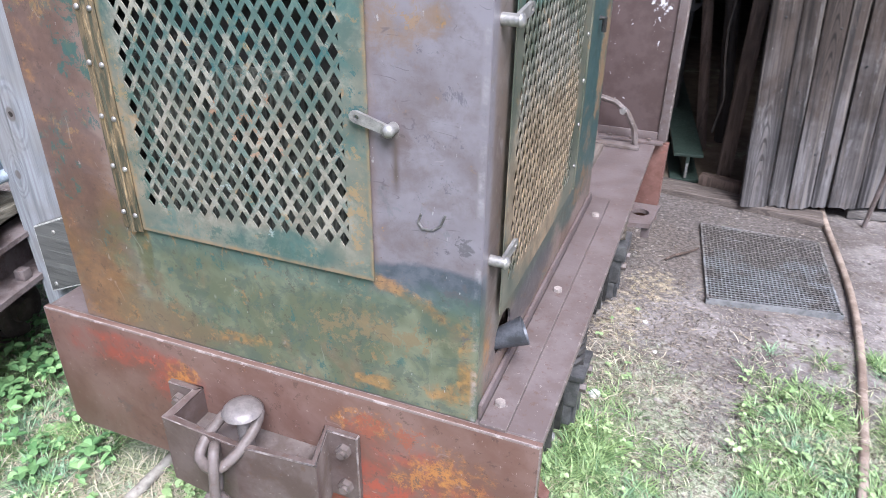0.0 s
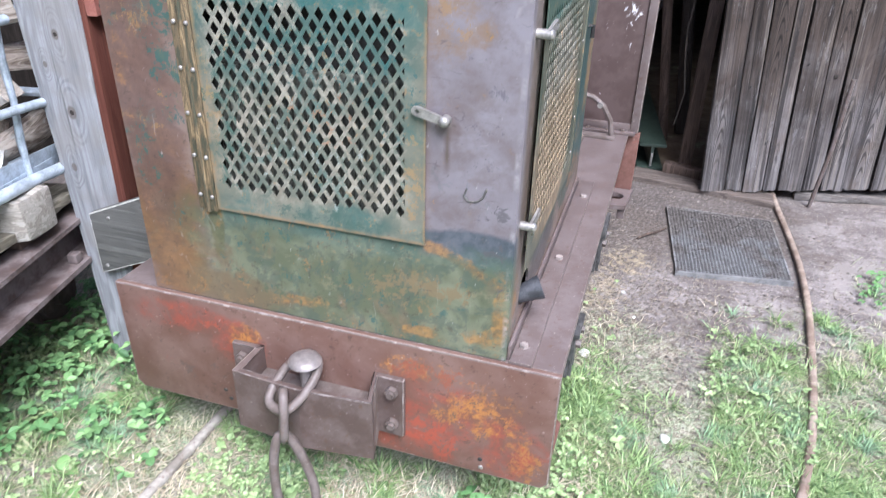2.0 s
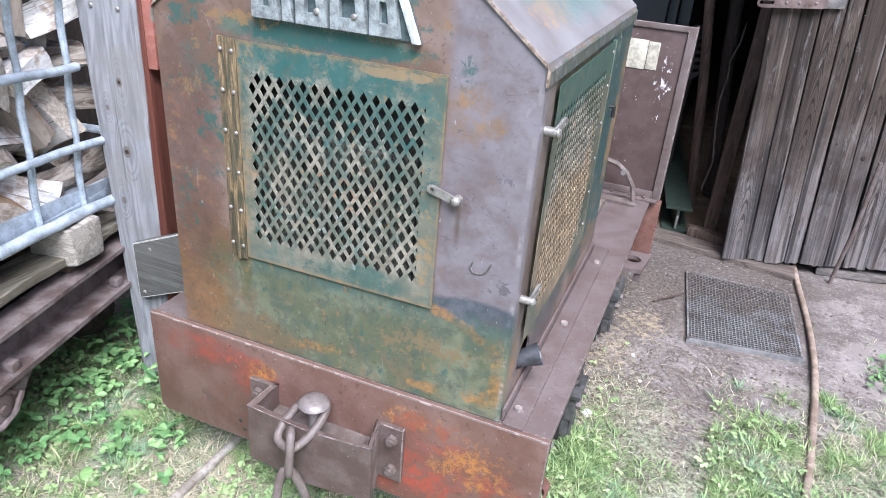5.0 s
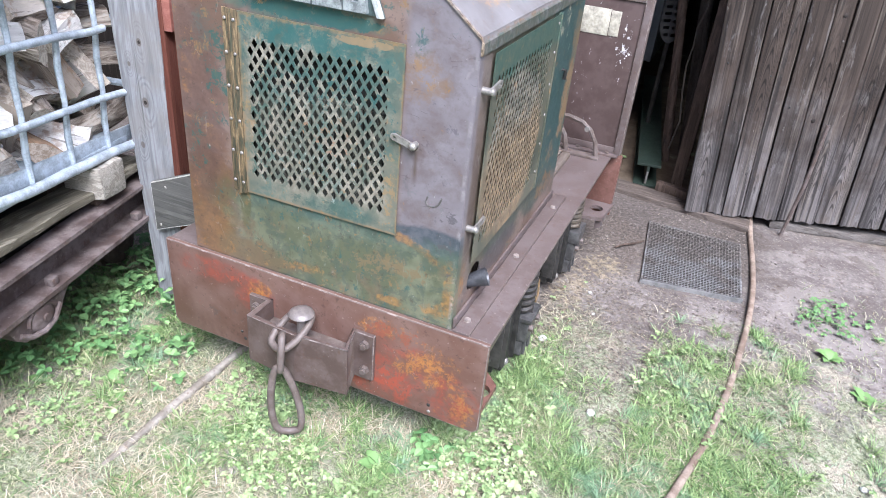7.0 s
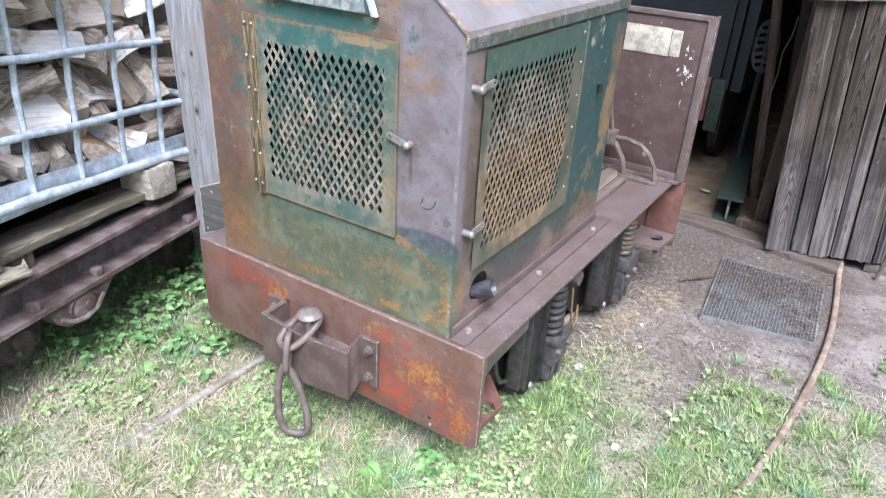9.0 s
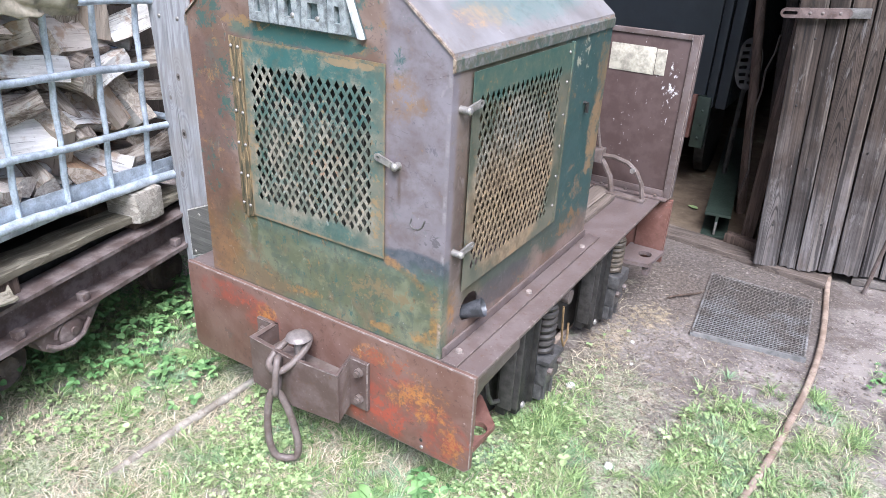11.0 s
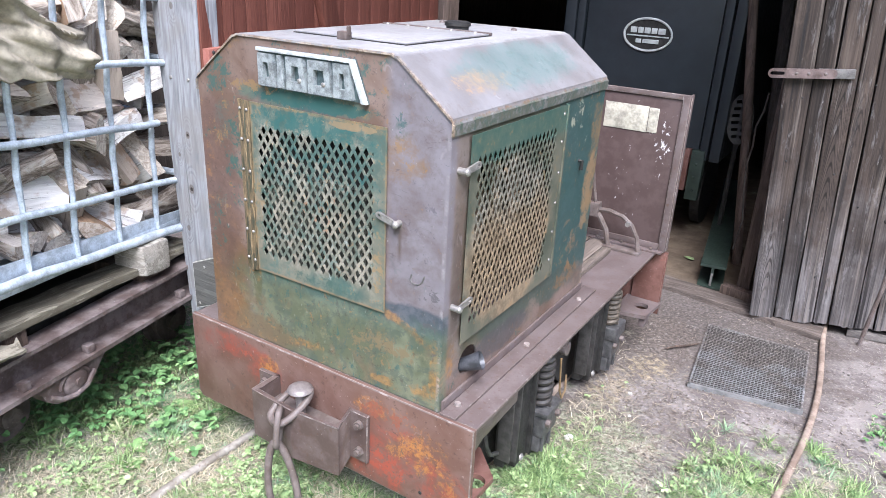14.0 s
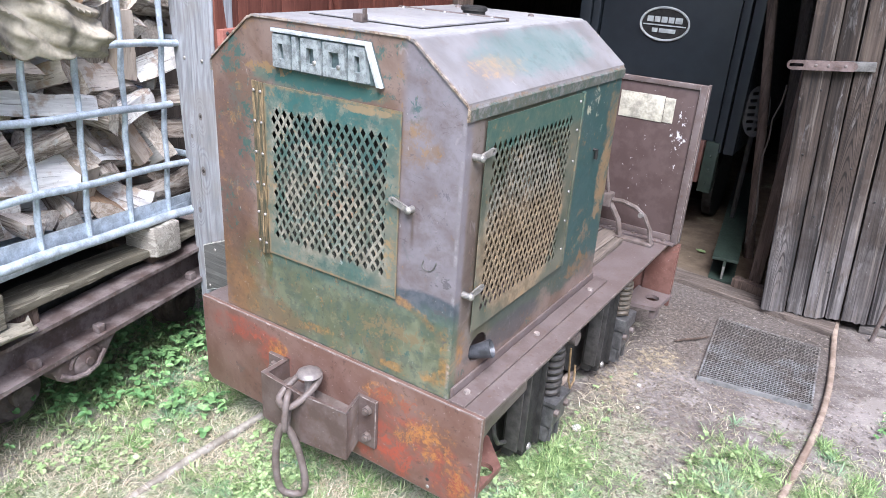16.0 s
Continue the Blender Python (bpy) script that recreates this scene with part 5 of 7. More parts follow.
    for y in (1.665,):
        bm = bm_new()
        tube(bm, [(0.072, y - 0.02, 0.26), (0.078, y - 0.018, 0.15), (0.08, y, 0.115), (0.078, y + 0.03, 0.125), (0.07, y + 0.045, 0.17)], 0.0035, 6)
        part("pipe", bm, STRAP, loco, "thin ochre pipe loop")
    bm = bm_new()
    cyl(bm, (0.05, 1.665, 0.285), (0.082, 1.665, 0.285), 0.021, 16)
    part("pipe_end", bm, STEEL, loco)


BOLTPALE = plain("rubbed_pale_bolt", (0.235, 0.20, 0.183), 0.45, 0.0, 0.35, 60)
SEATBLOCK = plain("oily_grey_casting", (0.062, 0.060, 0.060), 0.42, 0.1, 0.45, 45, 0.4)
HORN = plain("grey_brown_oily_steel", (0.040, 0.037, 0.035), 0.5, 0.0, 0.5, 40)
SPRING = plain("brown_spring_steel", (0.028, 0.024, 0.022), 0.62, 0.0, 0.3, 50)
SPRINGPALE = plain("dusty_spring_steel", (0.072, 0.057, 0.043), 0.6, 0.1, 0.4, 50)
STRAP = plain("ochre_pipe", (0.17, 0.11, 0.055), 0.6, 0.0, 0.3, 50)
underframe()


def hood():
    h = new("hood")
    h.parent = loco
    h["label"] = "angular engine hood with chamfered top"
    y0, t = 1.035, 0.004
    bm = bm_new()
    holed_panel(bm, [(-0.68, 0.40), (0.03, 0.40), (0.03, 1.045), (-0.106, 1.152), (-0.544, 1.152), (-0.68, 1.045)], [[(-0.50, 0.635), (-0.14, 0.635), (-0.14, 0.985), (-0.50, 0.985)]], t, "y", y0)
    part("front_panel", bm, HOOD, h, smooth=0)
    bm = bm_new()
    oval = [(1.150 + 0.040 * math.cos(radians(a)), 0.482 + 0.034 * math.sin(radians(a))) for a in range(0, 360, 24)]
    holed_panel(bm, [(1.039, 0.40), (REAR, 0.40), (REAR, 1.045), (1.039, 1.045)], [[(1.125, 0.575), (1.52, 0.575), (1.52, 0.985), (1.125, 0.985)], oval], t, "x", 0.026)
    part("side_panel", bm, HOOD, h, smooth=0)
    bm = bm_new()
    box(bm, (-0.68, 1.039, 0.40), (-0.676, REAR, 1.045))
    part("side_panel", bm, HOOD, h, smooth=0)
    bm = bm_new()
    slab(bm, [(-0.676, 0.40), (0.026, 0.40), (0.026, 1.045), (-0.106, 1.152), (-0.544, 1.152), (-0.676, 1.045)], t, "y", REAR - t)
    part("rear_panel", bm, HOOD, h, smooth=0)
    # bent roof sheet with a turned-down lip
    bm = bm_new()
    slab(bm, [(0.0345, 1.018), (0.0345, 1.047), (-0.104, 1.157), (-0.546, 1.157), (-0.6845, 1.047), (-0.6845, 1.018), (-0.6805, 1.018), (-0.6805, 1.045), (-0.544, 1.1525), (-0.106, 1.1525), (0.0305, 1.045), (0.0305, 1.018)], REAR + 0.003 - 1.031, "y", 1.031)
    bmesh.ops.bevel(bm, geom=[e for e in bm.edges if abs(e.verts[0].co.y - e.verts[1].co.y) > 0.5 and e.verts[0].co.z > 1.046], offset=0.007, segments=3, affect="EDGES")
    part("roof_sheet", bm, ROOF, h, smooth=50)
    # foot angle along the side, and front corner bead
    bm = bm_new()
    box(bm, (0.0305, 1.042, 0.3985), (0.0365, REAR, 0.426), 0.002)
    part("foot_angle", bm, BOARD, h)
    # hatch
    bm = bm_new()
    box(bm, (-0.485, 1.160, 1.1592), (-0.170, 1.512, 1.1625), 0.0008)
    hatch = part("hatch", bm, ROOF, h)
    # black strip added to draw the shaded gap round the hatch
    bm = bm_new()
    box(bm, (-0.4873, 1.1577, 1.1571), (-0.1677, 1.5143, 1.1591))
    part("seal", bm, BLACKSTEEL, hatch)
    bm = bm_new()
    tube(bm, [(-0.50, 1.516, 1.1615), (-0.165, 1.516, 1.1615)], 0.0045, 8)
    part("hinge", bm, STEEL, hatch)
    for x in (-0.475, -0.41, -0.345, -0.275, -0.205):
        bm = bm_new()
        dome(bm, (x, 1.503, 1.1625), 0.006, 0.005, "z", 8)
        part("rivet", bm, BRIGHT, hatch)
    bm = bm_new()
    box(bm, (-0.332, 1.128, 1.157), (-0.305, 1.148, 1.175), 0.003)
    box(bm, (-0.309, 1.133, 1.166), (-0.303, 1.143, 1.186), 0.002)
    part("latch", bm, STEEL, hatch)
    bm = bm_new()
    cyl(bm, (-0.310, 1.590, 1.157), (-0.310, 1.590, 1.167), 0.03, 24)
    tube(bm, [(-0.310, 1.590, 1.165), (-0.310, 1.590, 1.169), (-0.310, 1.590, 1.177), (-0.310, 1.590, 1.18)], [0.029, 0.035, 0.035, 0.028], 24)
    part("filler_cap", bm, BLACKSTEEL, h)
    for x, y in ((-0.47, 1.763), (-0.216, 1.735)):
        bm = bm_new()
        dome(bm, (x, y, 1.157), 0.009, 0.008, "z", 10)
        part("bolt", bm, STEEL, h)
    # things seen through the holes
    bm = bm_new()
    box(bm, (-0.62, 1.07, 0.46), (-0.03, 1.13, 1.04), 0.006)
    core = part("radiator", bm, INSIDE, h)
    bm = bm_new()
    box(bm, (-0.50, 1.062, 0.55), (-0.15, 1.069, 0.86), 0.003)
    for k in range(36):
        x = -0.497 + k * 0.0098
        box(bm, (x, 1.056, 0.555), (x + 0.0022, 1.062, 0.855))
    tagged(part("core_block", bm, RADIATOR, core), kind="stuff")
    bm = bm_new()
    box(bm, (-0.45, 1.18, 0.42), (-0.16, 1.66, 0.78), 0.02)
    part("engine", bm, ENGINE, h)
    for k in range(4):
        bm = bm_new()
        tube(bm, [(-0.16, 1.25 + 0.1 * k, 0.60), (-0.10, 1.25 + 0.1 * k, 0.63), (-0.085, 1.25 + 0.1 * k, 0.72), (-0.10, 1.25 + 0.1 * k, 0.86), (-0.2, 1.25 + 0.1 * k, 0.92)], 0.022, 10)
        part("manifold_pipe", bm, ENGINE, h)
    bm = bm_new()
    n, a, b = 24, Vector((0.004, 1.142, 0.458)), Vector((0.060, 1.164, 0.482))
    turn = (b - a).to_track_quat("Z", "Y")
    rings = [[bm.verts.new(a.lerp(b, t) + turn @ Vector((r * math.cos(6.2832 * k / n), r * math.sin(6.2832 * k / n), 0))) for k in range(n)] for t, r in ((0.0, 0.014), (0.4, 0.0165), (1.0, 0.0225), (1.01, 0.021), (0.97, 0.0198), (0.1, 0.0115))]
    for r0, r1 in zip(rings, rings[1:]):
        for k in range(n):
            bm.faces.new((r0[k], r0[(k + 1) % n], r1[(k + 1) % n], r1[k]))
    bm.faces.new(rings[0][::-1])
    bm.faces.new(rings[-1])
    part("exhaust_pipe", bm, BRIGHTDULL, h, "grey steel pipe end, flared and open")
    return h


BRIGHTDULL = plain("dull_grey_sheet", (0.060, 0.062, 0.070), 0.45, 0.3, 0.45, 40)
HOODOB = hood()


def lever(parent, pivot, tip, out, boss_len):
    """A latch: a round boss and a flat tapering lever with an eye at its tip."""
    p, q, o = Vector(pivot), Vector(tip), Vector(out)
    bm = bm_new()
    cyl(bm, p, p + o * boss_len * 0.8, 0.0075, 14, 0.007)
    dome(bm, p + o * boss_len * 0.8, 0.0085, 0.006, {(0, -1, 0): "-y", (1, 0, 0): "x"}[tuple(out)], 12)
    boss = part("handle", bm, BRIGHT, parent, "worn bare steel latch")
    d = q - p
    L, dn = d.length, d.normalized()
    s = o.cross(dn).normalized()
    outline = [(0.0, -0.006), (L - 0.008, -0.0075), (L - 0.002, -0.005), (L, 0.0), (L - 0.002, 0.005), (L - 0.008, 0.0075), (0.0, 0.006)]
    eye = [(L - 0.010 + 0.0036 * math.cos(radians(a)), 0.0036 * math.sin(radians(a))) for a in range(0, 360, 45)]
    bm = bm_new()
    holed_panel(bm, outline, [eye], 0.0045, "z", boss_len * 0.55)
    bmesh.ops.transform(bm, matrix=Matrix(((dn.x, s.x, o.x, p.x), (dn.y, s.y, o.y, p.y), (dn.z, s.z, o.z, p.z), (0, 0, 0, 1))), verts=bm.verts)
    part("lever", bm, BRIGHT, boss, smooth=0)


def hood_doors():
    bm = bm_new()
    perforated(bm, -0.505, -0.118, 0.602, 1.013, -0.482, -0.154, 0.648, 0.970, lambda u, v, w: (u, 1.029 + w, v), 0.002, hole=0.66)
    door = part("front_door", bm, DOOR, HOODOB, "perforated sheet door, teal paint worn to tan", 0)
    bm = bm_new()
    box(bm, (-0.546, 1.0315, 0.598), (-0.531, 1.035, 1.014), 0.0008)
    box(bm, (-0.5215, 1.0262, 0.598), (-0.505, 1.0284, 1.014), 0.0008)
    tube(bm, [(-0.524, 1.029, 0.596), (-0.524, 1.029, 1.014)], 0.005, 10)
    hinge = part("hinge", bm, HINGE, door, "long ochre piano hinge")
    for z in (0.625, 0.699, 0.774, 0.849, 0.922, 0.993):
        for x, y in ((-0.539, 1.0305), (-0.513, 1.0262)):
            bm = bm_new()
            dome(bm, (x, y, z), 0.0042, 0.0032, "-y", 10)
            part("rivet", bm, BRIGHT, hinge)
    lever(HOODOB, (-0.087, 1.035, 0.818), (-0.138, 1.035, 0.832), (0, -1, 0), 0.020)
    bm = bm_new()
    perforated(bm, 1.098, 1.562, 0.545, 1.011, 1.128, 1.506, 0.585, 0.970, lambda u, v, w: (0.0385 - w, u, v), 0.0014, hole=0.68)
    sdoor = part("side_door", bm, DOOR, HOODOB, "perforated sheet side door, worn tan and green", 0)
    bm = bm_new()
    box(bm, (0.0305, 1.563, 0.545), (0.041, 1.572, 1.012), 0.002)
    edge = part("hinge", bm, DOOR, sdoor)
    for z in (0.60, 0.68, 0.76, 0.84, 0.92, 0.99):
        bm = bm_new()
        dome(bm, (0.039, 1.545, z), 0.0042, 0.003, "x", 10)
        part("rivet", bm, BRIGHT, edge)
    for z in (0.648, 0.946):
        lever(HOODOB, (0.030, 1.066, z), (0.034, 1.116, z + 0.008), (1, 0, 0), 0.026)
    bm = bm_new()
    tube(bm, [(0.03, 1.70, 0.84), (0.04, 1.70, 0.84), (0.04, 1.70, 0.815)], 0.005, 8)
    part("hook", bm, BLACKSTEEL, HOODOB)
    # cast name plate: plain raised blocks in place of the maker's name
    bm = bm_new()
    slab(bm, [(-0.470, 1.052), (-0.166, 1.052), (-0.200, 1.136), (-0.470, 1.136)], 0.004, "y", 1.031, 0.001)
    plate = part("name_plate", bm, ALUDARK, HOODOB, "cast aluminium plate with raised blocks")
    bm = bm_new()
    box(bm, (-0.470, 1.022, 1.128), (-0.206, 1.031, 1.136), 0.0015)
    slab(bm, [(-0.178, 1.052), (-0.166, 1.052), (-0.200, 1.136), (-0.212, 1.136)], 0.0108, "y", 1.0204, 0.0015)
    part("rim", bm, ALUBRIGHT, plate)
    for x0, x1 in ((-0.463, -0.415), (-0.406, -0.390), (-0.380, -0.327), (-0.318, -0.258), (-0.250, -0.204)):
        bm = bm_new()
        outer = [(x0, 1.056), (x1 + 0.004, 1.056), (x1 - 0.006, 1.124), (x0, 1.124)]
        if x1 - x0 > 0.03:
            inner = [(x0 + 0.016, 1.074), (x1 - 0.014, 1.074), (x1 - 0.018, 1.106), (x0 + 0.016, 1.106)]
            holed_panel(bm, outer, [inner], 0.011, "y", 1.0202)
        else:
            slab(bm, outer, 0.011, "y", 1.0202, 0.002)
        block = part("raised_block", bm, ALUGREY, plate, smooth=0)
        if x1 - x0 > 0.05:
            bm = bm_new()
            dome(bm, ((x0 + x1) / 2 + 0.012, 1.0202, 1.078), 0.0055, 0.003, "-y", 10)
            part("screw", bm, BRIGHT, block)

    # weld scar and dents by the latch
    bm = bm_new()
    tube(bm, [(-0.052, 1.0345, 0.712), (-0.056, 1.0342, 0.700), (-0.050, 1.0342, 0.692), (-0.036, 1.0342, 0.692), (-0.026, 1.0342, 0.700), (-0.020, 1.0345, 0.716)], 0.0018, 6)
    part("weld_scar", bm, BRIGHTDIM, HOODOB)


# plate ground: shade of the raised blocks put into a darker casting colour
ALUDARK = plain("shadowed_blue_grey_casting", (0.075, 0.105, 0.11), 0.5, 0.3, 0.4, 60, 0.5)
ALUGREY = plain("grey_cast_aluminium", (0.28, 0.305, 0.31), 0.4, 0.4, 0.45, 60, 0.5)


def hinge_steel():
    m = Mat("corroded_hinge")
    run = m.noise(1.0, 7, 0.72, m.scaled(m.pos, (110.0, 110.0, 14.0)), 0.6)
    col = m.mix(m.ramp(run, 0.42, 0.52), (0.050, 0.050, 0.034), (0.120, 0.088, 0.052))
    col = m.mix(m.ramp(run, 0.53, 0.60), col, (0.235, 0.170, 0.095))
    m.bump(run, 0.3, 0.001)
    return m.done(col, 0.5, 0.0, 0.3)


HINGE = hinge_steel()
ALUBRIGHT = plain("polished_aluminium_rim", (0.52, 0.54, 0.54), 0.4, 0.3, 0.3, 45)
hood_doors()


def cab_end():
    m = Mat("mauve_sheet_with_white_flakes")
    mid, fine = m.noise(20, 6, 0.65), m.noise(110, 4, 0.7)
    col = m.mix(m.ramp(mid, 0.40, 0.62), (0.064, 0.043, 0.040), (0.080, 0.056, 0.053))
    near = m.math("MULTIPLY", m.window(0, 0.070, 0.122, 0.022), m.window(2, 0.73, 0.88, 0.05))
    spread = m.math("MULTIPLY", m.window(0, -0.08, 0.12, 0.05), m.window(2, 0.55, 0.83, 0.1))
    f = m.math("ADD", m.noise(62, 7, 0.74, m.scaled(m.pos, (1.15, 1.0, 0.62)), 0.3), m.math("ADD", m.math("MULTIPLY", near, 0.115), m.math("MULTIPLY", spread, 0.045)))
    col = m.mix(m.ramp(f, 0.675, 0.705), col, (0.56, 0.56, 0.58))
    col = m.mix(m.ramp(fine, 0.6, 0.72, 0.0, 0.5), col, RUSTDARK)
    m.bump(m.math("ADD", fine, mid), 0.3, 0.0015)
    sheet = m.done(col, 0.42, 0.0, 0.25)
    bm = bm_new()
    box(bm, (-0.80, 2.318, 0.400), (0.156, 2.324, 0.957), 0.002)
    panel = part("cab_panel", bm, sheet, loco, "mauve-brown sheet with flaking white paint")
    bm = bm_new()
    box(bm, (0.132, 2.311, 0.402), (0.156, 2.318, 0.957), 0.002)
    box(bm, (0.151, 2.3245, 0.402), (0.158, 2.35, 0.957), 0.002)
    part("edge_angle", bm, BOARD, panel, edge=EDGE)
    bm = bm_new()
    box(bm, (-0.80, 2.312, 0.940), (0.132, 2.318, 0.957), 0.002)
    part("edge_angle", bm, BOARD, panel, edge=EDGE)
    bm = bm_new()
    box(bm, (-0.80, 2.29, 0.3985), (0.150, 2.318, 0.4065), 0.002)
    box(bm, (-0.80, 2.311, 0.4065), (0.131, 2.318, 0.43), 0.002)
    foot = part("foot_angle", bm, BOARD, panel)
    for x in (-0.09, 0.0, 0.06, 0.11):
        bm = bm_new()
        hexhead(bm, (x, 2.303, 0.4065), 0.007, 0.006, "z")
        part("bolt", bm, STEEL, foot)
    bm = bm_new()
    box(bm, (-0.130, 2.3155, 0.815), (0.024, 2.318, 0.903), 0.001)
    box(bm, (0.026, 2.3155, 0.817), (0.060, 2.318, 0.900), 0.001)
    part("sign_plate", bm, CREAM, panel, "blank yellowed cream plate")
    # brake quadrant and lever
    bm = bm_new()
    tube(bm, [(0.080, 2.25, 0.405), (0.070, 2.25, 0.455), (0.045, 2.25, 0.497), (0.010, 2.25, 0.522), (-0.04, 2.25, 0.533), (-0.09, 2.25, 0.53)], 0.0085, 8)
    tube(bm, [(-0.032, 2.25, 0.405), (-0.045, 2.25, 0.46), (-0.085, 2.25, 0.52)], 0.010, 8)
    box(bm, (-0.118, 2.23, 0.505), (-0.078, 2.27, 0.555), 0.004)
    q = part("brake_quadrant", bm, STEEL, loco, "curved steel strap with a hand lever")
    bm = bm_new()
    tube(bm, [(-0.095, 2.25, 0.55), (-0.112, 2.25, 0.62), (-0.124, 2.25, 0.70)], 0.006, 8)
    part("lever", bm, STEEL, q)
    bm = bm_new()
    hexhead(bm, (0.035, 2.242, 0.503), 0.010, 0.012, "-y")
    part("nut", bm, BRIGHT, q)
    bm = bm_new()
    box(bm, (-0.05, 2.225, 0.3985), (0.092, 2.262, 0.408), 0.002)
    part("foot_plate", bm, STEEL, q)
    bm = bm_new()
    box(bm, (-0.03, 1.86, 0.3985), (0.0, 2.2, 0.416), 0.004)
    part("kerb_strip", bm, FLOORWOOD, loco, "worn wooden strip on the cab floor")
    for k in range(4):
        bm = bm_new()
        box(bm, (-0.10 - 0.07 * k, 1.86, 0.3985), (-0.04 - 0.07 * k, 2.28, 0.407), 0.002)
        part("plank", bm, FLOORWOOD, loco)


CREAM = plain("yellowed_cream_enamel", (0.36, 0.335, 0.275), 0.5, 0.0, 0.40, 22)
FLOORWOOD = timber("worn_floor_board", (0.085, 0.066, 0.055), (0.20, 0.165, 0.14), 1, 1.0, 0.5)
cab_end()


def coupler():
    z1, z0 = 0.314, 0.178
    bm = bm_new()
    path = [(-0.505, 1.008), (-0.452, 1.008), (-0.466, 0.947), (-0.325, 0.936), (-0.184, 0.947), (-0.198, 1.008), (-0.148, 1.008)]
    inner = [(-0.505, 1.020), (-0.440, 1.020), (-0.452, 0.958), (-0.325, 0.948), (-0.198, 0.958), (-0.210, 1.020), (-0.148, 1.020)]
    for i in range(6):
        a, b, c, d = path[i], path[i + 1], inner[i + 1], inner[i]
        lo = [z0 + (0.0 if 2 <= k <= 4 else 0.012) - (0.006 if k == 3 else 0) for k in (i, i + 1, i + 1, i)]
        hi = [z1 + (0.012 if k in (0, 1, 5, 6) else 0.0) for k in (i, i + 1, i + 1, i)]
        vs = [bm.verts.new((*p, z)) for p, z in zip((a, b, c, d), lo)] + [bm.verts.new((*p, z)) for p, z in zip((a, b, c, d), hi)]
        for f in ((0, 1, 2, 3), (4, 7, 6, 5), (0, 4, 5, 1), (1, 5, 6, 2), (2, 6, 7, 3), (3, 7, 4, 0)):
            bm.faces.new([vs[k] for k in f])
    bmesh.ops.remove_doubles(bm, verts=bm.verts, dist=0.0002)
    bmesh.ops.recalc_face_normals(bm, faces=bm.faces)
    for f in bmesh.ops.bevel(bm, geom=[e for e in bm.edges if len(e.link_faces) == 2 and e.calc_face_angle() > 0.3], offset=0.0022, segments=2, affect="EDGES")["faces"]:
        f.material_index = 1
    c = part("coupler", bm, COUPLER, loco, "heavy bent steel drawbar pocket", edge=EDGE)
    for x in (-0.170, -0.482):
        for z in (0.297, 0.222):
            bm = bm_new()
            hexhead(bm, (x, 1.008, z), 0.0125, 0.010, "-y")
            cyl(bm, (x, 0.998, z), (x, 0.992, z), 0.007, 10)
            part("bolt", bm, STEEL, c)
    bm = bm_new()
    box(bm, (-0.44, 0.956, 0.262), (-0.21, 1.02, 0.272), 0.002)
    part("shelf", bm, STEEL, c)
    pin = thing("coupling_pin", "mushroom-headed steel pin standing in the drawbar pocket", "pin")
    bm = bm_new()
    dome(bm, (-0.325, 0.972, 0.352), 0.031, 0.015, "z", 24)
    tube(bm, [(-0.325, 0.972, 0.352), (-0.325, 0.972, 0.348)], [0.031, 0.026], 24)
    part("head", bm, STEELPALE, pin)
    bm = bm_new()
    cyl(bm, (-0.325, 0.973, 0.272), (-0.325, 0.972, 0.349), 0.0115, 14)
    part("shank", bm, STEELPALE, pin)
    chain = thing("coupling_chain", "three rusty chain links hanging over the drawbar pocket", "chain")

    def link(centre, along, across, half_len, half_wid, r, narrow=1.0):
        bm = bm_new()
        a, s, pts = Vector(along).normalized(), Vector(across).normalized(), []
        for k in range(24):
            q = 2 * math.pi * k / 24
            w = half_wid * (1.0 + (narrow - 1.0) * (0.5 + 0.5 * math.sin(q)))
            e = abs(math.cos(q)) ** (0.85 if math.sin(q) > 0 else 0.55) * math.copysign(1, math.cos(q))
            pts.append(Vector(centre) + s * w * e + a * half_len * math.sin(q))
        tube(bm, pts, r, 10, True)
        part("link", bm, STEEL, chain)

    link((-0.340, 0.955, 0.315), (0.028, 0.066, 0.05), (1, -0.3, -0.1), 0.058, 0.033, 0.0088)
    link((-0.345, 0.915, 0.268), (0.0, 0.006, 0.045), (-0.5, 0.8, 0.0), 0.047, 0.020, 0.0085)
    link((-0.335, 0.906, 0.130), (-0.012, 0.0, 0.10), (0.85, 0.5, 0), 0.100, 0.044, 0.0092, 0.48)


STEELPALE = plain("polished_brown_steel", (0.19, 0.165, 0.158), 0.42, 0.3, 0.25, 50)
coupler()


# ---- track ----
def rail(name, pts, top, label, steel):
    bm = bm_new()
    prof = [(-0.0045, 0.0005), (-0.0085, -0.002), (-0.0105, -0.007), (-0.010, -0.014), (-0.004, -0.02), (-0.004, -0.05), (0.004, -0.05), (0.004, -0.02), (0.010, -0.014), (0.0105, -0.007), (0.0085, -0.002), (0.0045, 0.0005)]
    rings = []
    for i, p in enumerate(pts):
        a, b = Vector(pts[max(i - 1, 0)]), Vector(pts[min(i + 1, len(pts) - 1)])
        d = (b - a).normalized()
        s = Vector((d.y, -d.x))
        rings.append([bm.verts.new((p[0] + s.x * u, p[1] + s.y * u, top(p) + v)) for u, v in prof])
    for r0, r1 in zip(rings, rings[1:]):
        for k in range(len(prof)):
            bm.faces.new((r0[k], r0[(k + 1) % len(prof)], r1[(k + 1) % len(prof)], r1[k]))
    bm.faces.new(rings[0])
    bm.faces.new(rings[-1][::-1])
    tagged(part(name, bm, steel), label, "rail", group="light railway rails", kind="structure")


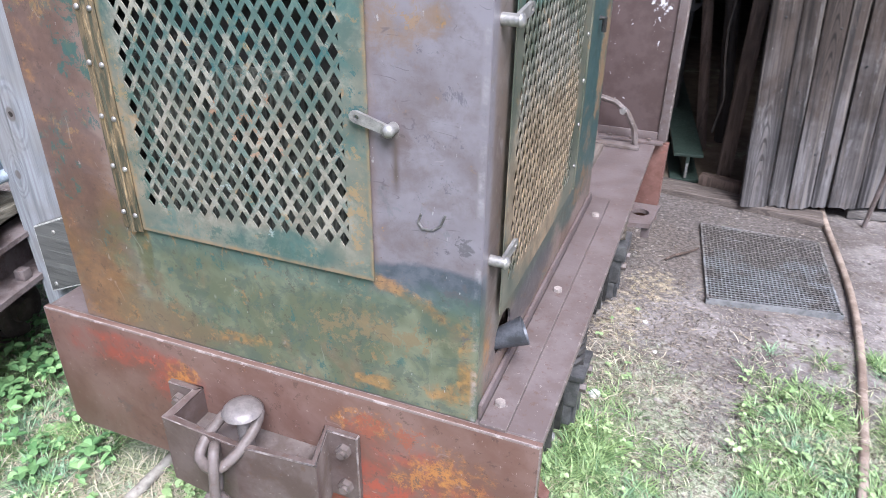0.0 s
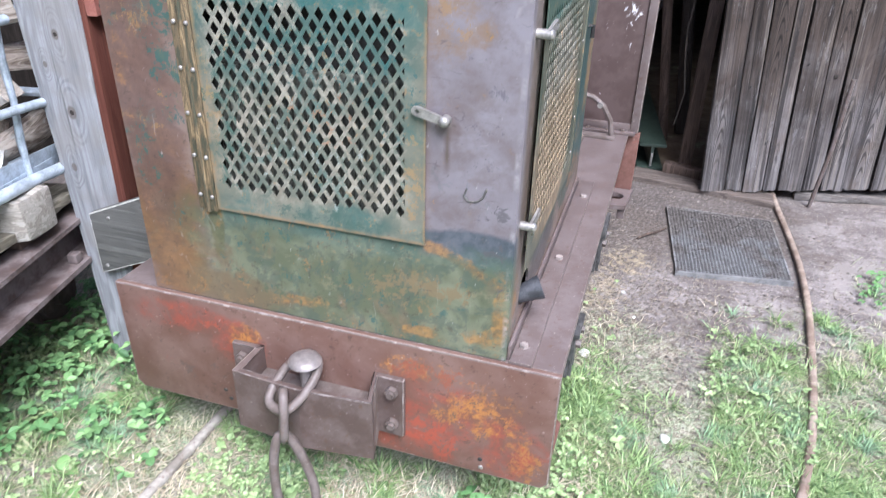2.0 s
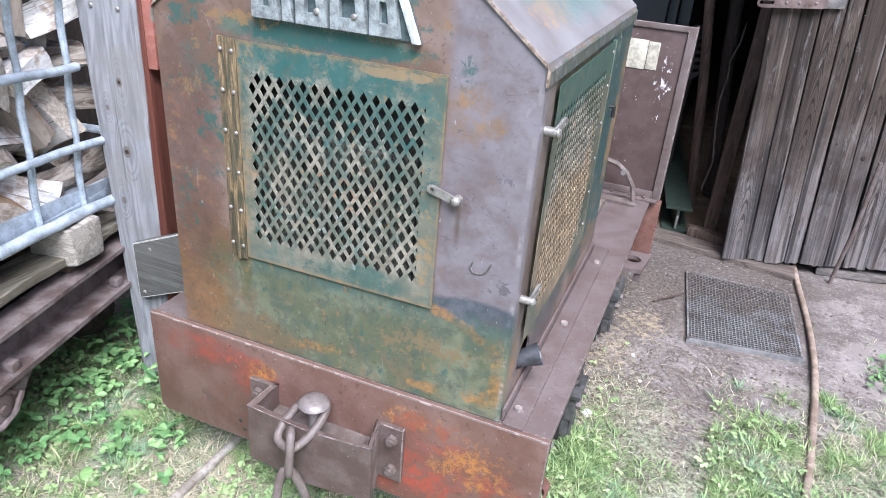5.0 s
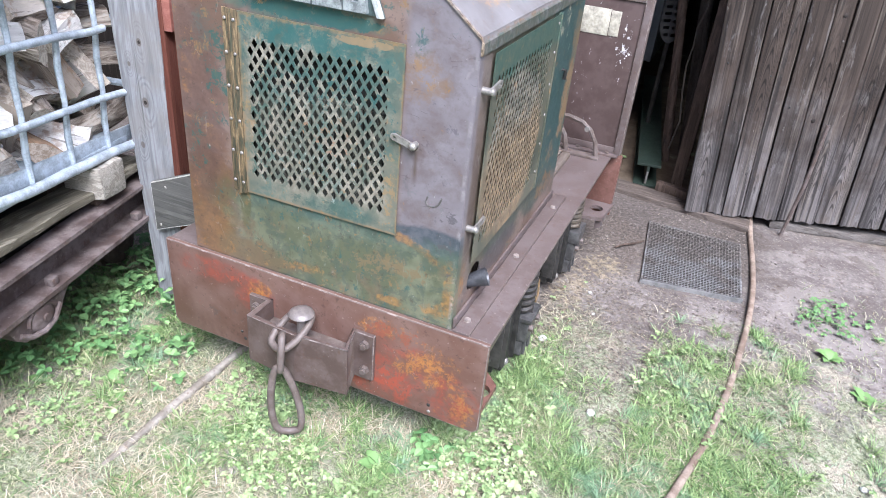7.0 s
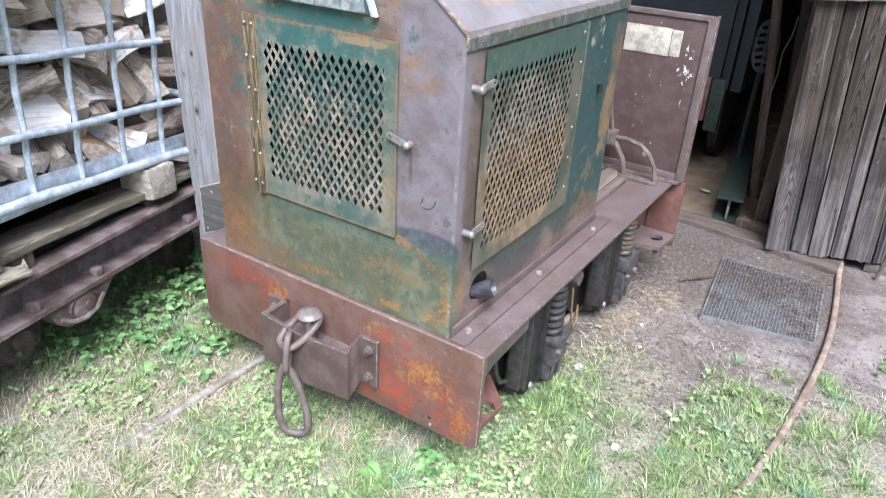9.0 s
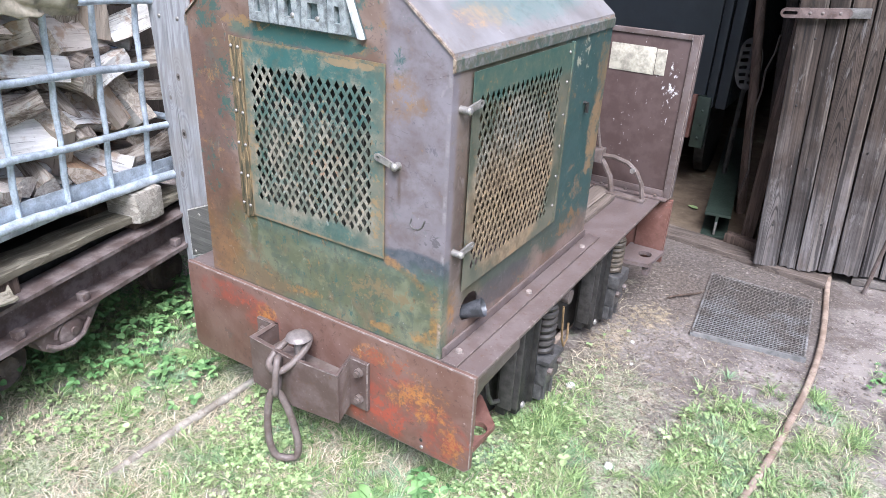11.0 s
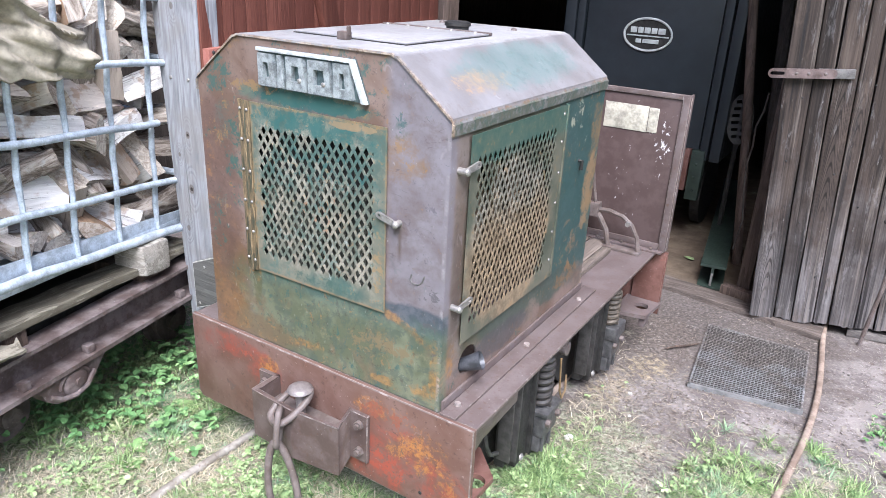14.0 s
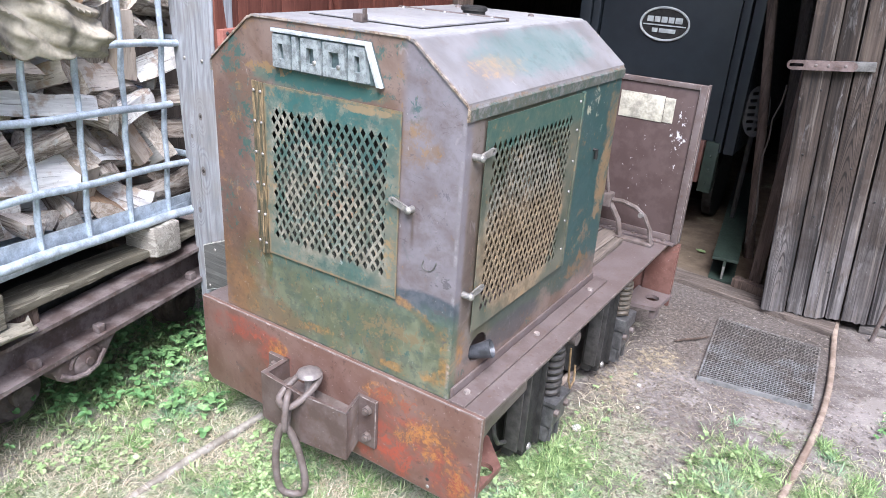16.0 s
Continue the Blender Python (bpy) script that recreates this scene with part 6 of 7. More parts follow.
def smooth_line(keys, n):
    """Catmull-Rom through plan points."""
    k = [keys[0]] + keys + [keys[-1]]
    out = []
    for i in range(1, len(k) - 2):
        for j in range(n):
            t = j / n
            out.append(tuple(0.5 * (2 * k[i][c] + (k[i + 1][c] - k[i - 1][c]) * t + (2 * k[i - 1][c] - 5 * k[i][c] + 4 * k[i + 1][c] - k[i + 2][c]) * t * t + (3 * k[i][c] - k[i - 1][c] - 3 * k[i + 1][c] + k[i + 2][c]) * t ** 3) for c in (0, 1)))
    return out + [tuple(keys[-1])]


rail("rail_left", smooth_line([(-0.72, -0.6), (-0.69, 0.3), (-0.66, 0.67), (-0.64, 1.06), (-0.635, 2.0), (-0.635, 2.45)], 8), lambda p: 0.023 if p[1] > 0.85 else 0.023 - (0.85 - p[1]) * 0.10, "light dusty grey-brown rail half buried in turf", RAILDUST)
rail("rail_right", smooth_line([(-0.05, -0.6), (-0.03, 0.4), (-0.015, 1.0), (-0.015, 2.45)], 8), lambda p: 0.012 if p[1] > 1.1 else -0.02, "light rusty rail buried in turf under the locomotive", RAILRUST)
rail("rail_curved", smooth_line([(0.30, 0.2), (0.48, 0.75), (0.605, 1.21), (0.660, 1.44), (0.692, 1.65), (0.716, 1.88), (0.733, 2.1), (0.737, 2.32), (0.727, 2.54), (0.701, 2.9), (0.69, 3.4)], 8), lambda p: 0.018 + 0.014 * max(0.0, min(0.8, 1.9 - p[1])), "curved rusty rail set in the soil beside the grating", RAILRUST)


# ---- grating ----
def grating():
    g = thing("floor_grating", "square-meshed galvanised grating let into the soil", "grating")
    c = [Vector((0.302, 2.665, 0)), Vector((0.672, 2.668, 0)), Vector((0.702, 2.225, 0)), Vector((0.352, 2.165, 0))]

    def at(u, v, z):
        p = c[0].lerp(c[1], u).lerp(c[3].lerp(c[2], u), v)
        return Vector((p.x, p.y, z))
    for a, b, half, mat in ((0, 1, 0.003, WIREDIRT), (1, 2, 0.003, WIREDIRT), (2, 3, 0.005, WIREGREY), (3, 0, 0.003, WIREDIRT)):
        bm = bm_new()
        d = (c[b] - c[a]).normalized()
        s = Vector((-d.y, d.x, 0)) * half
        p, q = c[a] - d * half, c[b] + d * half
        vs = [bm.verts.new(Vector((w.x, w.y, z))) for z in (-0.02, 0.013) for w in (p - s, q - s, q + s, p + s)]
        for f in ((0, 1, 2, 3), (4, 7, 6, 5), (0, 4, 5, 1), (1, 5, 6, 2), (2, 6, 7, 3), (3, 7, 4, 0)):
            bm.faces.new([vs[k] for k in f])
        part("frame_bar", bm, mat, g)
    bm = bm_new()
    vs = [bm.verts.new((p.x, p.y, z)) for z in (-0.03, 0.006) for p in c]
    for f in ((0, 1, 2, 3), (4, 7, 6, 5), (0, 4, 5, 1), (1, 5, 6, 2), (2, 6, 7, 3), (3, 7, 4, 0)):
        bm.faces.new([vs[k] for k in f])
    part("silt", bm, SILT, g, "soil sheet under the bars, pit shade put in its colour")
    n, m = 32, 37
    for k in range(1, n):
        bm = bm_new()
        tube(bm, [at(k / n, 0.0, 0.011), at(k / n, 1.0, 0.011)], 0.0016, 4)
        part("bar", bm, WIREDIRT, g, smooth=0)
    for k in range(1, m):
        bm = bm_new()
        tube(bm, [at(0.0, k / m, 0.0125), at(1.0, k / m, 0.0125)], 0.0016, 4)
        part("cross_bar", bm, WIREDIRT, g, smooth=0)


# almost black: the shade between the bars is put into the soil colour
SILT = plain("pit_shade_silt", (0.030, 0.026, 0.023), 0.9, 0.0, 0.6, 22, 0.6, 0.2)


def clogged_wire():
    """Galvanised bars, clogged with soil in patches."""
    m = Mat("soil_clogged_grating")
    patch, fine = m.noise(7, 5, 0.65, distort=0.3), m.noise(90, 4, 0.65)
    col = m.mix(m.ramp(fine, 0.35, 0.65), (0.105, 0.105, 0.106), (0.245, 0.245, 0.25))
    far = m.math("MULTIPLY", m.ramp(m.axis(1), 2.25, 2.62), 0.16)
    col = m.mix(m.ramp(m.math("ADD", patch, far), 0.48, 0.64, 0.0, 0.9), col, m.mix(m.ramp(fine, 0.4, 0.65), (0.060, 0.050, 0.045), (0.20, 0.18, 0.165)))
    return m.done(col, 0.65, 0.15, 0.4)


WIREDIRT = clogged_wire()
grating()


# ---- the post, the plank ----
def post():
    bm = bm_new()
    n = 36
    rings = []
    for k in range(n + 1):
        z = -0.05 + 2.45 * k / n
        x0 = -1.07 - 0.045 * z + 0.030 + 0.99 + 0.003 * noise.noise(Vector((z * 6, 0, 1)))
        x1 = -0.912 + 0.02 * z - 0.022 + 0.99 + 0.003 * noise.noise(Vector((z * 7, 3, 1)))
        chip = 0.010 * max(0.0, noise.noise(Vector((z * 9, 7, 2))))
        rings.append([bm.verts.new(p) for p in ((x0 + 0.006, 0.0, z), (x1 - 0.005 - chip, 0.0, z), (x1 - chip * 0.3, 0.006, z), (x1, 0.075, z), (x0, 0.075, z), (x0, 0.006, z))])
    for a, c in zip(rings, rings[1:]):
        for j in range(6):
            bm.faces.new((a[j], a[(j + 1) % 6], c[(j + 1) % 6], c[j]))
    bm.faces.new(rings[0][::-1])
    bm.faces.new(rings[-1])
    p = tagged(part("timber_post", bm, POSTWOOD, smooth=30), "pale weathered timber post beside the firewood", "post")
    p.matrix_basis = pose(-0.99, 1.225, 0)
    for x, z in ((-0.045, 0.985), (0.03, 0.985)):
        bm = bm_new()
        dome(bm, (x, 0.0, z), 0.006, 0.004, "-y", 8)
        part("nail", bm, BRIGHT, p)
    for x, z, r in ((0.005, 0.825, 0.0055), (0.0, 0.66, 0.007)):
        bm = bm_new()
        dome(bm, (x, 0.0008, z), r, 0.0016, "-y", 12)
        part("knot", bm, KNOT, p)
    bm = bm_new()
    slab(bm, [(-0.985, 0.275), (-0.80, 0.352), (-0.80, 0.510), (-0.985, 0.432)], 0.022, "y", 1.198, 0.003)
    pl = tagged(part("plank", bm, PLANKGREY, edge=PLANKEDGE), "short grey plank nailed across the post foot", "plank")
    for x, z in ((-0.965, 0.30), (-0.93, 0.43)):
        bm = bm_new()
        dome(bm, (x, 1.198, z), 0.005, 0.003, "-y", 8)
        part("nail", bm, BRIGHT, pl)


PLANKEDGE = plain("pale_split_edge", (0.36, 0.35, 0.33), 0.8, 0.0, 0.3, 60)
PLANKGREY = timber("grey_short_plank", (0.072, 0.071, 0.066), (0.150, 0.148, 0.138), 0, 1.2, 0.35)
post()


# ---- wagon, pallet, cage and firewood ----
WDIR = math.degrees(math.atan2(0.983, -0.18))
WAGON = pose(-1.026, 0.996, 0, 0, 0, WDIR)  # local x along the wagon, local y into the stack


def wagon():
    w = thing("flat_wagon", "rusty flat wagon of rolled steel sections, sunk in weeds", "wagon", WAGON)
    bm = bm_new()
    sec = [(-0.03, 0.275), (0.045, 0.275), (0.045, 0.390), (-0.025, 0.390), (-0.025, 0.379), (0.033, 0.379), (0.033, 0.288), (-0.03, 0.288)]
    slab(bm, sec, 1.9, "x", -1.5, 0.0)
    for v in bm.verts:
        v.co.z += 0.03 * v.co.x
    part("side_beam", bm, WAGONRUST, w, smooth=30)
    for u in (-0.16, -0.36, 0.20):
        bm = bm_new()
        box(bm, (u - 0.012, -0.02, 0.288 + 0.03 * u), (u + 0.012, 0.005, 0.312 + 0.03 * u), 0.003)
        part("bolt", bm, WAGONRUST, w)
    for u0 in (-0.237, 0.40):
        bm = bm_new()
        outline = [(u0 - 0.12, 0.262), (u0 - 0.10, 0.272), (u0 + 0.125, 0.280), (u0 + 0.130, 0.268), (u0 + 0.105, 0.245), (u0 + 0.08, 0.215), (u0 + 0.045, 0.193), (u0 - 0.005, 0.183), (u0 - 0.05, 0.190), (u0 - 0.078, 0.214), (u0 - 0.09, 0.240)]
        slab(bm, outline, 0.055, "y", -0.018, 0.006)
        ab = part("axlebox", bm, WAGONRUST, w)
        bm = bm_new()
        tube(bm, [(u0 - 0.066, -0.020, 0.222), (u0 - 0.04, -0.027, 0.203), (u0, -0.029, 0.196), (u0 + 0.04, -0.027, 0.205), (u0 + 0.075, -0.020, 0.232)], 0.0075, 8)
        part("lip", bm, WAGONRUST, ab)
        bm = bm_new()
        tube(bm, [(u0 + 0.012 + 0.048 * math.cos(radians(a)), -0.019, 0.226 + 0.038 * math.sin(radians(a))) for a in range(20, 181, 20)], 0.006, 8)
        part("rib", bm, WAGONRUST, ab)
        bm = bm_new()
        dome(bm, (u0 + 0.012, -0.018, 0.226), 0.040, 0.012, "-y", 18)
        part("cap", bm, WAGONRUST, ab)
        bm = bm_new()
        cyl(bm, (u0 + 0.014, -0.024, 0.230), (u0 + 0.014, -0.036, 0.230), 0.011, 12)
        part("bolt", bm, WAGONRUST, ab)
        bm = bm_new()
        cyl(bm, (u0 - 0.07, 0.195, 0.105), (u0 - 0.07, 0.215, 0.105), 0.088, 28, 0.091)
        cyl(bm, (u0 - 0.07, 0.170, 0.105), (u0 - 0.07, 0.195, 0.105), 0.072, 28)
        cyl(bm, (u0 - 0.07, 0.150, 0.105), (u0 - 0.07, 0.170, 0.105), 0.030, 18)
        rough_up(bm, 0.005, 30, u0)
        part("wheel", bm, WHEELRUST, w)
    bm = bm_new()
    box(bm, (-1.5, 0.075, 0.29), (0.4, 1.0, 0.395))
    part("underframe", bm, BLACKSTEEL, w)
    for u in (-1.25, -0.80, -0.36, 0.12):
        bm = bm_new()
        box(bm, (u - 0.05, 0.012, 0.390 + 0.03 * u), (u + 0.05, 0.95, 0.431), 0.004)
        part("bearer", bm, BARNPOST, w, "dark timber bearer")


def pallet():
    p = thing("wooden_pallet", "mossy broken wooden pallet on the wagon", "pallet", WAGON)
    for u0, u1, v0, v1, z0, z1 in ((-1.4, 0.30, 0.0, 0.10, 0.428, 0.450), (-1.4, 0.30, 0.30, 0.40, 0.428, 0.45), (-1.4, 0.30, 0.60, 0.70, 0.428, 0.45)):
        bm = bm_new()
        box(bm, (u0, v0, z0), (u1, v1, z1), 0.003)
        rough_up(bm, 0.007, 13, v0, 40)
        part("runner", bm, PALLETWOOD, p)
    for u, v in ((0.10, -0.03), (-0.47, -0.03), (0.10, 0.3), (-0.47, 0.3), (0.1, 0.6), (-0.47, 0.6), (-1.0, 0.0)):
        bm = bm_new()
        box(bm, (u - 0.05, v, 0.425 if v < 0 else 0.45), (u + 0.05, v + 0.12, 0.518), 0.005)
        rough_up(bm, 0.007, 18, u, 3)
        part("block", bm, BLOCKWOOD if u > -0.2 else PALLETWOOD, p)
    bm = bm_new()
    box(bm, (-0.62, -0.05, 0.395), (-0.36, -0.005, 0.425), 0.006)
    rough_up(bm, 0.020, 22, 0.0, 16)
    part("splintered_board", bm, PALLETWOOD, p)
    bm = bm_new()
    box(bm, (-1.4, 0.02, 0.518), (0.25, 0.95, 0.54), 0.003)
    part("deck", bm, ZINC, p, "grey steel deck of the cage")


def cage():
    c = thing("wire_cage", "galvanised tubular cage holding split firewood", "cage", WAGON @ Matrix.Rotation(radians(3.6), 4, "Y"))
    for z, r, u1 in ((0.535, 0.0135, 0.29), (0.69, 0.0098, 0.26), (0.867, 0.0098, 0.135), (1.036, 0.0098, 0.26), (1.21, 0.0098, 0.26)):
        bm = bm_new()
        n = 24
        tube(bm, [(-1.4 + (u1 + 1.4) * k / n, -0.003 + 0.003 * math.sin(k * 2.1), z + 0.002 * math.sin(k * 1.3)) for k in range(n + 1)], r, 10)
        part("rail_tube", bm, ZINC, c)
    u = 0.13
    for k in range(10):
        bm = bm_new()
        tube(bm, [(u, 0.016 + (0.006 if j % 2 else 0), 0.53 + 0.0865 * j) for j in range(9)], [0.0086 if j % 2 else 0.0070 for j in range(9)], 8)
        part("upright_tube", bm, ZINC, c)
        u -= 0.144
    bm = bm_new()
    box(bm, (-1.4, 0.022, 0.535), (0.28, 0.03, 0.578), 0.002)
    part("skirt", bm, ZINC, c)
    for z in (0.69, 0.867, 1.036, 1.21):
        bm = bm_new()
        tube(bm, [(0.26, 0.0, z), (0.26, 0.95, z)], 0.0105, 8)
        part("rail_tube", bm, ZINC, c)


WHEELRUST = brown_steel("dark_wheel_rust", (0.058, 0.046, 0.040), (0.130, 0.105, 0.092), 0.8, 0.0, (0.6, 0.8))
BLOCKWOOD = timber("pale_sawn_block", (0.19, 0.168, 0.142), (0.40, 0.37, 0.33), 0, 1.5, 0.8)
wagon()
pallet()
cage()


def firewood():
    m = Mat("split_firewood")
    grain = m.noise(1.0, 5, 0.7, m.scaled(m.local, (5.0, 60.0, 60.0)), 0.8)
    blot = m.noise(9, 5, 0.6, m.local)
    end = m.math("ABSOLUTE", m.axis(0, m.t.nodes["Texture Coordinate"].outputs["Normal"]))
    tone = m.mix(m.ramp(m.obj_random, 0.08, 0.40), (0.52, 0.435, 0.365), (0.90, 0.875, 0.845))
    tone = m.mix(m.ramp(m.obj_random, 0.86, 0.93), tone, (0.50, 0.33, 0.215))
    col = m.mix(m.ramp(grain, 0.3, 0.7), m.mix(0.36, tone, (0.17, 0.13, 0.10)), tone)
    col = m.mix(m.ramp(blot, 0.56, 0.64, 0.0, 0.65), col, (0.36, 0.225, 0.135))
    crack = m.noise(1.0, 3, 0.6, m.scaled(m.local, (4.0, 130.0, 130.0)), 0.5)
    col = m.mix(m.ramp(crack, 0.60, 0.64, 0.0, 0.6), col, (0.15, 0.12, 0.10))
    patch = m.noise(26, 6, 0.7, m.local)
    col = m.mix(m.ramp(patch, 0.57, 0.62, 0.0, 0.40), col, (0.26, 0.21, 0.17))
    ringed = m.noise(1.0, 4, 0.6, m.scaled(m.local, (20.0, 55.0, 55.0)), 1.5)
    col = m.mix(m.ramp(end, 0.75, 0.92, 0.0, 0.8), col, m.mix(m.ramp(ringed, 0.35, 0.65), (0.34, 0.265, 0.20), (0.68, 0.60, 0.51)))
    m.bump(m.math("ADD", grain, m.math("MULTIPLY", patch, 0.6)), 1.0, 0.006)
    split = m.done(col, 0.85, 0.0, 0.2)
    b = Mat("log_bark")
    g = b.noise(1.0, 5, 0.7, b.scaled(b.local, (9.0, 45.0, 45.0)), 1.0)
    colb = b.mix(b.ramp(g, 0.35, 0.65), (0.120, 0.090, 0.070), (0.47, 0.41, 0.355))
    colb = b.mix(b.ramp(b.noise(22, 4, 0.6, b.local), 0.6, 0.7, 0.0, 0.7), colb, (0.42, 0.42, 0.40))
    b.bump(g, 1.0, 0.006)
    bark = b.done(colb, 0.9, 0.0, 0.2)
    rnd = random.Random(4)
    kinds = []
    for k in range(22):
        bm = bm_new()
        shape = ("quarter", "slab", "wedge", "half", "quarter", "wedge", "branch")[k % 7]
        R = rnd.uniform(0.055, 0.088)
        if shape == "branch":
            r = rnd.uniform(0.024, 0.040)
            prof = [(r * math.cos(radians(a)), r * math.sin(radians(a))) for a in range(0, 360, 30)]
            barked = set(range(12))
        elif shape == "slab":
            h = rnd.uniform(0.018, 0.032)
            prof = [(-R, -h), (R * 0.9, -h * 0.7), (R, h * 0.6), (-R * 0.85, h)]
            barked = {1} if k % 2 else set()
        else:
            spread = {"quarter": rnd.uniform(75, 105), "half": rnd.uniform(150, 185), "wedge": rnd.uniform(38, 60)}[shape]
            n = {"quarter": 5, "half": 7, "wedge": 3}[shape]
            R *= 1.25 if shape == "wedge" else 1.0
            arcs = [(R * math.cos(radians(-spread / 2 + spread * j / n)), R * math.sin(radians(-spread / 2 + spread * j / n))) for j in range(n + 1)]
            prof = [(rnd.uniform(0.0, 0.012), rnd.uniform(-0.006, 0.006))] + arcs
            barked = set(range(1, len(arcs)))
        cx = sum(p[0] for p in prof) / len(prof)
        prof = [(p[0] - cx, p[1]) for p in prof]
        fine = []
        for j, p in enumerate(prof):
            q = prof[(j + 1) % len(prof)]
            steps = max(1, int(math.hypot(q[0] - p[0], q[1] - p[1]) / 0.026))
            fine += [((p[0] + (q[0] - p[0]) * i / steps, p[1] + (q[1] - p[1]) * i / steps), j in barked) for i in range(steps)]
        L = rnd.uniform(0.16, 0.28)
        rings, m_len = [], 11
        tilt0, tilt1, bow = rnd.uniform(-0.35, 0.35), rnd.uniform(-0.35, 0.35), rnd.uniform(-0.012, 0.012)
        for i in range(m_len + 1):
            t = i / m_len
            x = -L / 2 + L * t
            tw = rnd.uniform(-0.02, 0.02) + 0.10 * math.sin(t * 2.4 + k)
            ring = []
            for (py, pz), _ in fine:
                y, z = py * math.cos(tw) - pz * math.sin(tw), py * math.sin(tw) + pz * math.cos(tw)
                q = Vector((x * 9, y * 30, z * 30)) + Vector((k * 3.3, 0, 0))
                ring.append(bm.verts.new((x + (1 - t) * tilt0 * z + t * tilt1 * y + (0.008 * noise.noise(q * 2.0) if i in (0, m_len) else 0.0), y + bow * math.sin(t * 3.14) + 0.007 * noise.noise(q), z + 0.007 * noise.noise(q + Vector((5, 5, 5))))))
            rings.append(ring)
        n = len(fine)
        for a, c in zip(rings, rings[1:]):
            for j in range(n):
                f = bm.faces.new((a[j], a[(j + 1) % n], c[(j + 1) % n], c[j]))
                f.material_index = 1 if fine[j][1] else 0
        for ring, flip in ((rings[0], True), (rings[-1], False)):
            mid = bm.verts.new(sum((v.co for v in ring), Vector()) / n)
            for j in range(n):
                t = (ring[j], ring[(j + 1) % n], mid)
                bm.faces.new(t[::-1] if flip else t)
        me = mesh_of("firewood_log", bm, split, 24)
        me.materials.append(bark)
        kinds.append((me, shape))
    words = {"branch": "round unsplit branch of firewood in grey-brown bark", "slab": "flat pale split slab of firewood in the cage", "half": "half-round firewood log with its bark on", "quarter": "split grey firewood log stacked in the cage", "wedge": "narrow split wedge of firewood in the cage"}
    for depth, left in ((0.034, -1.36), (0.12, -0.75), (0.26, -0.62)):
        z = 0.590
        while z < 1.42:
            u = left + rnd.uniform(0, 0.05)
            while u < 0.27:
                style = rnd.random()
                if u > -0.22 and z > 0.98 and rnd.random() < 0.6:
                    style = 0.95
                if style < 0.40:
                    # lying along the cage
                    rot = Euler((rnd.uniform(0, 6.3), rnd.uniform(-0.30, 0.30), rnd.uniform(-0.35, 0.35)))
                    step = rnd.uniform(0.15, 0.23)
                elif style < 0.78:
                    # end to the front
                    rot = Euler((rnd.uniform(0, 6.3), rnd.uniform(-0.35, 0.35), radians(90) + rnd.uniform(-0.5, 0.5)))
                    step = rnd.uniform(0.075, 0.115)
                else:
                    # standing
                    rot = Euler((rnd.uniform(-0.3, 0.3), radians(84) + rnd.uniform(-0.28, 0.28), rnd.uniform(0, 6.3)), "ZYX")
                    step = rnd.uniform(0.075, 0.115)
                s = rnd.uniform(0.76, 1.16)
                me, shape = kinds[rnd.randrange(len(kinds))]
                ob = new("firewood_log", me)
                turn = rot.to_matrix() * s
                front = min((turn @ v.co).y for v in me.vertices)
                ob.matrix_basis = WAGON @ Matrix.Translation((u + step / 2, depth + rnd.uniform(0, 0.045) - front, z - 0.06 * u + rnd.uniform(-0.015, 0.015))) @ turn.to_4x4()
                tagged(ob, words[shape], "firewood", "stacked firewood")
                u += step * 1.03
            z += 0.090


firewood()


def cloth():
    """An old sack thrown over the top of the cage."""
    bm = bm_new()
    n, k = 110, 70
    grid = []
    for j in range(k + 1):
        row = []
        for i in range(n + 1):
            f = i / n
            u = -0.78 + 0.71 * f
            v = j / k
            top = 1.40 - 0.28 * max(0.0, (f - 0.40) / 0.60) ** 0.9
            low = 1.075 - 0.065 * max(0.0, (f - 0.45) / 0.55) + 0.030 * noise.noise(Vector((f * 9, 3, 1))) + 0.006 * noise.noise(Vector((f * 25, 6, 1)))
            z = top + (low - top) * v + 0.012 * noise.noise(Vector((u * 6, v * 4, 1)))
            run, over = u * 0.75 - z * 0.66, u * 0.66 + z * 0.75
            bend = 0.25 * noise.noise(Vector((run * 5, over * 3, 4)))
            fold = 0.125 * (1.0 - abs(noise.noise(Vector((run * 2.6, (over + bend * 0.25) * 15, 5))))) ** 2 + 0.032 * noise.noise(Vector((run * 7.0 + 4, over * 9, 8))) + 0.020 * (1.0 - abs(noise.noise(Vector((run * 4.5 + 2, (over - bend * 0.3) * 20, 15))))) ** 3 + 0.004 * noise.noise(Vector((u * 30, z * 30, 2))) - 0.02
            y = 0.065 - 0.075 * min(1.0, v * 1.8) - fold * (1.0 - 0.55 * max(0.0, v - 0.5) * 2.0)
            row.append(bm.verts.new((u + 0.02 * noise.noise(Vector((u * 9, v * 6, 9))), y, z)))
        grid.append(row)
    for j in range(k):
        for i in range(n):
            bm.faces.new((grid[j][i], grid[j][i + 1], grid[j + 1][i + 1], grid[j + 1][i]))
    ob = part("sack_cloth", bm, SACK, None, smooth=60)
    ob.matrix_basis = WAGON
    mod = ob.modifiers.new("thick", "SOLIDIFY")
    mod.thickness = 0.004
    tagged(ob, "crumpled beige sackcloth thrown over the cage", "cloth")


SACK = plain("beige_sackcloth", (0.305, 0.27, 0.215), 0.95, 0.0, 0.42, 9, 0.5, 0.05)
cloth()


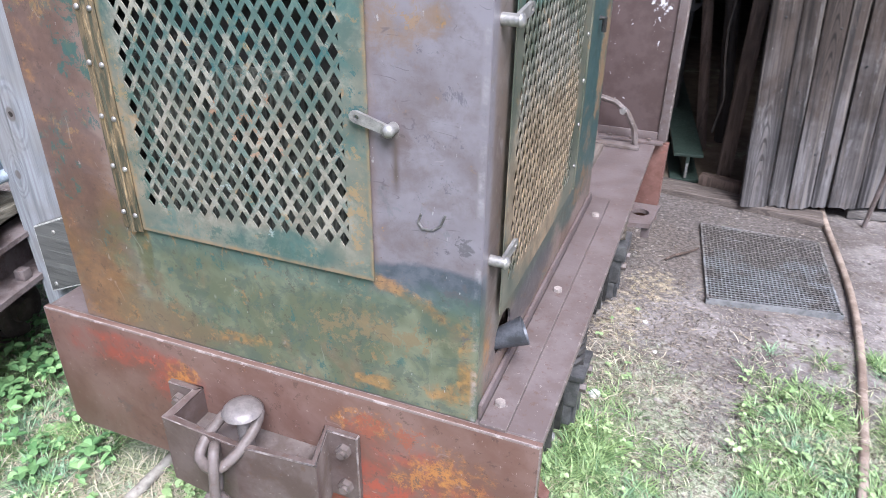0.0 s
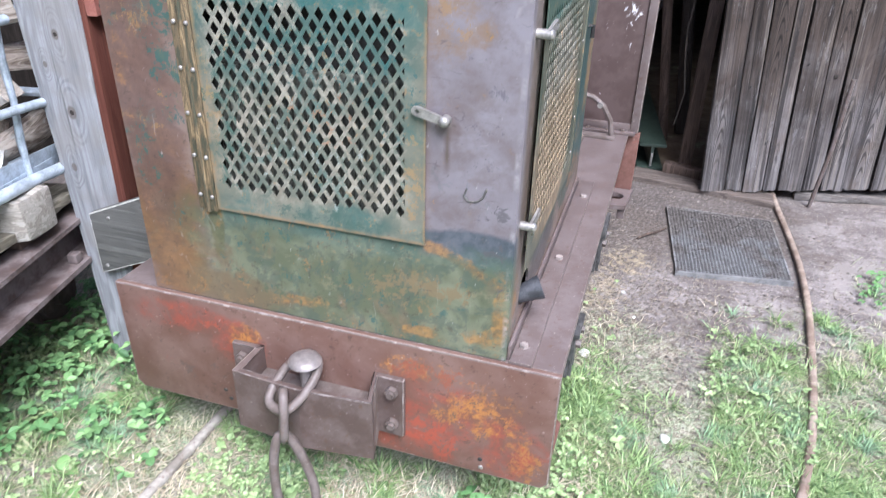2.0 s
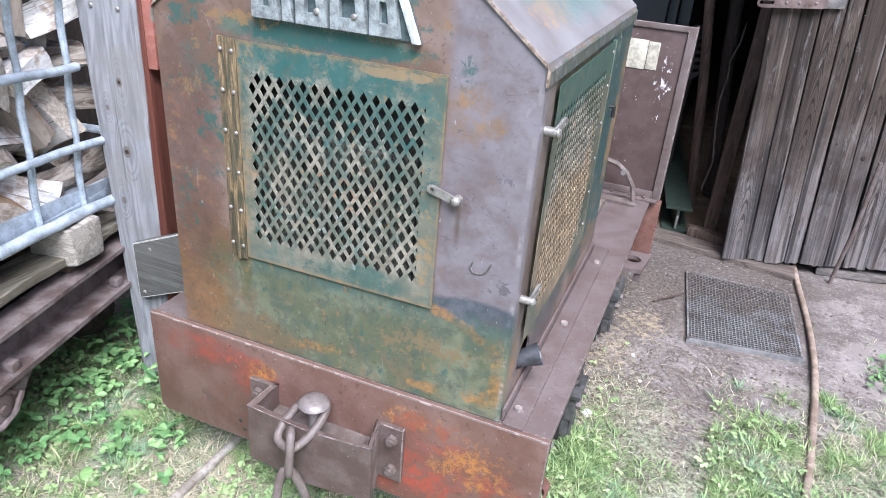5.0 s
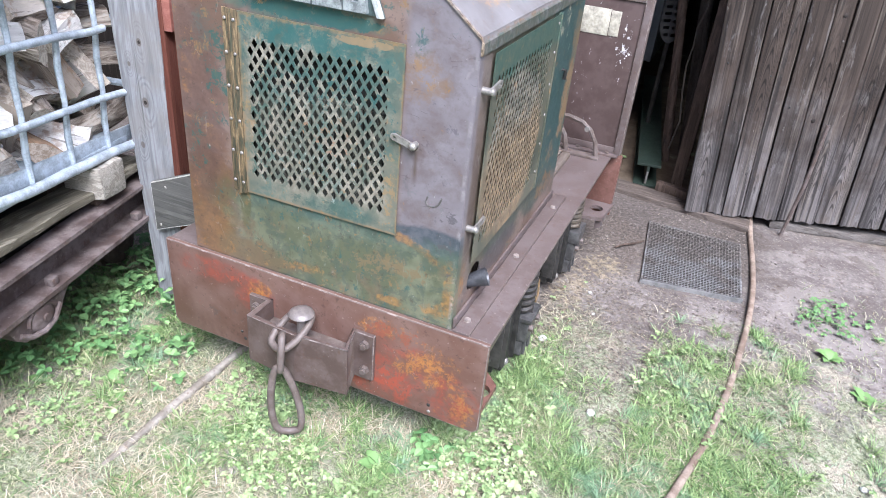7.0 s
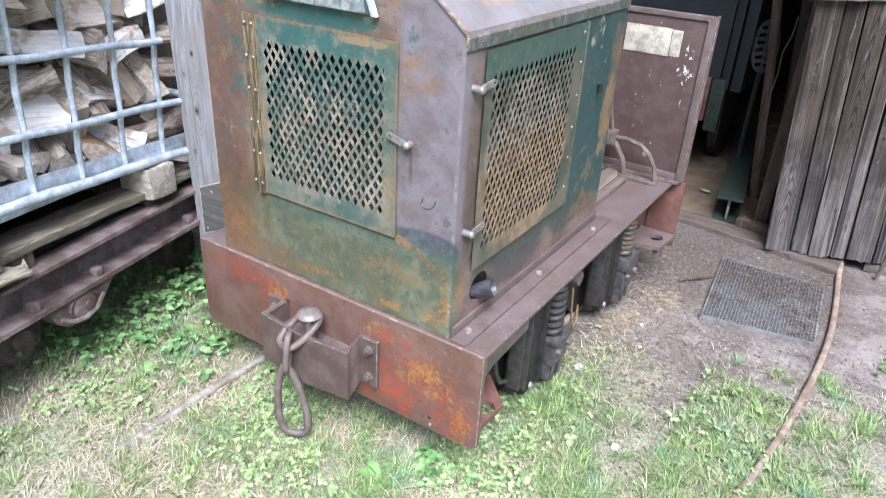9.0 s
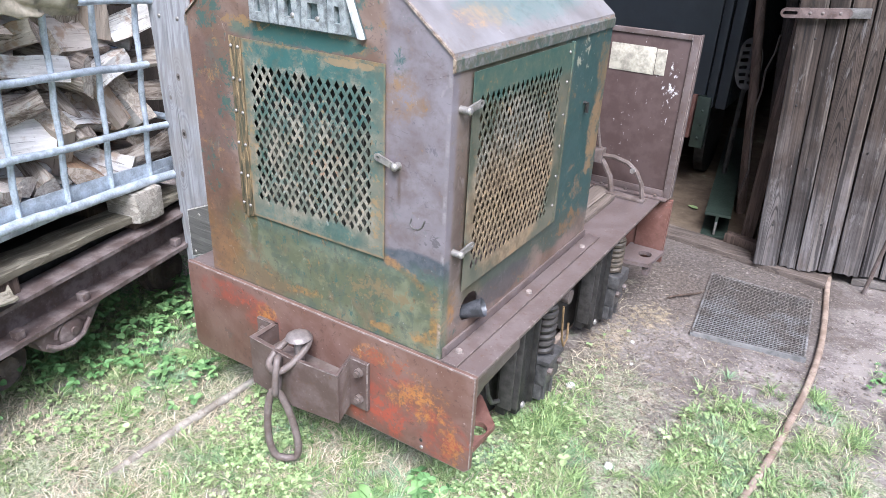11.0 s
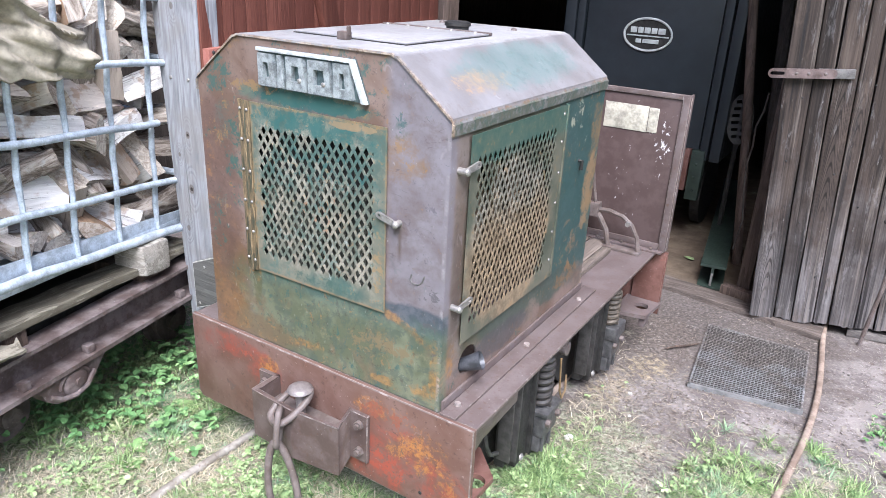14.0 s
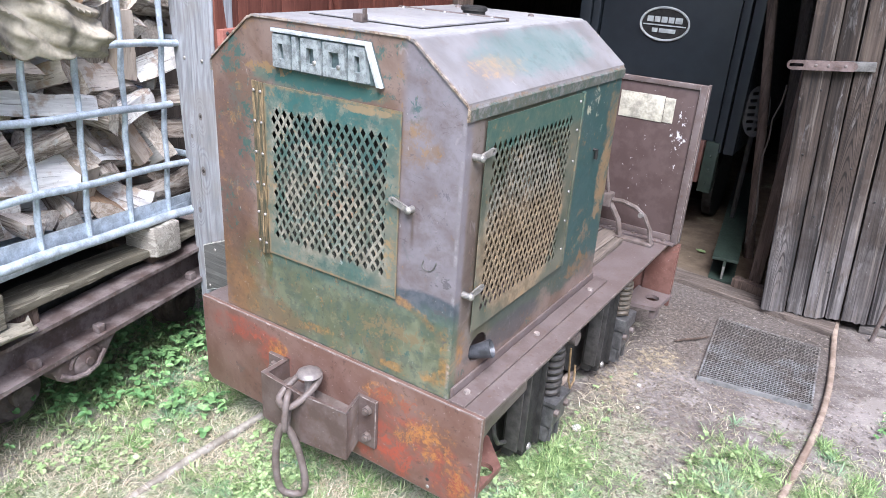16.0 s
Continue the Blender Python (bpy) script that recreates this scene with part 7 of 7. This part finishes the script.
# ---- turf, weeds and litter ----
def turf_cover(x, y):
    """How much grows at a place, 0 to 1."""
    p = noise.noise(Vector((x * 3.1, y * 3.1, 0.0))) * 0.40 + noise.noise(Vector((x * 9, y * 9, 4.0))) * 0.4 + noise.noise(Vector((x * 24, y * 24, 2.0))) * 0.25
    if y > 2.55 or (-0.77 < x < 0.10 and 1.10 < y and (x < -0.08 or y > 1.42)):
        return 0.0
    g = 0.64
    if -0.8 < x < 0.2 and y > 0.80:
        g += 0.25 * min(1.0, (y - 0.80) / 0.12)
    if x > 0.12 or y > 1.10:
        g = 0.70 - max(0.0, y - 1.15) * 0.50
        if y < 1.56:
            g += 0.40 * max(0.0, min(1.0, (0.42 - x) / 0.26)) * min(1.0, (1.56 - y) / 0.12)
        g -= 0.42 * max(0.0, 1.0 - ((x - 0.33) / 0.15) ** 2) * max(0.0, min(1.0, (y - 1.18) / 0.25))
        if 0.44 < x < 0.72 and y < 2.02:
            g += 0.34
        elif 0.75 < x < 0.90 and y < 2.05:
            g += 0.42
        elif x > 0.9 and y > 1.95:
            g += 0.50
        elif x > 0.9:
            g += 0.02
        if y > 2.12 and x < 0.9:
            g -= 0.35
        if y > 1.85 and 0.28 < x < 0.70:
            g -= 0.30
    elif x < -0.77:
        g = 0.85
    return max(0.0, min(1.0, g + p))


def blade(verts, faces, rnd, x, y, h, w, lean, a=None, base=0.0):
    """One bent blade of three faces: it rises, then bows over."""
    if a is None:
        a = rnd.uniform(0, 6.283)
    z = height(x, y) - 0.003 + base
    dx, dy = math.cos(a), math.sin(a)
    sx, sy = -dy * w, dx * w
    b = len(verts)
    for t, wide in ((0.0, 0.8), (0.38, 1.0), (0.74, 0.75)):
        out, up = h * lean * t ** 1.6, h * (t - 0.34 * lean * t * t)
        verts += [(x + dx * out - sx * wide, y + dy * out - sy * wide, z + up), (x + dx * out + sx * wide, y + dy * out + sy * wide, z + up)]
    verts.append((x + dx * h * lean, y + dy * h * lean, z + max(0.003, h * (1.0 - 0.42 * lean))))
    faces += [(b, b + 1, b + 3, b + 2), (b + 2, b + 3, b + 5, b + 4), (b + 4, b + 5, b + 6)]


def stuff(name, verts, faces, mat, label, category):
    me = bpy.data.meshes.new(name)
    me.from_pydata(verts, [], faces)
    me.materials.append(mat)
    tagged(new(name, me), label, category, kind="stuff")


def grass():
    rnd = random.Random(11)
    # short turf with moss between
    verts, faces = [], []
    count = 0
    while count < 95000:
        x, y = rnd.gauss(0.0, 0.90), rnd.gauss(1.05, 0.70)
        if y > 2.5 or y < -0.9 or rnd.random() > turf_cover(x, y) ** 1.4:
            continue
        if abs(x + 0.64 + max(0.0, 0.95 - y) * 0.075) < 0.014 and rnd.random() < 0.75 and y > 0.60:
            continue
        blade(verts, faces, rnd, x, y, rnd.uniform(0.010, 0.026), rnd.uniform(0.0006, 0.0012), rnd.uniform(0.5, 1.7))
        count += 1
    stuff("grass", verts, faces, GRASS, "short patchy green and straw-coloured turf", "grass")
    # dry stalks lying flat
    verts, faces = [], []
    count = 0
    while count < 20000:
        x, y = rnd.gauss(0.0, 0.85), rnd.gauss(1.05, 0.65)
        dry = noise.noise(Vector((x * 4.3 + 3, y * 4.3, 7.0))) + 0.6 * noise.noise(Vector((x * 13, y * 13, 1.0)))
        if y > 2.4 or y < -0.6 or rnd.random() > (0.45 if x < -0.45 else 0.30) + 1.1 * dry or rnd.random() > turf_cover(x, y) * (1.0 if x < 0.1 else 0.35) + (0.20 if x < 0.1 else 0.0) or (-0.77 < x < 0.06 and y > 1.08):
            continue
        blade(verts, faces, rnd, x, y, rnd.uniform(0.012, 0.034), rnd.uniform(0.0005, 0.0011), rnd.uniform(1.5, 2.1), None, rnd.uniform(0.002, 0.012))
        count += 1
    stuff("dry_grass", verts, faces, STRAW, "dry straw-coloured grass stalks lying in the turf", "grass")
    # tufts of longer blades that fan out from their middle
    verts, faces, count = [], [], 0
    while count < 2300:
        x, y = rnd.gauss(0.0, 0.85), rnd.gauss(1.05, 0.62)
        if y < -0.5 or y > 2.4 or abs(x) > 1.9:
            continue
        near_loco = 0.05 < x < 0.18 and 1.34 < y < 1.54
        by_wagon = x < -0.78 and 0.7 < y < 1.25
        by_rail = 0.44 < x < 0.90 and 1.0 < y < 2.0
        drift = noise.noise(Vector((x * 3.6 + 2, y * 3.6, 12.0))) + 0.5 * noise.noise(Vector((x * 10, y * 10, 3.0)))
        k = 0.85 if near_loco else 0.28 if by_wagon else 0.55 + 0.5 * drift if by_rail else 0.24 + 0.85 * drift
        if abs(x + 0.64 + max(0.0, 0.95 - y) * 0.075) < 0.04 or rnd.random() > k * turf_cover(x, y) ** 1.5:
            continue
        big = 1.35 if near_loco or by_wagon else 1.0
        h0 = rnd.uniform(0.026, 0.050) * big
        lay = rnd.uniform(0, 6.283)
        for _ in range(rnd.randrange(18, 40)):
            q = rnd.uniform(0, 6.283)
            r = rnd.random() * 0.020
            blade(verts, faces, rnd, x + r * math.cos(q), y + r * math.sin(q), h0 * rnd.uniform(0.45, 1.15), rnd.uniform(0.0007, 0.0015), rnd.uniform(0.5, 1.6), q + rnd.gauss(0, 0.5) if rnd.random() < 0.6 else lay + rnd.gauss(0, 0.7))
        count += 1
    stuff("grass_tufts", verts, faces, TUFT, "longer fresh green grass tufts in the turf", "grass")


def tinted(name, a, b, dry, bluish, dry_share):
    """Leaf blades: each its own shade, yellowing in drifts, bluer in others."""
    m = Mat(name)
    col = m.mix(m.island, a, b)
    col = m.mix(m.ramp(m.noise(6.5, 3, 0.6), 0.50, 0.64, 0.0, 0.75), col, m.mix(m.island, tuple(c * 0.55 for c in bluish), bluish))
    col = m.mix(m.ramp(m.math("ADD", m.math("MULTIPLY", m.noise(4.4, 4, 0.65), 0.8), m.math("MULTIPLY", m.math("FRACT", m.math("MULTIPLY", m.island, 17.3)), 0.22)), 0.60 - dry_share, 0.70 - dry_share, 0.0, 0.9), col, m.mix(m.island, tuple(c * 0.62 for c in dry), dry))
    return m.done(col, 0.5, 0.0, 0.35)


TUFT = tinted("tuft_blade", (0.055, 0.108, 0.034), (0.265, 0.365, 0.150), (0.40, 0.38, 0.235), (0.20, 0.33, 0.205), 0.02)
GRASS = tinted("grass_blade", (0.105, 0.135, 0.060), (0.38, 0.395, 0.235), (0.48, 0.435, 0.325), (0.24, 0.34, 0.225), 0.08)
STRAW = leafy("straw_blade", (0.20, 0.15, 0.085), (0.58, 0.52, 0.41), (0.40, 0.35, 0.26))
DEAD = leafy("dry_litter", (0.05, 0.038, 0.031), (0.27, 0.225, 0.175), (0.13, 0.102, 0.082))
grass()


def leaflet(verts, faces, m, length, width, notch=0.0):
    """One leaf blade from its stalk, folded along the rib, its rim bent down a little."""
    b = len(verts)
    rows = ((0.0, 0.05), (0.22, 0.72), (0.5, 1.0), (0.78, 0.70))
    for t, w in rows:
        for s in (-1, 0, 1):
            verts.append(tuple(m @ Vector((t * length, s * w * width / 2, abs(s) * w * width * 0.16 - 0.22 * length * t * t))))
    verts.append(tuple(m @ Vector(((1.0 - notch) * length, 0, -0.22 * length))))
    for i in range(3):
        for j in (0, 1):
            k = b + 3 * i + j
            faces.append((k, k + 1, k + 4, k + 3))
    k = b + 9
    faces += [(k, k + 1, b + 12), (k + 1, k + 2, b + 12)]


def stalk(verts, faces, p, q, w):
    b = len(verts)
    side = Vector((q - p).orthogonal()).normalized() * w
    verts += [tuple(v) for v in (p - side, p + side, q + side * 0.6, q - side * 0.6)]
    faces.append((b, b + 1, b + 2, b + 3))


def three_leaves(verts, faces, rnd, x, y, rise, size, slim):
    """A stalk with three leaflets."""
    a0 = rnd.uniform(0, 6.283)
    foot = Vector((x, y, height(x, y)))
    top = foot + Vector((rnd.gauss(0, 0.25) * rise, rnd.gauss(0, 0.25) * rise, rise))
    stalk(verts, faces, foot, top, 0.0006)
    for k in range(3):
        a = a0 + k * (2.09 if slim > 0.8 else 1.45) + rnd.uniform(-0.2, 0.2)
        m = Matrix.Translation(top) @ Matrix.Rotation(a, 4, "Z") @ Matrix.Rotation(rnd.uniform(-0.45, 0.25), 4, "Y") @ Matrix.Rotation(rnd.uniform(-0.35, 0.35), 4, "X")
        s = size * rnd.uniform(0.8, 1.15)
        leaflet(verts, faces, m, s, s * slim, 0.10 if slim > 0.8 else 0.0)


def by_left_rail(x, y, half):
    return y > 0.35 and abs(x + 0.64 + max(0.0, 0.95 - y) * 0.075) < half


def weeds():
    """Clover in drifts over the turf, and taller leafy weeds along the wagon and in clumps."""
    rnd = random.Random(23)
    verts, faces, count = [], [], 0
    while count < 3300:
        x, y = rnd.gauss(-0.25, 0.75), rnd.gauss(0.95, 0.5)
        if not (-1.8 < x < 1.7 and -0.3 < y < 2.4) or by_left_rail(x, y, 0.034) or (-0.77 < x < -0.02 and y > 1.06):
            continue
        drift = noise.noise(Vector((x * 2.9 + 7, y * 2.9, 2.0))) + 0.5 * noise.noise(Vector((x * 8, y * 8, 6.0)))
        near = 0.20 if x < -0.3 else 0.20 if x < 0.25 else 0.10 if x > 0.75 else -0.05
        if rnd.random() > turf_cover(x, y) or rnd.random() > near + 0.85 * drift:
            continue
        large = rnd.random() < 0.06 and x < 0.3
        three_leaves(verts, faces, rnd, x, y, rnd.uniform(0.012, 0.028), rnd.uniform(0.015, 0.022) if large else rnd.uniform(0.007, 0.0135), 0.95)
        count += 1
    stuff("clover", verts, faces, CLOVER, "low clover with small three-part leaves", "weeds")
    verts, faces, count = [], [], 0
    while count < 470:
        side = rnd.random()
        if side < 0.74:
            x, y = rnd.uniform(-1.35, -0.74), rnd.uniform(0.45, 1.45)
            edge = -0.95 + 0.30 * (y - 1.0) + 0.06 * noise.noise(Vector((y * 9, 0, 2)))
            keep = 1.0 if x < edge else max(0.0, 1.0 - (x - edge) / 0.10) * 0.35
            keep *= min(1.0, max(0.12, (y - 0.62) / 0.25))
            rise = rnd.uniform(0.020, 0.085) * (1.0 if x < edge else 0.55)
        elif side < 0.86:
            x, y = rnd.gauss(1.0, 0.06), rnd.gauss(2.27, 0.07)
            keep, rise = 0.6, rnd.uniform(0.010, 0.028)
        elif side < 0.93:
            x, y = rnd.gauss(-0.82, 0.06), rnd.gauss(1.0, 0.06)
            keep, rise = 0.35, rnd.uniform(0.015, 0.035)
        else:
            x, y = rnd.gauss(0.0, 0.05), rnd.gauss(1.02, 0.03)
            keep, rise = 0.3, rnd.uniform(0.012, 0.035)
        if rnd.random() > keep or by_left_rail(x, y, 0.06):
            continue
        three_leaves(verts, faces, rnd, x, y, rise, rnd.uniform(0.015, 0.029) * (1.0 if x < 0.5 else 0.65), rnd.choice((0.66, 0.86)))
        count += 1
    stuff("ground_elder", verts, faces, ELDER, "lush dark green leafy weeds along the wagon", "weeds")


ELDER = leafy("lush_leaf", (0.046, 0.112, 0.040), (0.225, 0.370, 0.150), (0.105, 0.220, 0.080))
weeds()


def broadleaf(x, y, size, n, label, seed):
    """A rosette of broad leaves, each with a fold along its rib."""
    rnd = random.Random(seed)
    plant = thing("broadleaf_weed", label, "weed", pose(x, y, height(x, y)), "broad-leaved weeds")
    for k in range(n):
        a = 2 * math.pi * k / n + rnd.uniform(-0.3, 0.3)
        L, W, rise = size * rnd.uniform(0.75, 1.1), size * rnd.uniform(0.28, 0.36), rnd.uniform(0.25, 0.8)
        bm = bm_new()
        rows = []
        for i in range(6):
            t = i / 5
            w = W * math.sin(math.pi * min(0.97, 0.12 + 0.86 * t)) * (1.15 - 0.35 * t)
            z = rise * L * math.sin(t * 2.0) * 0.6
            row = []
            for s in (-1, 0, 1):
                p = Vector((t * L, s * w, z + abs(s) * w * 0.22))
                row.append(bm.verts.new(Matrix.Rotation(a, 3, "Z") @ p))
            rows.append(row)
        for r0, r1 in zip(rows, rows[1:]):
            for j in (0, 1):
                bm.faces.new((r0[j], r0[j + 1], r1[j + 1], r1[j]))
        part("leaf", bm, BROADLEAF, plant)


BROADLEAF = leafy("broad_leaf", (0.10, 0.20, 0.06), (0.22, 0.34, 0.15), (0.15, 0.26, 0.09))
for k, (x, y, s, n) in enumerate(((-0.08, 0.93, 0.055, 5), (-0.02, 0.97, 0.035, 4), (-0.93, 1.06, 0.05, 6), (-0.99, 0.92, 0.045, 5), (-0.86, 0.86, 0.04, 5), (-1.02, 0.77, 0.04, 5), (-0.80, 0.80, 0.035, 5), (0.99, 2.02, 0.05, 6), (1.08, 1.85, 0.045, 6), (-0.56, 0.72, 0.03, 5), (0.30, 0.62, 0.035, 5))):
    broadleaf(x, y, s, n, "broad-leaved green weed growing in the turf", 40 + k)


def litter():
    rnd = random.Random(5)
    verts, faces = [], []
    for k in range(31000):
        x, y = rnd.uniform(-1.5, 1.6), rnd.uniform(0.2, 2.95)
        if k > 24000:
            x, y = 0.05 + abs(rnd.gauss(0, 0.30)), rnd.gauss(1.78, 0.33)
        if (-0.77 < x < 0.05 and y > 1.05) or y > 2.95 or (y > 2.3 and rnd.random() < 0.6):
            continue
        a, L, w = rnd.uniform(0, 6.283), rnd.uniform(0.002, 0.016) * rnd.random() + 0.0015, rnd.uniform(0.0003, 0.0009)
        kind = rnd.random()
        if kind < 0.25:
            w, L = w * 2.5, L * 0.5
        elif kind > 0.94:
            L = rnd.uniform(0.010, 0.022)
        z = height(x, y) + rnd.uniform(0.001, 0.008)
        d, s = Vector((math.cos(a), math.sin(a), rnd.uniform(-0.15, 0.15))) * L, Vector((-math.sin(a), math.cos(a), 0)) * w
        p = Vector((x, y, z))
        b = len(verts)
        verts += [tuple(q) for q in (p - d - s, p + d - s, p + d + s, p - d + s, p - d + Vector((0, 0, w)), p + d + Vector((0, 0, w)))]
        faces += [(b, b + 1, b + 5, b + 4), (b + 3, b + 4, b + 5, b + 2), (b, b + 3, b + 2, b + 1)]
    me = bpy.data.meshes.new("litter")
    me.from_pydata(verts, [], faces)
    me.materials.append(DEAD)
    tagged(new("litter", me), "dry straw bits and bark chips on the soil", "litter", kind="stuff")


litter()


def twig():
    bm = bm_new()
    tube(bm, [(0.212, 2.357, 0.010), (0.24, 2.395, 0.013), (0.275, 2.43, 0.012), (0.306, 2.476, 0.010)], [0.003, 0.0045, 0.004, 0.003], 7)
    tagged(part("twig", bm, BARNPOST), "short dark stick lying by the grating", "stick")


twig()


def stones():
    rnd = random.Random(8)
    m = Mat("pale_stone")
    col = m.mix(m.ramp(m.noise(40, 5, 0.6), 0.3, 0.7), (0.30, 0.285, 0.26), (0.55, 0.54, 0.51))
    m.bump(m.noise(90, 4, 0.6), 0.4, 0.002)
    pale = m.done(col, 0.7)
    spots = [(0.127, 1.642, 0.016), (0.347, 1.376, 0.013), (-0.21, 0.615, 0.014), (0.98, 1.33, 0.016), (0.20, 2.0, 0.008), (0.24, 1.87, 0.007), (0.15, 1.55, 0.009), (-0.82, 0.98, 0.010), (1.05, 1.45, 0.010)]
    for x, y, r in spots:
        bm = bm_new()
        bmesh.ops.create_icosphere(bm, subdivisions=2, radius=r)
        for v in bm.verts:
            v.co.z *= 0.55
            v.co *= 1 + 0.35 * noise.noise(v.co * (0.9 / r) + Vector((x, y, 0)) * 5)
        ob = part("stone", bm, pale, None, smooth=60)
        ob.matrix_basis = pose(x, y, height(x, y) + r * 0.35, 0, 0, rnd.uniform(0, 360))
        tagged(ob, "small pale stone lying on the ground", "stone", "pale stones")
    verts, faces = [], []
    for k in range(5200):
        x, y = rnd.uniform(-1.2, 1.6), rnd.uniform(0.5, 2.9)
        if k > 1500:
            x, y = 0.08 + abs(rnd.gauss(0, 0.55)), rnd.gauss(2.0, 0.45)
        if -0.77 < x < 0.10 and y > 1.05 or y > 2.95:
            continue
        r = rnd.uniform(0.0015, 0.0030) + 0.004 * rnd.random() ** 5
        z = height(x, y) + r * 0.3
        b = len(verts)
        q = rnd.uniform(0, 6.3)
        for k in range(5):
            verts.append((x + r * math.cos(q + k * 1.257) * rnd.uniform(0.8, 1.2), y + r * math.sin(q + k * 1.257), z))
        verts.append((x, y, z + r * 0.7))
        faces += [(b + k, b + (k + 1) % 5, b + 5) for k in range(5)]
    me = bpy.data.meshes.new("gravel")
    me.from_pydata(verts, [], faces)
    me.materials.append(GRIT)
    tagged(new("gravel", me), "fine grey grit scattered on the soil", "gravel", kind="stuff")


GRIT = leafy("grit", (0.055, 0.045, 0.039), (0.22, 0.195, 0.172), (0.12, 0.102, 0.089))
stones()
